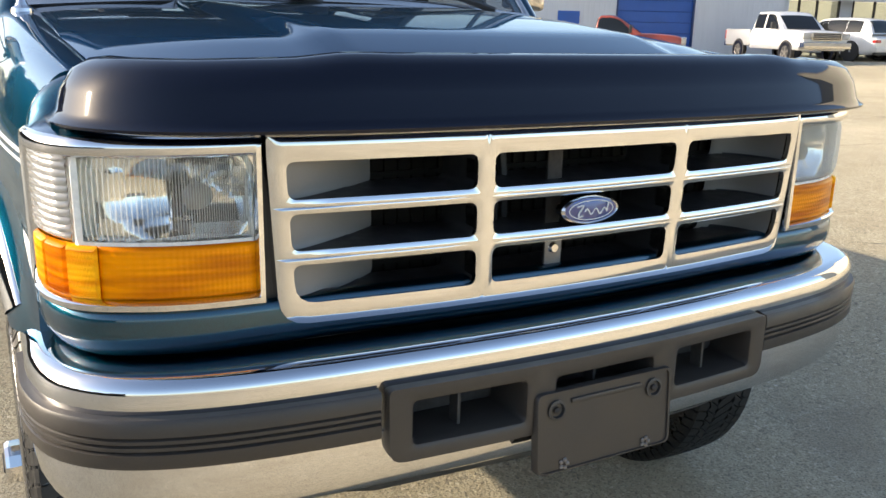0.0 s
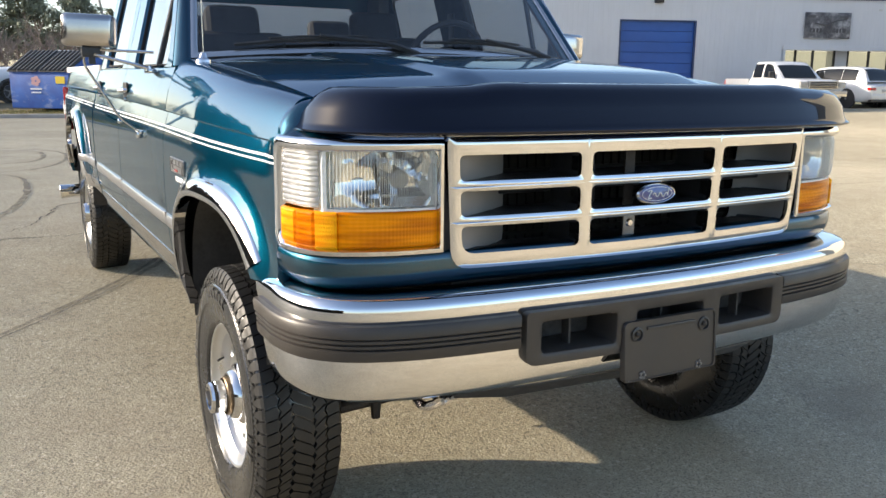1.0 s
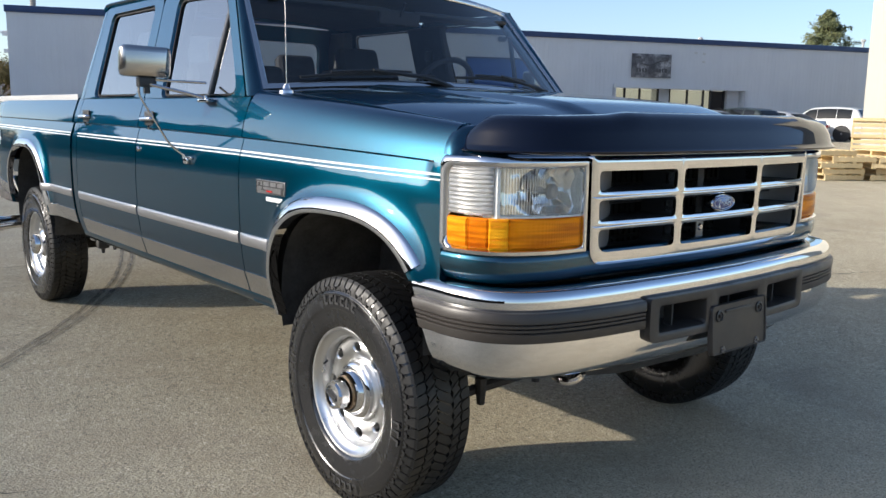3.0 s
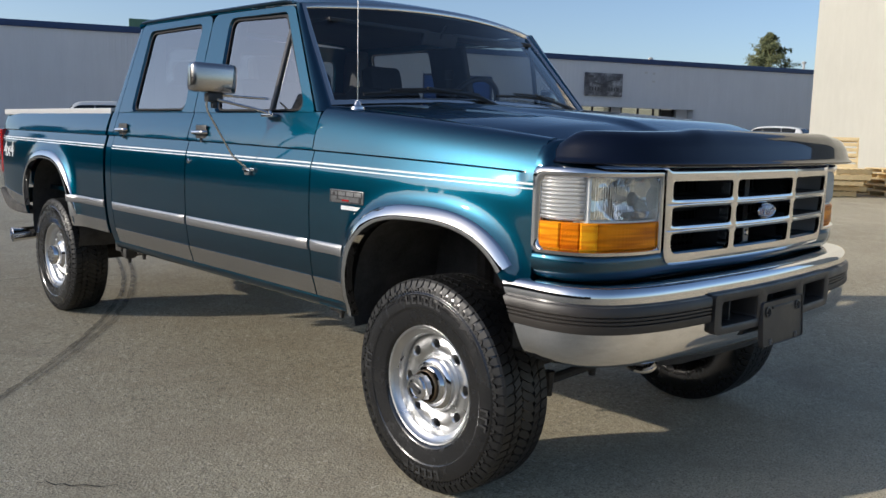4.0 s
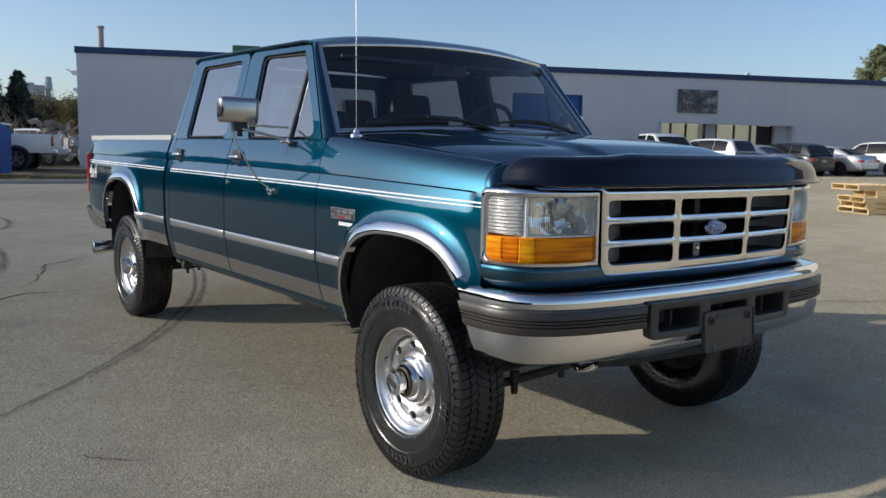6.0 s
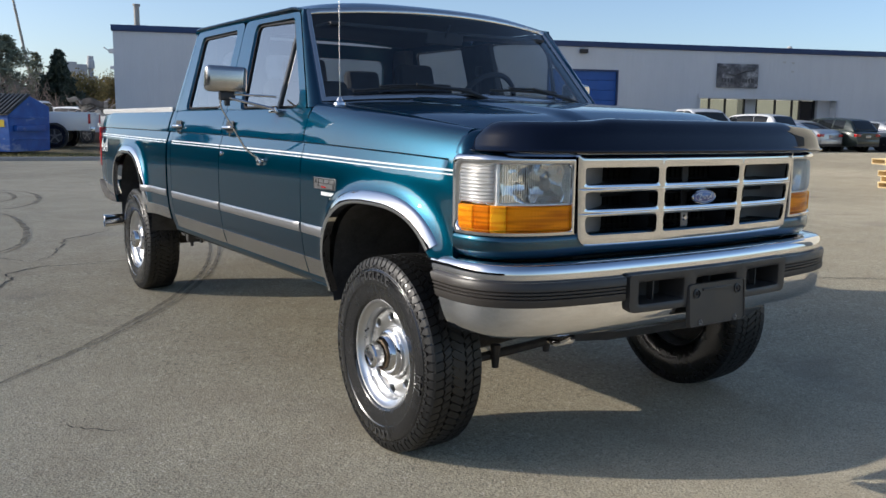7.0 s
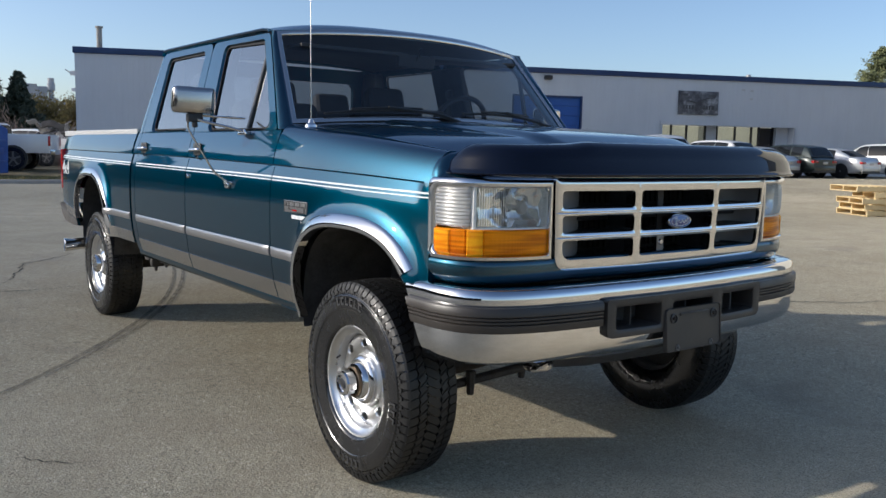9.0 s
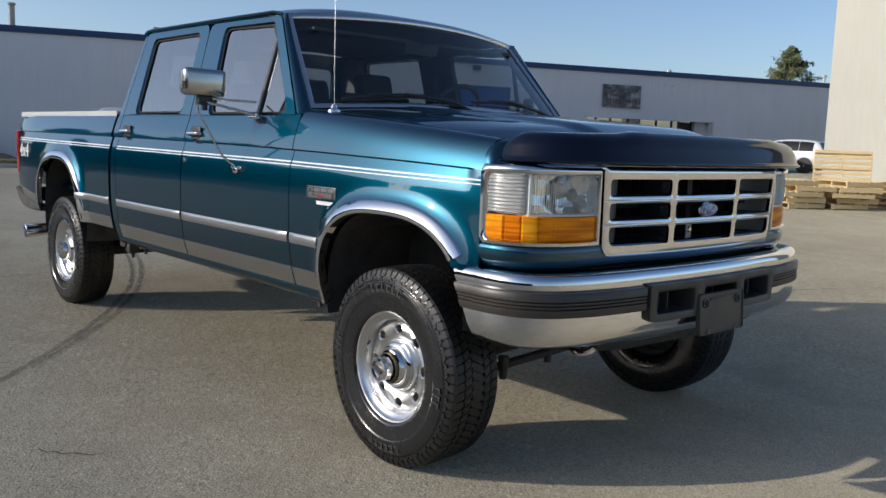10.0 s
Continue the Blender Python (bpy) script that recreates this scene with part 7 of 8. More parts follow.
def pickup(name, label, m, paint_m, lower, L=5.9, W=2.03, H=1.95, group="parked pickups", crew=True):
    """A far pickup: x across, y towards its nose."""
    c = thing(name, label, "pickup truck", group)
    hw = W / 2
    cab0 = -0.85 if crew else -0.2
    deck = [(-2.95, 1.24), (1.0, 1.25), (1.5, 1.27), (2.3, 1.24), (2.7, 1.19), (2.95, 1.08)]
    part("cab_body", loft(L * 1.04, hw, deck, cab0, L / 2 - 0.10, 0.60), paint_m, c, sharp=45)
    bm = bmesh.new()
    box(bm, -hw * 0.985, hw * 0.985, cab0, L / 2 - 0.25, 0.50, 0.66, 0.05, 3)
    part("lower_body", bm, lower, c)
    greenhouse(c, hw, H, 1.22, deck, [(cab0 + 0.01, 1.23), (cab0 + 0.07, 1.60), (cab0 + 0.14, H - 0.04), (cab0 + 0.34, H), (0.35, H), (0.66, H - 0.09), (1.45, 1.25)], paint_m, ((cab0 + 0.16, 0.0), (0.12, 1.05)) if crew else ((-0.08, 1.05),), 0.77)
    bm = bmesh.new()
    for sd in (-1, 1):
        box(bm, sd * hw * 0.99, sd * hw * 0.86, -L / 2 + 0.06, cab0 - 0.04, 0.60, 1.26, 0.03, 2)
    box(bm, -hw * 0.9, hw * 0.9, -L / 2 + 0.04, -L / 2 + 0.12, 0.62, 1.25, 0.02)
    box(bm, -hw * 0.9, hw * 0.9, -L / 2 + 0.1, cab0 - 0.04, 0.70, 0.78)
    part("bed", bm, paint_m if lower is not SILVER_P else SILVER_P, c)
    for sd in (-1, 1):
        bm = bmesh.new()
        box(bm, sd * hw * 0.80, sd * (hw + 0.004), -L / 2 + 0.03, -L / 2 + 0.10, 0.85, 1.20, 0.015)
        part("tail_lamp", bm, RED, c)
        bm = bmesh.new()
        box(bm, sd * hw * 0.66, sd * hw * 0.96, L / 2 - 0.17, L / 2 - 0.02, 0.92, 1.16, 0.02)
        part("headlight", bm, FROST, c)
        bm = bmesh.new()
        box(bm, sd * hw, sd * (hw + 0.22), 1.0, 1.10, 1.28, 1.55, 0.03)
        part("door_mirror", bm, BLACK, c)
        for y in (L * 0.315, -L * 0.29):
            wheel_and_shade_disc(c, hw, sd * (hw - 0.085), y, 0.40, DULL)
    bm = bmesh.new()
    box(bm, -hw * 0.62, hw * 0.62, L / 2 - 0.16, L / 2 + 0.0, 0.88, 1.18, 0.02)
    gr = part("grille", bm, CHROME, c)
    for i in range(4):
        bm = bmesh.new()
        z = 0.905 + i * 0.065
        box(bm, -hw * 0.57, hw * 0.57, L / 2 - 0.01, L / 2 + 0.006, z, z + 0.048)
        part("grille_slot", bm, BLACK, gr)
    bm = bmesh.new()
    box(bm, -hw * 0.98, hw * 0.98, L / 2 - 0.2, L / 2 + 0.10, 0.58, 0.82, 0.04, 3)
    part("front_bumper", bm, CHROME, c)
    bm = bmesh.new()
    box(bm, -hw * 0.95, hw * 0.95, -L / 2 - 0.12, -L / 2 + 0.06, 0.55, 0.74, 0.02)
    part("rear_bumper", bm, CHROME, c)
    c.matrix_basis = m
    return c


pickup("pickup_truck", "white crew cab pickup with silver bed, parked nose outwards", parked(25.7, 4.6, True, 4), WHITE_P, SILVER_P)
pickup("pickup_truck", "faded red pickup parked by the blue roller door", parked(17.0, 8.0, True, 70), RED_P, RED_P, crew=False, H=1.85)
pickup("pickup_truck", "older white pickup parked on the grass verge", Matrix.Translation((1.76, 34.1, 0.29)) @ Matrix.Rotation(radians(68), 4, "Z") @ Matrix.Scale(1.08, 4), WHITE_P, WHITE_P, crew=False, H=1.85)
pickup("pickup_truck", "grey pickup parked behind a blue dumpster", Matrix.Translation((-4.2, 35.0, 0.29)) @ Matrix.Rotation(radians(-100), 4, "Z"), GREY_P, GREY_P)
pickup("pickup_truck", "white pickup parked beyond the verge", Matrix.Translation((3.4, 38.4, 0.29)) @ Matrix.Rotation(radians(120), 4, "Z"), WHITE_P, WHITE_P, crew=False, H=1.85)
car("sedan", "white sedan parked behind the pickups", Matrix.Translation((-1.8, 39.5, 0.29)) @ Matrix.Rotation(radians(70), 4, "Z"), WHITE_P, 4.7, 1.8, 1.45, **SEDAN, group="cars behind the verge")

car("suv", "white SUV parked near the warehouse corner", parked(5.3, 5.4, turn=88), WHITE_P, 4.8, 1.9, 2.15, **{**SUV, "glassline": [(-2.2, 1.15), (-2.0, 2.02), (-1.6, 2.13), (0.3, 2.14), (0.7, 2.02), (1.35, 1.10)]})

car("suv", "white SUV standing behind the pickups", Matrix.Translation((5.4, 43.5, 0.29)) @ Matrix.Rotation(radians(35), 4, "Z"), WHITE_P, 4.8, 1.9, 1.72, **SUV, group="cars behind the verge")

# a heap of bent sheet metal and tubes behind the pickups
scrap = thing("scrap_heap", "heap of bent grey sheet metal and tubes", "scrap heap")
SCRAP = [varied("pale_scrap_sheet", (0.42, 0.41, 0.40), 0.5, 0.3, amount=0.3, scale=3, bump=0.2), varied("dull_scrap_sheet", (0.16, 0.15, 0.145), 0.6, 0.3, amount=0.4, scale=3, bump=0.2)]
rng = random.Random(77)
for i in range(30):
    lvl = i // 8
    bm = bmesh.new()
    w, d = rng.uniform(0.35, 0.8), rng.uniform(0.5, 1.2)
    grid(bm, lambda u, v: Vector(((u - 0.5) * w, (v - 0.5) * d, 0.10 * math.sin(u * 5 + i) + 0.07 * math.sin(v * 7 + 2 * i))), 8, 8)
    rim_edges(bm, (0, 0, -0.02))
    sh = part("scrap_sheet", bm, SCRAP[i % 2 if i % 5 else 0], scrap, flat=True)
    sh.matrix_basis = Matrix.Translation((rng.uniform(-0.95, 0.95) * (1 - 0.12 * lvl), rng.uniform(-0.6, 0.6), 0.35 + 0.56 * lvl + rng.uniform(-0.1, 0.2))) @ Matrix.Rotation(rng.uniform(0, 6.3), 4, "Z") @ Matrix.Rotation(rng.uniform(-0.6, 0.6), 4, "X") @ Matrix.Rotation(rng.uniform(-0.5, 0.5), 4, "Y")
for i in range(7):
    bm = bmesh.new()
    a = Vector((rng.uniform(-0.9, 0.6), rng.uniform(-0.7, 0.0), rng.uniform(1.3, 2.0)))
    tube(bm, bent([a, a + Vector((0.5, 0.1, 0.25)), a + Vector((0.9, rng.uniform(-0.3, 0.3), rng.uniform(0.2, 0.6)))], 3, 0.1), 0.05, 8)
    part("scrap_tube", bm, SCRAP[1], scrap)
bm = bmesh.new()
box(bm, -1.0, 1.0, -0.7, 0.7, 0.0, 1.2, 0.05, 2)
part("skip_bin", bm, SCRAP[1], scrap)
scrap.matrix_basis = Matrix.Translation((6.05, 40.7, rise(6.05, 40.7)))

# ---- kerb, verge, dumpster ----
VK = Vector((2.2, 27.3, 0))
ku = Vector((0.985, -0.17, 0))


def along_kerb(a, off, z=0.0):
    return VK + ku * a + Vector((0.17, 0.985, 0)) * off + Vector((0, 0, z))


bm = bmesh.new()
rings = []
for i in range(41):
    a = lerp(-32, 16, i / 40)
    rings.append(loop(bm, [along_kerb(a, 0.0, -0.05), along_kerb(a, 0.01, 0.10), along_kerb(a, 0.03, 0.125), along_kerb(a, 0.16, 0.13), along_kerb(a, 0.17, -0.05)]))
bridge(bm, rings, False)
tagged(part("kerb", bm, CONCRETE), "low worn concrete kerb along the grass verge", "kerb", kind="structure")
SOIL = varied("dry_grass_soil", (0.16, 0.13, 0.07), 0.95, amount=0.35, scale=1.5, grain=40, bump=0.4, dist=0.02)
bm = bmesh.new()
grid(bm, lambda u, v: along_kerb(lerp(-32, 16, u), lerp(0.165, 3.4, v), 0.10 + 0.05 * noise.noise(Vector((u * 30, v * 4, 0)))), 60, 6)
tagged(part("verge", bm, SOIL), "dry grass verge of soil and straw", "grass verge", kind="structure")
bm = bmesh.new()


def bank_pt(u, v):
    off = lerp(3.3, 24.0, v)
    return along_kerb(lerp(-32, 3.6 - 0.14 * min(off, 9.0) + 0.35 * max(0.0, off - 9.0), u), off, 0.10 + 0.19 * min(1.0, (off - 3.3) / 2.0))


grid(bm, bank_pt, 30, 16)
tagged(part("bank", bm, SOIL), "low bank of soil and dry grass behind the verge", "bank", kind="structure")
GRASS = Mat("dry_grass", (0.28, 0.24, 0.10), 0.9)
GRASS.to("Base Color", GRASS.ramp(GRASS.noise(3.0), [(0.3, (0.14, 0.15, 0.05)), (0.7, (0.34, 0.27, 0.12))]))
bm = bmesh.new()
rng = random.Random(21)
for i in range(9000):
    a, o = rng.uniform(-14, 6), rng.uniform(0.18, 3.2)
    p = along_kerb(a, o, 0.08)
    h, t = rng.uniform(0.05, 0.17), rng.uniform(0, 6.28)
    d = Vector((math.cos(t), math.sin(t), 0)) * 0.012
    tip = p + Vector((rng.uniform(-0.06, 0.06), rng.uniform(-0.06, 0.06), h))
    bm.faces.new((bm.verts.new(p - d), bm.verts.new(p + d), bm.verts.new(tip)))
tagged(part("grass", bm, GRASS.m, flat=True), "dry yellow-green grass tufts on the verge", "grass", kind="stuff")

k = Mat("scuffed_blue_dumpster_paint", (0.02, 0.10, 0.40), 0.4)
blue = k.ramp(k.noise(2.2, 5, 0.6), [(0.3, (0.014, 0.06, 0.27)), (0.7, (0.024, 0.12, 0.44))])
worn = k.ramp(k.noise(1.5, 5, 0.65, k.coord((1, 1, 1.6))), [(0.56, 0.0), (0.70, 0.8)])
k.to("Base Color", k.mix(worn, blue, (0.34, 0.38, 0.48)))
k.bump(k.noise(7, 3), 0.3, 0.02)
DUMP_BLUE = k.m
LID = varied("black_dumpster_lid_plastic", (0.05, 0.05, 0.05), 0.5, amount=0.2, bump=0.1)
dump = thing("dumpster", "blue steel dumpster with ribbed black lid", "dumpster")
bm = bmesh.new()
prof = [(-0.92, 0.10), (-0.95, 1.18), (0.06, 1.80), (0.95, 1.49), (0.90, 0.10)]
a = loop(bm, [(-0.92, y, z) for y, z in prof])
b = loop(bm, [(0.92, y, z) for y, z in prof])
bridge(bm, [a, b], True, True)
bmesh.ops.bevel(bm, geom=bm.edges[:], offset=0.015, segments=1, affect="EDGES")
part("bin", bm, DUMP_BLUE, dump)
for sd in (-1, 1):
    bm = bmesh.new()
    box(bm, sd * 0.92, sd * 1.04, -0.75, 0.55, 0.72, 0.90, 0.02)
    part("fork_pocket", bm, DUMP_BLUE, dump)
    bm = bmesh.new()
    for zz in (0.45, 1.10):
        box(bm, sd * 0.92, sd * 0.95, -0.85, 0.80, zz, zz + 0.06, 0.01)
    part("side_rib", bm, DUMP_BLUE, dump)
    bm = bmesh.new()
    x0, x1 = (0.02, 0.95) if sd > 0 else (-0.95, -0.02)
    tilt = Matrix.Translation((0, -0.98, 1.185)) @ Matrix.Rotation(math.atan2(0.62, 1.01), 4, "X")
    box(bm, x0, x1, 0, 1.24, 0.0, 0.03, 0.01, 1, tilt)
    lid = part("lid", bm, LID, dump, "ribbed black plastic lid")
    for i in range(7):
        x = lerp(x0 + 0.07, x1 - 0.07, i / 6)
        bm = bmesh.new()
        box(bm, x - 0.03, x + 0.03, 0.02, 1.20, 0.02, 0.075, 0.015, 2, tilt)
        part("lid_rib", bm, LID, lid)
bm = bmesh.new()
YEL = varied("yellow_sticker", (0.75, 0.55, 0.05), 0.5, amount=0.05, bump=0)
box(bm, 0.52, 0.80, -0.955, -0.945, 0.85, 1.06)
part("sticker", bm, YEL, dump, "yellow warning sticker")
bm = bmesh.new()
for i in range(5):
    t = 2 * math.pi * i / 5
    lathe(bm, [(0.0, 0.004), (0.065, 0.004), (0.065, 0.0)], 12, Matrix.Translation((-0.10 + 0.09 * math.cos(t), -0.944, 0.92 + 0.09 * math.sin(t))) @ Matrix.Rotation(radians(-90), 4, "Z"))
PINK = varied("faded_red_white_sticker", (0.6, 0.35, 0.36), 0.5, amount=0.2, bump=0)
part("emblem", bm, PINK, dump)
bm = bmesh.new()
box(bm, -0.28, 0.08, -0.952, -0.944, 0.66, 0.71)
box(bm, -0.25, 0.05, -0.952, -0.944, 0.56, 0.60)
part("emblem_bars", bm, WHITE_LINE, dump)
dump.matrix_basis = Matrix.Translation((1.01, 30.66, 0.12)) @ Matrix.Rotation(radians(-42), 4, "Z") @ Matrix.Diagonal((1.277, 1.237, 1.13, 1))

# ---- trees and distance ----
# Distance haze over the left pines is put into this pale needle colour.
HAZY_NEEDLE = Mat("hazy_pine_needles", (0.03, 0.05, 0.022), 0.8)
HAZY_NEEDLE.to("Base Color", HAZY_NEEDLE.ramp(HAZY_NEEDLE.noise(1.2), [(0.3, (0.14, 0.155, 0.10)), (0.7, (0.26, 0.265, 0.17))]))
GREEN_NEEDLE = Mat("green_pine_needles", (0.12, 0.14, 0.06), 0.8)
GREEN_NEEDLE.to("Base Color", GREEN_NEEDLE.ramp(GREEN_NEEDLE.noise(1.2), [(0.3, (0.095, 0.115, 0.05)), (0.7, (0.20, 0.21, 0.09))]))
DARK_NEEDLE = Mat("dark_conifer_needles", (0.02, 0.035, 0.022), 0.8)
DARK_NEEDLE.to("Base Color", DARK_NEEDLE.ramp(DARK_NEEDLE.noise(1.2), [(0.3, (0.018, 0.032, 0.02)), (0.7, (0.05, 0.065, 0.042))]))
BARK = varied("brown_bark", (0.10, 0.075, 0.055), 0.9, amount=0.3, scale=5, bump=0.3)
TWIG = varied("bare_twigs", (0.25, 0.195, 0.16), 0.9, amount=0.25, scale=2, bump=0)
BUDS = Mat("spring_leaves", (0.16, 0.13, 0.045), 0.9)
BUDS.to("Base Color", BUDS.ramp(BUDS.noise(0.8), [(0.3, (0.10, 0.09, 0.03)), (0.7, (0.24, 0.18, 0.06))]))


def pine(name, label, p, h, spread, seed, levels=15, dense=34, trunk_part=0.12, needles=None, taper=0.75, shape=None):
    """A conifer: tapered trunk, whorls of drooping boughs, each with many needle clumps."""
    rng = random.Random(seed)
    t = thing(name, label, "tree", "trees beyond the yard")
    bm = bmesh.new()
    tube(bm, [(0, 0, 0), (0.05, 0.03, h * 0.5), (0, 0, h * 0.97)], [h * 0.022, h * 0.014, 0.02], 8)
    boughs = []
    for i in range(levels):
        f = (i + 0.5) / levels
        z = h * lerp(trunk_part, 0.97, f)
        for k2 in range(rng.randint(5, 7)):
            a = rng.uniform(0, 2 * math.pi)
            r = spread * (table(f, shape) if shape else (1 - f) ** taper) * rng.uniform(0.55, 1.12) + 0.10
            tip = Vector((math.cos(a) * r, math.sin(a) * r, z + r * rng.uniform(-0.15, 0.30)))
            boughs.append((Vector((0, 0, z)), tip))
            tube(bm, [(0, 0, z), tip], [0.03, 0.008], 4, False)
    part("trunk", bm, BARK, t)
    bm = bmesh.new()
    for a, b in boughs:
        d = b - a
        s = (0.10 + 0.16 * spread / 3) * (0.35 + 0.65 * min(1.0, d.length / max(0.3, spread * 0.6)))
        tufts = [a + d * rng.uniform(0.3, 1.0) + Vector((rng.gauss(0, s), rng.gauss(0, s), rng.gauss(0, s * 0.8))) for _ in range(4)] + [b]
        for q in range(dense):
            c = tufts[q % 5] + Vector((rng.gauss(0, s), rng.gauss(0, s), rng.gauss(0, s * 0.8))) * 0.62
            w = rng.uniform(0.05, 0.13) * (0.7 + spread / 5)
            n1 = Vector((rng.gauss(0, 1), rng.gauss(0, 1), rng.gauss(0, 1))).normalized() * w
            n2 = n1.orthogonal().normalized() * w * 0.5
            bm.faces.new((bm.verts.new(c - n1), bm.verts.new(c + n2), bm.verts.new(c + n1), bm.verts.new(c - n2)))
    part("crown", bm, needles or HAZY_NEEDLE.m, t, flat=True)
    t.matrix_basis = Matrix.Translation(p)
    return t


def bare_tree(p, h, seed, leaves=0, label="bare brown tree with fine twigs"):
    rng = random.Random(seed)
    t = thing("tree", label, "tree", "trees beyond the yard")
    bm = bmesh.new()
    tips = []

    def grow(a, d, ln, r, depth):
        b = a + d * ln + Vector((rng.gauss(0, 0.05), rng.gauss(0, 0.05), 0)) * ln
        tube(bm, [a, b], [r, r * 0.62], 5 if depth < 2 else 3, False)
        if depth >= 5:
            tips.append(b)
            return
        for _ in range(2 if depth == 0 else rng.randint(2, 4)):
            nd = (d + Vector((rng.gauss(0, 0.45), rng.gauss(0, 0.45), rng.gauss(0.12, 0.3)))).normalized()
            grow(a.lerp(b, rng.uniform(0.6, 1.0)), nd, ln * rng.uniform(0.58, 0.82), r * 0.6, depth + 1)

    grow(Vector((0, 0, 0)), Vector((0, 0, 1)), h * 0.30, h * 0.018, 0)
    part("trunk", bm, TWIG, t)
    if leaves:
        bm = bmesh.new()
        for b in tips:
            for q in range(leaves):
                c = b + Vector((rng.gauss(0, 0.35), rng.gauss(0, 0.35), rng.gauss(0, 0.3)))
                n1 = Vector((rng.gauss(0, 1), rng.gauss(0, 1), rng.gauss(0, 1))).normalized() * rng.uniform(0.06, 0.12)
                n2 = n1.orthogonal()
                bm.faces.new((bm.verts.new(c - n1), bm.verts.new(c + n2), bm.verts.new(c + n1)))
        part("crown", bm, BUDS.m, t, flat=True)
    t.matrix_basis = Matrix.Translation(p)
    return t


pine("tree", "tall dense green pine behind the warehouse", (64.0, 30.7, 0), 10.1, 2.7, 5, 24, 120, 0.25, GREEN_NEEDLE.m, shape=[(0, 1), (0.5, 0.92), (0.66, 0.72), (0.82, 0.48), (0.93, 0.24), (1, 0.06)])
pine("tree", "dark green conical conifer at the yard's edge", (7.55, 57.0, 0), 5.9, 2.35, 8, 26, 170, 0.02, DARK_NEEDLE.m, 1.05)
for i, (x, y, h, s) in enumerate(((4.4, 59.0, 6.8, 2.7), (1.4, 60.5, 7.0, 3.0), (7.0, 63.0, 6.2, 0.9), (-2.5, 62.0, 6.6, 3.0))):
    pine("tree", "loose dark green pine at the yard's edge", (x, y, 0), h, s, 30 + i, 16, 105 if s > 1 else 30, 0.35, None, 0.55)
for i in range(14):
    rng2 = random.Random(60 + i)
    bare_tree((-16 + i * 1.4 + rng2.uniform(-0.6, 0.6), 52 + rng2.uniform(-3, 6), 0), rng2.uniform(4.6, 6.2), 100 + i)
for i, (x, y, h) in enumerate(((9.9, 60.0, 5.0), (11.4, 62.0, 5.6), (12.9, 63.0, 5.4), (14.4, 63.5, 5.8), (15.8, 64.5, 5.6))):
    bare_tree((x, y, 0), h, 200 + i, 20, "low tree with yellow-green spring leaves")

# brush under the far trees: a thicket of fine twigs
bm = bmesh.new()
rng = random.Random(91)
for i in range(9000):
    x, y = rng.uniform(-17, 9), rng.uniform(47, 58)
    top = 3.4 + 1.6 * noise.noise(Vector((x * 0.35, 2, 1))) + 0.9 * noise.noise(Vector((x * 1.3, 5, 1)))
    if x > 5:
        top *= max(0.15, 1 - (x - 5) / 4)
    z = rng.uniform(0, 1) * top
    d = Vector((rng.gauss(0, 0.5), rng.gauss(0, 0.5), rng.uniform(0.4, 1.2))) * rng.uniform(0.3, 0.8)
    wv = Vector((rng.uniform(0.012, 0.03), 0.01, 0))
    c = Vector((x, y, z))
    bm.faces.new((bm.verts.new(c - wv), bm.verts.new(c + wv), bm.verts.new(c + d)))
tagged(part("brush", bm, TWIG, flat=True), "brown leafless thicket of brush under far trees", "brush", kind="stuff")

# The far factory's haze is mixed into its pale grey.
HAZE = varied("haze_paled_concrete", (0.42, 0.43, 0.45), 0.9, amount=0.1, scale=0.2, bump=0)
far = thing("factory", "distant grey factory buildings with a round tower", "factory")
bm = bmesh.new()
lathe(bm, [(0.55, 0.0), (0.42, 9.6), (0.62, 9.8), (0.62, 10.9), (0.50, 11.0), (0.50, 11.7), (0.40, 11.75), (0.0, 11.75)], 16, Matrix.Translation((27.2, 145.0, 0)) @ Matrix.Rotation(radians(-90), 4, "Y"))
part("tower", bm, HAZE, far)
bm = bmesh.new()
for x, w, h, d in ((23.0, 2.4, 10.4, 140), (25.2, 1.8, 10.2, 142), (31.0, 4.0, 8.2, 140), (18.0, 7.0, 6.5, 145), (26.0, 5.0, 8.6, 146)):
    box(bm, x - w / 2, x + w / 2, d, d + 8, 0, h, 0.05, 1)
    for q in range(4):
        box(bm, x - w / 2 + 0.3 + q * w / 4, x - w / 2 + 0.3 + q * w / 4 + 0.5, d - 0.06, d, h * 0.55, h * 0.75)
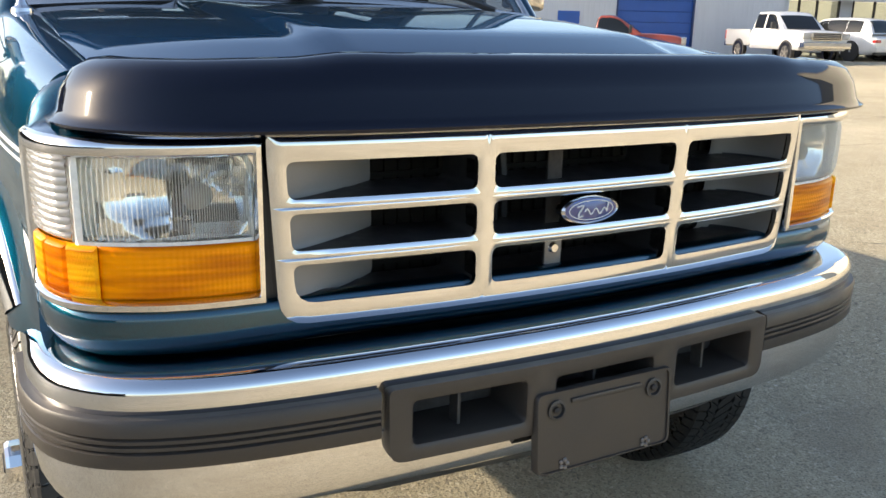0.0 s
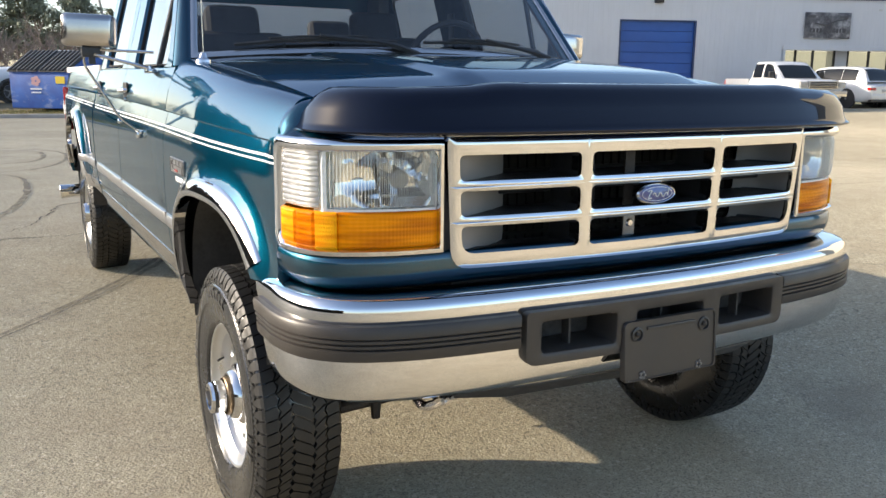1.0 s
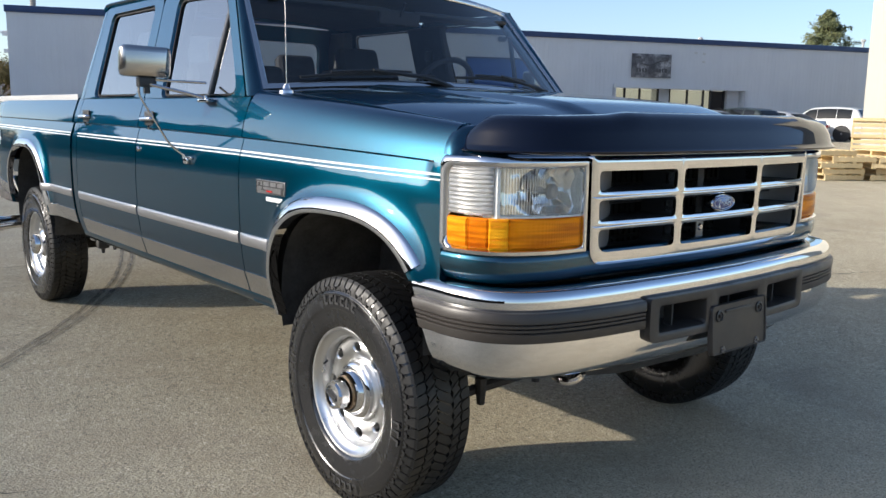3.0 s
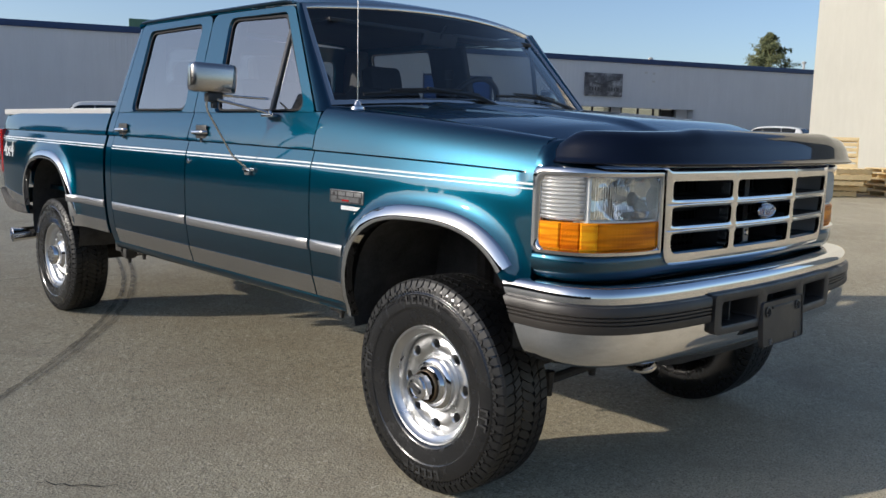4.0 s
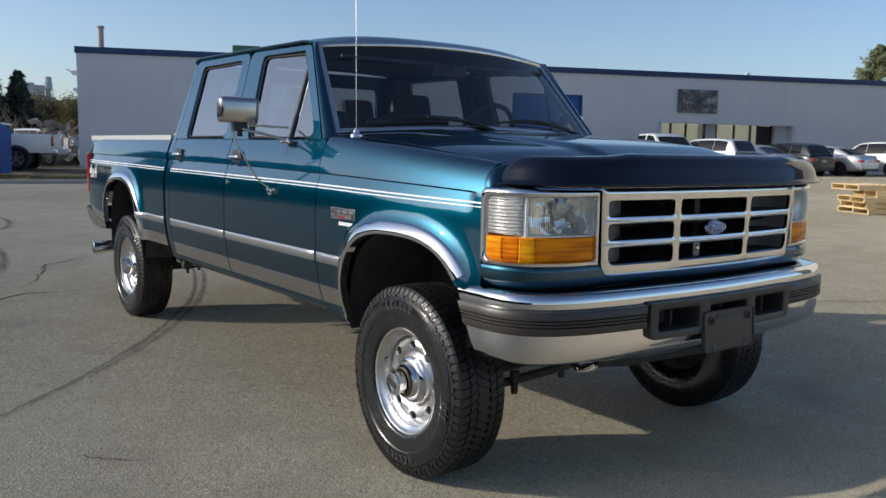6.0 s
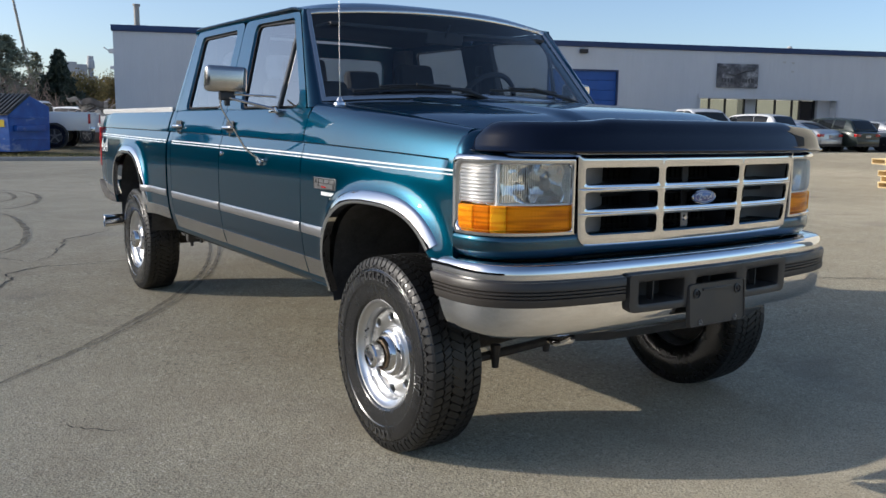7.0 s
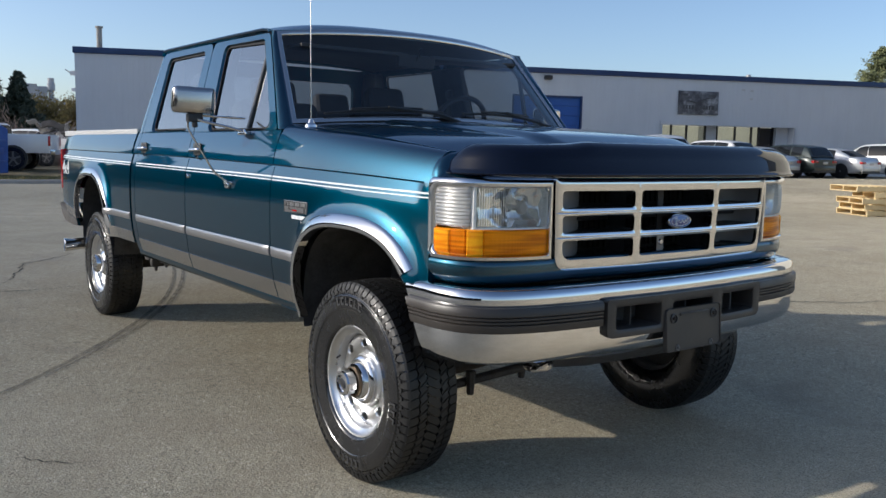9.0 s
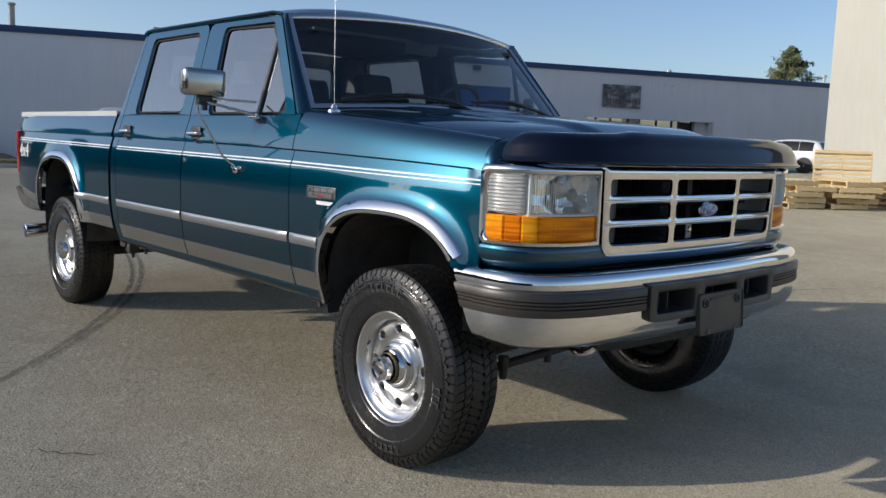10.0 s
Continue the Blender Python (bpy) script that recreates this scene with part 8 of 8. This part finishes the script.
part("block", bm, HAZE, far)
# boom of a far crane
bm = bmesh.new()
tube(bm, [(7.35, 68.0, 4.5), (6.99, 68.0, 6.8), (6.1, 68.0, 12.5)], [0.12, 0.10, 0.08], 6)
tube(bm, [(7.35, 68.0, 4.5), (7.5, 68.0, 0.0)], [0.2, 0.3], 8)
tagged(part("crane_boom", bm, CONCRETE), "thin leaning grey crane boom beyond the trees", "crane boom")

# woods on the sunny side of the yard, seen in the paint's reflections
bm = bmesh.new()
rng = random.Random(77)
for i in range(42000):
    a = rng.uniform(-1.35, 0.75)
    r = rng.uniform(33, 43) + max(0.0, -0.8 - a) * 48
    top = 6.4 + 1.3 * noise.noise(Vector((a * 9, 0, 3))) + 0.9 * noise.noise(Vector((a * 31, 4, 0))) + 0.5 * noise.noise(Vector((a * 90, 4, 7)))
    top *= r / 38
    z = rng.uniform(0, 1) ** 0.75 * top
    c = Vector((-2 + math.cos(math.pi + a) * r, -2 + math.sin(math.pi + a) * r, z))
    n1 = Vector((rng.gauss(0, 1), rng.gauss(0, 1), rng.gauss(0, 1))).normalized() * rng.uniform(0.22, 0.6)
    n2 = n1.orthogonal().normalized() * rng.uniform(0.12, 0.35)
    bm.faces.new((bm.verts.new(c - n1), bm.verts.new(c + n2), bm.verts.new(c + n1), bm.verts.new(c - n2)))
for i in range(14000):
    a = rng.uniform(-1.35, 0.75)
    r = rng.uniform(36, 44) + max(0.0, -0.8 - a) * 48
    c = Vector((-2 + math.cos(math.pi + a) * r, -2 + math.sin(math.pi + a) * r, rng.uniform(0.0, 4.6) * r / 38))
    n1 = Vector((rng.gauss(0, 1), rng.gauss(0, 1), rng.gauss(0, 1))).normalized() * rng.uniform(0.5, 0.9)
    n2 = n1.orthogonal().normalized() * rng.uniform(0.3, 0.6)
    bm.faces.new((bm.verts.new(c - n1), bm.verts.new(c + n2), bm.verts.new(c + n1), bm.verts.new(c - n2)))
tagged(part("woods", bm, BARK, flat=True), "brown leafless woods beside the yard", "woods", kind="stuff")
